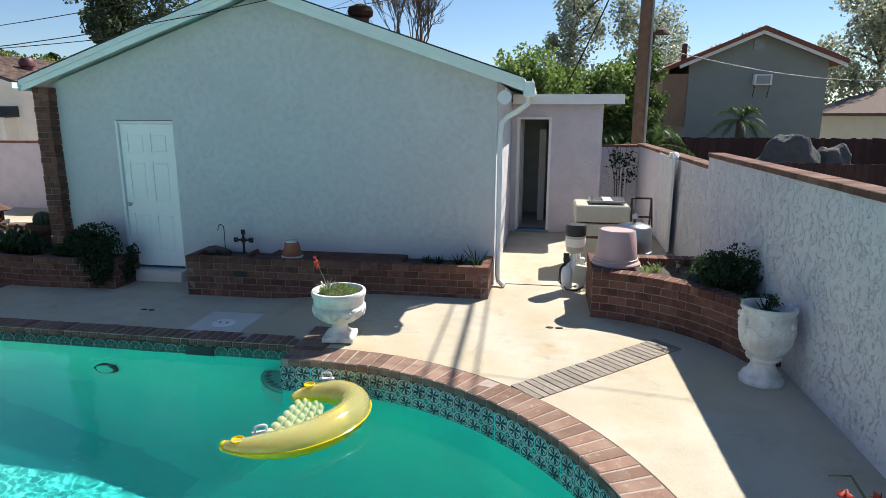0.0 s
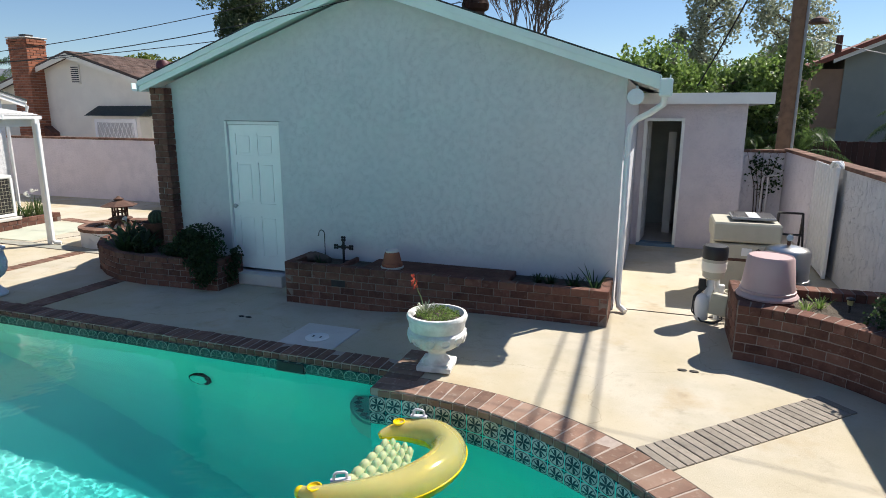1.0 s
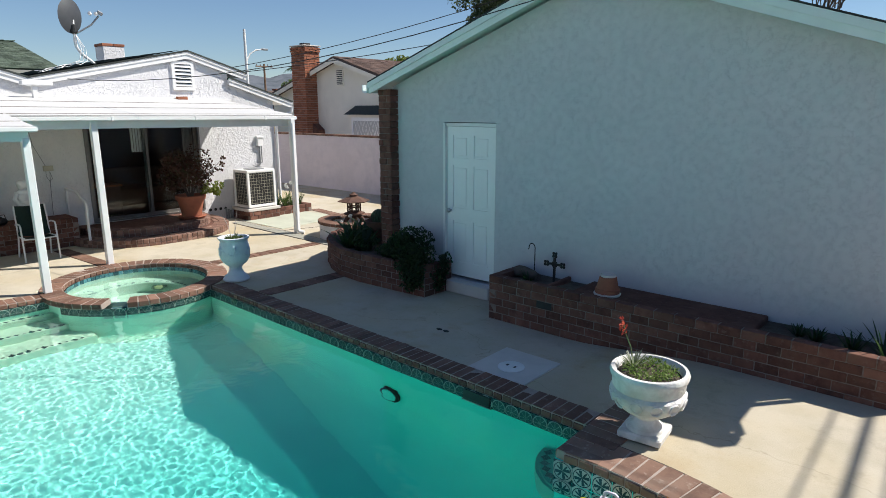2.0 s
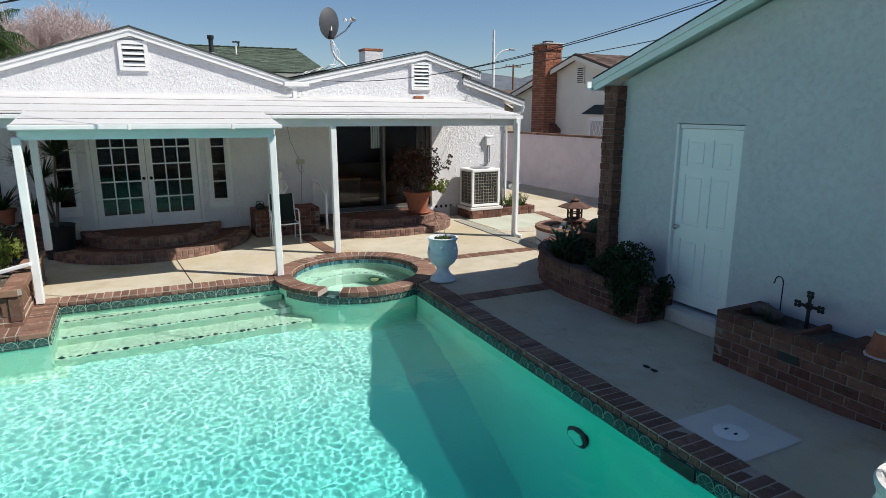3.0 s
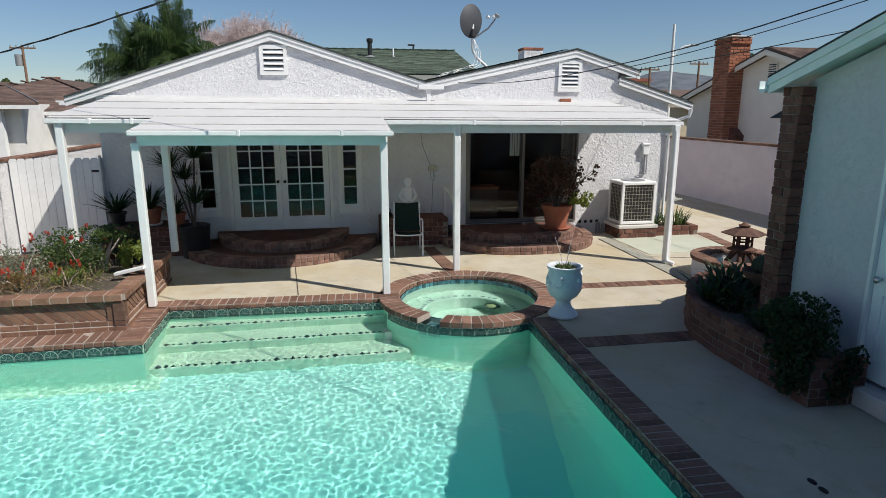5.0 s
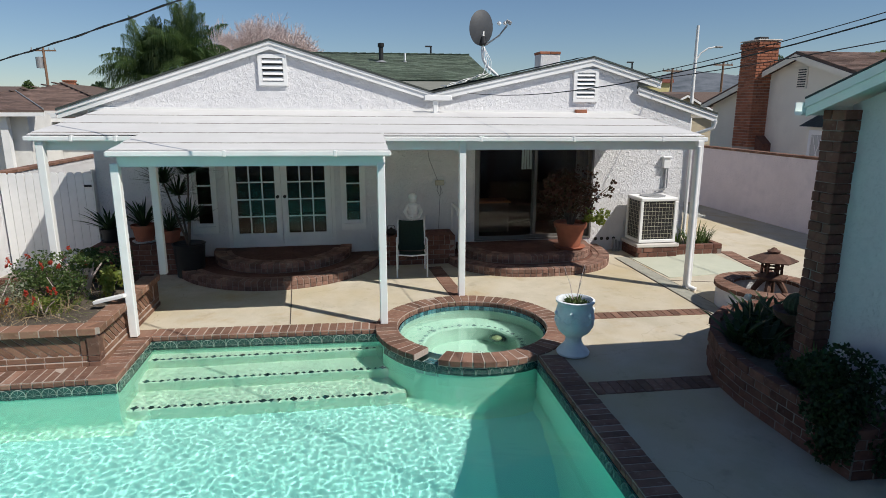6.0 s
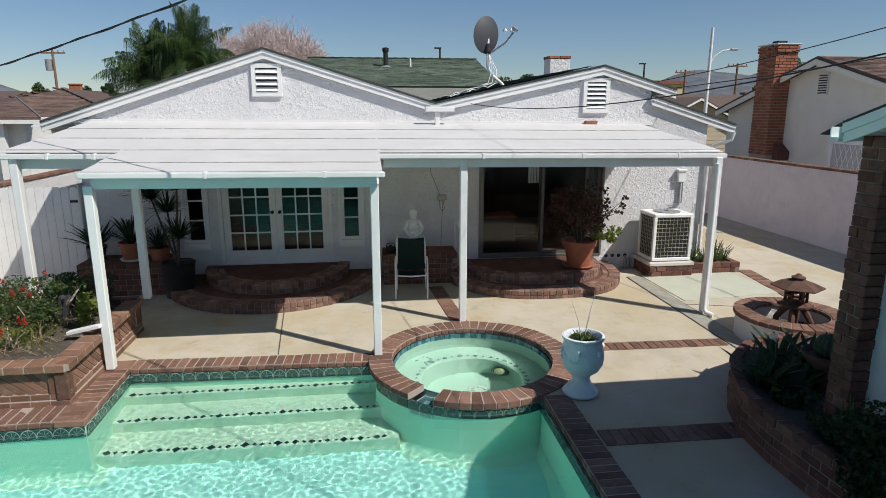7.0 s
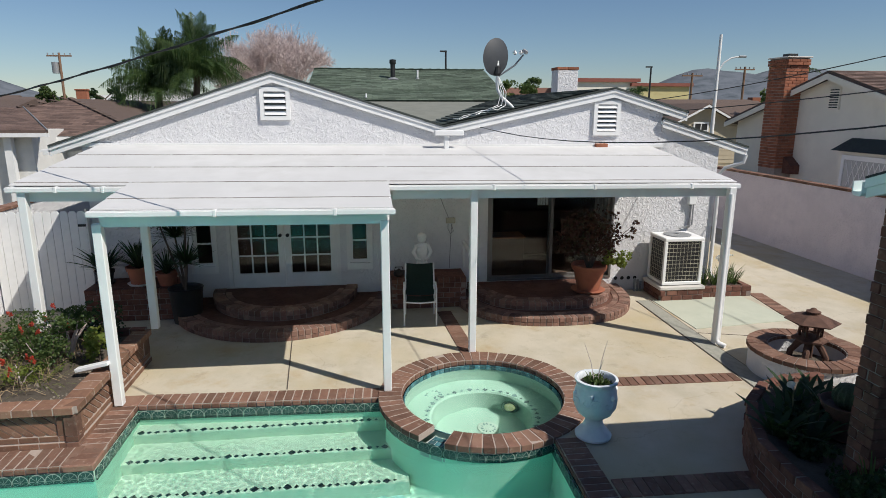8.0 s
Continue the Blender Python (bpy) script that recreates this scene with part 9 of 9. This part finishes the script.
part("porch_post", block((-22.85, -22.67, -5.8, -5.6, 0, 2.74)), WHITE, wh)
for c_, turn_ in ((C1, 45), (C2, 135)):
    for k in range(15):
        f = (k + 0.5) / 15
        q = [c_[n_] + (APEX[n_] - c_[n_]) * f for n_ in range(3)]
        part("hip_cap", bmesh_moved(soft_block(-0.15, 0.15, -0.09, 0.09, 0.0, 0.04, 0.008), pose(q[0], q[1], q[2] + 0.02, 0, 11, turn_)), SHINGLE_B, wh)

# houses and buildings farther off
fh = thing("far_house", "tan clapboard house with a brown roof down the street", "house")
TAN = material("tan_boards", (0.52, 0.44, 0.32), (0.46, 0.39, 0.28), scale=2, rough=0.9)
part("wall", prism(bmesh.new(), [(21.7, -0.05), (26.0, -0.05), (26.0, 2.45), (23.8, 3.55), (21.7, 2.45)], "x", -46.0, -38.0), TAN, fh)
for k in range(9):
    part("clapboard", block((-37.998, -37.96, 21.72, 25.98, 0.25 + k * 0.245, 0.47 + k * 0.245)), TAN, fh)
for ya, yb in ((21.3, 23.8), (26.4, 23.8)):
    part("roof", prism(bmesh.new(), [(ya, 2.27), (yb, 3.57), (yb, 3.70), (ya, 2.40)], "x", -46.3, -37.6), SHINGLE_B, fh)
    part("rake_board", prism(bmesh.new(), [(ya, 2.20), (yb, 3.50), (yb, 3.62), (ya, 2.32)], "x", -37.598, -37.56), WHITE, fh)
part("wing_roof", prism(bmesh.new(), [(-40.5, 2.5), (-45.0, 4.0), (-49.5, 2.5)], "y", 22.0, 31.5), SHINGLE_B, fh)
part("wing_wall", block((-49.0, -41.0, 26.01, 31.2, -0.05, 2.55)), TAN, fh)
part("chimney", block((-45.4, -44.8, 31.15, 31.75, 2.0, 4.15)), BRICK_CHIM, fh)
fw_ = part("window", block((-37.958, -37.94, 23.25, 24.0, 1.75, 2.55)), BLACK, fh)
part("window_frame", block((-37.95, -37.92, 23.15, 23.25, 1.65, 2.65), (-37.95, -37.92, 24.0, 24.1, 1.65, 2.65), (-37.95, -37.92, 23.25, 24.0, 2.55, 2.65), (-37.95, -37.92, 23.25, 24.0, 1.65, 1.75), (-37.95, -37.93, 23.6, 23.65, 1.75, 2.55), (-37.95, -37.93, 23.25, 24.0, 2.12, 2.17)), WHITE, fw_)
shop = thing("store_building", "flat-roofed cream and yellow store with red parapet bands", "building")
REDBAND = material("red_band", (0.26, 0.09, 0.065), (0.22, 0.075, 0.055), scale=1, rough=0.9)
SHOPY = material("yellow_plaster", (0.55, 0.48, 0.24), (0.50, 0.43, 0.21), scale=1, rough=0.9)
part("wall", block((-80, -72, 27.9, 34.8, 0, 6.2)), CREAM, shop)
part("parapet", block((-80.3, -71.7, 27.6, 35.1, 6.2, 6.6)), REDBAND, shop)
part("wing_wall", block((-80, -71.8, 34.81, 41.0, 0, 5.75)), SHOPY, shop)
part("wing_parapet", block((-80.3, -71.5, 34.0, 41.3, 5.76, 6.12)), REDBAND, shop)
part("back_wall", block((-86, -80.4, 15.0, 30.0, 0, 5.8)), material("brown_plaster_far", (0.30, 0.16, 0.12), scale=1, rough=0.9), shop)
wb = thing("white_building", "long low white building in the distance", "building")
part("wall", block((-90, -84, -29.0, -17.5, 0, 4.8)), WHITE, wb)
for k in range(5):
    part("window", block((-83.998, -83.95, -27.6 + k * 2.1, -26.2 + k * 2.1, 3.2, 4.1)), GREYMETAL, wb)

# ---- poles and cables ----
pole = thing("utility_pole", "thick weathered wooden utility pole behind the wall", "utility pole", at=(1.66, 16.9, 0))
part("shaft", tube(bmesh.new(), [(0, 0, -0.05), (0, 0, 4), (0.01, 0, 9.5)], [0.19, 0.175, 0.15], 18), WOODPOLE, pole, smooth=True)
part("crossarm", block((-1.1, 1.1, -0.06, 0.06, 8.4, 8.55)), WOODPOLE, pole)
part("conduit", tube(bmesh.new(), [(0.12, -0.16, 0), (0.12, -0.15, 5.5)], 0.03, 8), GREYMETAL, pole)
part("dish_lamp", lathe(bmesh.new(), [(0.02, 4.55), (0.14, 4.5), (0.2, 4.42), (0.21, 4.40), (0.02, 4.44)], 20, (0.36, -0.1)), RUST, pole)
part("lamp_arm", tube(bmesh.new(), [(0.1, 0, 4.4), (0.36, -0.1, 4.55)], 0.02, 6), RUST, pole)


def sagging(a, b, sag, n=28):
    a, b = Vector(a), Vector(b)
    return [tuple(a + (b - a) * (i / n) - Vector((0, 0, sag * 4 * (i / n) * (1 - i / n)))) for i in range(n + 1)]


CABLE = material("cable_sheath", (0.02, 0.02, 0.022), (0.03, 0.03, 0.03), scale=10, rough=0.7)
P0 = (1.66, 16.9)
for lab, a, b, sag, r in (
        ("twisted black service cable over the yard", (*P0, 7.66), (-16.39, -4.27, 3.23), 0.63, 0.010),
        ("thin black cable to the house", (*P0, 6.52), (-15.47, 9.85, 3.37), 0.51, 0.008),
        ("thin black cable to the house", (*P0, 8.44), (-19.06, 11.38, 3.63), 0.79, 0.009),
        ("thin black cable to the roof valley", (7.19, 10.25, 8.32), (-14.59, 6.27, 3.13), 1.67, 0.006),
        ("heavy cable bundle along the side wall", (1.80, 16.8, 6.9), (1.90, -6.0, 6.5), 0.30, 0.030),
        ("cable along the side wall", (1.52, 16.8, 6.7), (1.34, -6.0, 6.3), 0.30, 0.013),
        ("cable along the side wall", (1.85, 16.8, 6.7), (2.10, -6.0, 6.3), 0.30, 0.013),
        ("dropped cable bundle from the pole", (1.5, 16.85, 7.2), (-0.2, 19.0, 3.2), 0.15, 0.02),
        ("pale cable to the two-storey house", (*P0, 4.2), (14.0, 27.0, 3.9), 0.45, 0.010),
        ("thin black cable high between poles", (*P0, 8.5), (-22.0, 44.0, 8.2), 0.6, 0.012),
        ("thin black cable high between poles", (2.4, 16.9, 8.5), (-30.0, 60.0, 9.0), 0.8, 0.012),
        ("thin black cable high between poles", (*P0, 8.4), (30.0, 20.0, 8.6), 0.6, 0.012)):
    c_ = thing("overhead_cable", lab, "cable", "overhead cables")
    part("strand", tube(bmesh.new(), sagging(a, b, sag), r, 6), GREYMETAL if "pale" in lab else CABLE, c_)
    if "twisted" in lab:
        pts = sagging(a, b, sag, 160)
        part("strand", tube(bmesh.new(), [(x + 0.014 * math.cos(i * 0.9), y, z + 0.011 * math.sin(i * 0.9)) for i, (x, y, z) in enumerate(pts)], 0.008, 5), CABLE, c_)
sl_ = thing("street_lamp", "tall pale metal street lamp with a curved arm", "street lamp", at=(-34.0, 22.0, 0))
part("shaft", tube(bmesh.new(), [(0, 0, 0), (0, 0, 7.0)], [0.11, 0.07], 12), WHITE, sl_, smooth=True)
part("arm", tube(bmesh.new(), [(0, 0, 5.2), (0.05, 0.25, 5.65), (0.1, 0.6, 5.88), (0.15, 1.0, 5.95)], 0.04, 8), WHITE, sl_, smooth=True)
part("head", soft_block(0.05, 0.25, 0.95, 1.35, 5.90, 6.0, 0.03), GREYMETAL, sl_)
for x, y, h, tr in ((-60, 34.8, 6.6, 0), (-60, 40.0, 7.2, 0), (-62, -21.3, 7.9, 1)):
    po = thing("far_pole", "distant wooden utility pole with a crossarm", "utility pole", "far poles", at=(x, y, 0))
    part("shaft", tube(bmesh.new(), [(0, 0, 0), (0, 0, h)], [0.13, 0.10], 8), WOODPOLE, po)
    part("crossarm", block((-0.05, 0.05, -1.0, 1.0, h - 0.32, h - 0.20)), WOODPOLE, po)
    for k in (-0.9, -0.45, 0.45, 0.9):
        part("insulator", tube(bmesh.new(), [(0, k, h - 0.2), (0, k, h - 0.02)], 0.05, 6), GREYMETAL, po)
    if tr:
        part("transformer", lathe(bmesh.new(), [(0.02, h - 1.7), (0.28, h - 1.7), (0.28, h - 0.8), (0.02, h - 0.75)], 14, (0.0, -0.4)), GREYMETAL, po)
for x, y, h in ((-60, 30.7, 7.15), (-60, 11.57, 8.3)):
    fl_ = thing("far_lamp_post", "dark thin street light post in the distance", "street lamp", "far lamp posts", at=(x, y, 0))
    part("shaft", tube(bmesh.new(), [(0, 0, 0), (0, 0, h)], [0.10, 0.08], 8), BLACK, fl_)
    part("head", block((-0.1, 0.1, -0.5, 0.1, h - 0.12, h)), BLACK, fl_)

# ---- trees ----
def limbs(bm, base, top, r0, spread, count, seed, tips):
    """A tapered trunk and limbs that fan out; their ends are collected in tips."""
    g = np.random.default_rng(seed)
    b, t = Vector(base), Vector(top)
    mid_ = [b.lerp(t, k / 5) + Vector((g.normal() * r0 * 0.6, g.normal() * r0 * 0.6, 0)) * (0 if k == 0 else 1) for k in range(6)]
    tube(bm, mid_, [r0 * (1 - 0.13 * k) for k in range(6)], 8)
    for i in range(count):
        k = g.integers(2, 6)
        a, el = g.uniform(0, 6.283), g.uniform(0.3, 1.1)
        ln = spread * g.uniform(0.5, 1.0)
        s = mid_[k]
        e_ = s + Vector((math.cos(a) * math.cos(el), math.sin(a) * math.cos(el), math.sin(el))) * ln
        m_ = s.lerp(e_, 0.5) + Vector((0, 0, 0.08 * ln))
        tube(bm, [s, m_, e_], [r0 * 0.35, r0 * 0.22, r0 * 0.08], 6)
        tips.append(e_)


def tree(name, label, base, height, crown_z, spread, leaf, size, count, lumps, seed, flat=0.8, r0=0.16, per=1.0):
    tr = thing(name, label, "tree", at=base)
    tips = []
    bm = bmesh.new()
    limbs(bm, (0, 0, -0.05), (0, 0, crown_z), r0, spread * 0.9, lumps, seed, tips)
    part("trunk", bm, BARK, tr)
    g = np.random.default_rng(seed)
    spots = []
    for i, t in enumerate(tips):
        rr = spread * g.uniform(0.28, 0.5)
        spots.append(cloud(t, (rr, rr, rr * flat), int(count / len(tips)), 0.3, 7, seed * 31 + i))
    leafy("crown", np.vstack(spots), size, leaf, tr)
    return tr


tree("bamboo_tree", "bright yellow-green leafy tree behind the shed", (-1.7, 20.0, 0), 5.0, 3.0, 1.75, LEAF_B, 0.085, 15000, 22, 201, 1.15)
tree("bamboo_tree", "bright yellow-green leafy tree behind the shed", (0.45, 20.4, 0), 5.2, 3.1, 1.75, LEAF_B, 0.085, 15000, 22, 202, 1.2)
tree("bamboo_tree", "dense green leafy tree beside the pole", (1.5, 21.0, 0), 4.3, 2.6, 1.6, LEAF, 0.085, 12000, 18, 203, 1.1)
tree("bamboo_tree", "dense dark leafy tree behind the shed", (-0.6, 21.5, 0), 4.3, 2.6, 1.9, LEAF, 0.10, 9000, 16, 204, 1.0)
tree("eucalyptus", "tall eucalyptus with grey-green hanging leaves", (1.3, 45, 0), 14, 8.8, 3.4, LEAF_G, 0.15, 7500, 20, 211, 1.4, 0.3)
tree("eucalyptus", "tall eucalyptus with grey-green hanging leaves", (6.6, 46, 0), 11, 7.6, 3.4, LEAF_G, 0.15, 6500, 20, 212, 1.3, 0.3)
tree("eucalyptus", "tall eucalyptus with grey-green hanging leaves", (18.5, 41, 0), 10, 6.6, 3.8, LEAF_G, 0.15, 9500, 22, 213, 1.2, 0.3)
tree("eucalyptus", "distant eucalyptus crown behind the house", (13.2, 50, 0), 8.5, 7.0, 2.6, LEAF_G, 0.20, 2600, 10, 214, 0.9, 0.25)
tree("pine_tree", "broad dark pine behind the neighbour's roof", (-24.2, 33.0, 0), 10, 7.0, 3.9, PINE, 0.13, 26000, 26, 221, 1.0, 0.35)
tree("yellow_tree", "yellow-green tree above the neighbour's roof", (-24.0, 27.5, 0), 5.2, 4.0, 2.3, LEAF_Y, 0.10, 6000, 10, 222, 0.7)
tree("yellow_tree", "yellow-green tree above the neighbour's roof", (-26.6, 27.0, 0), 5.0, 3.9, 2.2, LEAF_Y, 0.10, 6000, 9, 223, 0.7)
tree("street_tree", "green street tree in front of the hills", (-46, 34, 0), 4.6, 3.4, 2.0, LEAF, 0.16, 1400, 9, 224)
tree("street_tree", "rounded green tree before the store", (-62.0, 18.9, 0), 5.2, 4.6, 2.4, LEAF, 0.18, 3600, 14, 225, 0.7)
tree("street_tree", "green street tree near the white building", (-70, -25.6, 0), 5.2, 4.4, 2.0, LEAF, 0.20, 2200, 10, 226)
tree("street_tree", "dark street tree near the white building", (-70, -21.0, 0), 5.0, 4.2, 2.6, LEAF_D, 0.20, 2600, 10, 227, 0.6)
tree("corner_bush", "green bush beyond the boundary wall", (-17.2, -3.4, 0), 2.2, 1.4, 0.8, LEAF_Y, 0.06, 900, 8, 228, 1.0, 0.06)
tree("house_bush", "dark shrub beyond the driveway wall", (-25.5, 15.7, 0), 1.9, 1.2, 0.8, LEAF_D, 0.06, 900, 8, 229, 1.0, 0.06)


def bare(name, label, base, height, spread, levels, mat, seed, upright=0.8, r0=0.14, split=4, thin=0.006):
    """A leafless tree of forking twigs."""
    tr = thing(name, label, "tree", at=base)
    g = np.random.default_rng(seed)
    bm, wood = bmesh.new(), bmesh.new()

    def grow(p, d, ln, r, lvl):
        q = p + d * ln
        m_ = p.lerp(q, 0.5) + Vector(g.normal(size=3)) * ln * 0.05
        tube(bm if lvl > 1 else wood, [p, m_, q], [max(r, thin), max(r * 0.82, thin), max(r * 0.62, thin * 0.7)], 4 if lvl > 1 else 7, caps=False)
        if lvl >= levels:
            return
        for k in range(split if lvl > 0 else split + 1):
            nd = (d * upright + Vector(g.normal(size=3)) * spread + Vector((0, 0, 0.25))).normalized()
            grow(p.lerp(q, g.uniform(0.55, 1.0)), nd, ln * g.uniform(0.55, 0.82), r * 0.55, lvl + 1)
    grow(Vector((0, 0, -0.05)), Vector((0, 0, 1)), height * 0.30, r0, 0)
    part("trunk", wood, mat, tr)
    part("twig_crown", bm, mat, tr)
    return tr


bare("bare_tree", "leafless dark tree behind the garage", (-6.9, 30.0, 0), 13.5, 0.32, 6, BARK, 231, 0.95, 0.15, 3, 0.010)
bare("bare_tree", "leafless pale pinkish tree behind the house", (-36.5, 0.55, 0), 10.2, 0.44, 7, TWIG, 232, 0.88, 0.12, 4, 0.0055)
bare("bare_tree", "small leafless tree at the end of the street", (-64, -30, 0), 5.5, 0.4, 4, TWIG, 233, 0.7, 0.2, 4)


def palm(name, label, base, height, fronds, length, seed, heads=((0, 0, 0),), stiff=0.0):
    tr = thing(name, label, "palm", at=base)
    g = np.random.default_rng(seed)
    for hx, hy, hz in heads:
        part("trunk", tube(bmesh.new(), [(hx * 0.4, hy * 0.4, -0.05), (hx * 0.8, hy * 0.8, (height + hz) * 0.5), (hx, hy, height + hz)], [0.20, 0.16, 0.13], 10), BARK, tr, smooth=True)
        verts, faces = [], []
        for i in range(fronds):
            a, el = g.uniform(0, 6.283), g.uniform(-0.3, 1.5) if i % 3 else g.uniform(0.9, 1.5)
            ln = length * g.uniform(0.75, 1.1)
            if stiff and i % 3:
                el = g.uniform(0.0, 1.2)
                ln *= 0.70 + 0.25 * math.sin(el)
            elif stiff:
                el = g.uniform(1.30, 1.54) if i % 2 else g.uniform(0.7, 1.3)
                ln *= 1.0 if i % 2 else 0.8
            sag = 1 - stiff * math.sin(max(el, 0)) ** 2
            n = 40
            for j in range(n):
                t0, t1 = j / n, (j + 1) / n
                def at(t):
                    out = ln * (math.cos(el) * t + 0.12 * t * t)
                    z = ln * (math.sin(el) * t - sag * (0.5 * t * t + 0.18 * t ** 4))
                    return Vector((hx + out * math.cos(a), hy + out * math.sin(a), height + hz + z))
                p, q = at(t0), at(t1)
                d = (q - p).normalized()
                s = Vector((-math.sin(a), math.cos(a), 0))
                w = (0.30 + 0.04 * stiff) * length / 2 * (math.sin(math.pi * min(1, 0.12 + 0.9 * t0)) + 0.05)
                for sg in (-1, 1):
                    for q_ in range(2):
                        b0 = p.lerp(q, q_ * 0.5)
                        out_ = b0 + s * sg * w * g.uniform(0.45, 0.75) + d * w * g.uniform(0.3, 0.8) + Vector((0, 0, w * 0.12))
                        tip = out_ + s * sg * w * 0.18 + d * w * 0.15 - Vector((0, 0, w * g.uniform(0.5, 1.25) * (1 + 0.7 * stiff)))
                        k = len(verts)
                        wd = d * ln / n * 0.32
                        verts += [tuple(b0), tuple(b0 + wd), tuple(out_ + wd * 0.8), tuple(out_), tuple(tip)]
                        faces += [(k, k + 1, k + 2, k + 3), (k + 3, k + 2, k + 4)]
                k = len(verts)
                verts += [tuple(p - s * 0.012), tuple(p + s * 0.012), tuple(q + s * 0.012), tuple(q - s * 0.012)]
                faces.append((k, k + 1, k + 2, k + 3))
        me = bpy.data.meshes.new("fronds")
        me.from_pydata(verts, [], faces)
        me.materials.append(PALM)
        f_ = new("fronds", me)
        f_.parent = tr
    return tr


palm("queen_palm", "tall feathery palms behind the house", (-32.4, -4.3, 0), 4.3, 62, 2.9, 241, ((-0.2, -0.25, 0.0), (0.2, 1.55, 0.60)), 0.72)
palm("young_palm", "dark feathery palm in front of the two-storey house", (5.9, 23.0, 0), 2.3, 26, 1.15, 242)
palm("young_palm", "bright feathery palm beside the pole", (2.4, 19.3, 0), 1.5, 26, 1.5, 243)
palm("young_palm", "bright feathery palm behind the low wall", (0.9, 19.0, 0), 1.4, 26, 1.5, 244)
palm("far_palm", "distant palm above the neighbour's roof", (-40.0, 30.5, 0), 5.2, 26, 2.0, 245)
palm("far_palm", "small palm near the store", (-52.0, 26.0, 0), 4.4, 22, 1.6, 246)
palm("yard_palm", "feathery palm beyond the fence", (11.5, 20.6, 0), 1.6, 24, 1.7, 247)


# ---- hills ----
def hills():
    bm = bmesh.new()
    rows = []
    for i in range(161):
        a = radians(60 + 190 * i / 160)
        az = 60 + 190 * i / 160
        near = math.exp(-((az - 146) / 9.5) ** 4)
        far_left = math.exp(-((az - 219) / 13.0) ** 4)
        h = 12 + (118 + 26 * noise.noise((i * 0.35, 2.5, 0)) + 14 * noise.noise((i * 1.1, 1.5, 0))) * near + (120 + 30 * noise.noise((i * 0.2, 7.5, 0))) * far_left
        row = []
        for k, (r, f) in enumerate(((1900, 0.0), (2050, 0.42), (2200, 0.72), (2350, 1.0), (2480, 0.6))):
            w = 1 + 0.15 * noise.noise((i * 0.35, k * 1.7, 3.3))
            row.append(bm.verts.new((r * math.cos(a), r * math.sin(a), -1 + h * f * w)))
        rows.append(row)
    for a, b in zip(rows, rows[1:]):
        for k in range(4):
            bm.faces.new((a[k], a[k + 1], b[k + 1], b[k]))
    # the haze of distance is put into the hills' blue-grey colour
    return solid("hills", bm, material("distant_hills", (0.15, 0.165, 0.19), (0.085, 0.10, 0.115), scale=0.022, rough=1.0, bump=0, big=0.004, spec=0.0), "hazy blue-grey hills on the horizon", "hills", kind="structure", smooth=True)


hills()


def far_clutter():
    """The far suburb: one joined mass of low roofs and tree clumps before the hills."""
    g = np.random.default_rng(77)
    bm = bmesh.new()
    for i in range(150):
        a, d = radians(g.uniform(75, 235)), g.uniform(95, 420)
        x, y, w, h = d * math.cos(a), d * math.sin(a), g.uniform(4, 9), g.uniform(2.6, 3.6)
        prism(bm, [(x - w, 0), (x + w, 0), (x + w, h), (x, h + 1.6), (x - w, h)], "y", y - w, y + w)
    solid("suburb_roofs", bm, SHINGLE_B, "low roofs of the far suburb", "buildings", kind="stuff")
    spots = []
    for i in range(210):
        a, d = radians(g.uniform(60, 240)), g.uniform(85, 330)
        r = g.uniform(1.6, 3.6)
        spots.append(cloud((d * math.cos(a), d * math.sin(a), r * 0.9), (r, r, r), 130, 0.2, 5, i))
    ob = new("far_trees", leaf_mesh("far_trees", np.vstack(spots), 0.55, LEAF_D))
    tagged(ob, "dark tree clumps of the far suburb", "trees", kind="stuff")


far_clutter()

# low dark leaves between the lilies and the ivy
for k, (x, y, r) in enumerate(((-8.35, 8.2, 0.30), (-7.75, 8.12, 0.28), (-8.95, 8.42, 0.26))):
    gc = thing("ground_cover", "low dark leafy plant in the shaded brick planter", "plant", "shaded ground cover", at=(x, y, 0.38))
    leafy("leaves", cloud((0, 0, 0.11), (r, 0.17, 0.13), 520, 0.25, 9, 300 + k), 0.035, LEAF_D, gc, long=1.5)
    part("stem", tube(bmesh.new(), [(0, 0, -0.02), (0.02, 0.01, 0.14)], [0.010, 0.006], 5), BARK, gc)
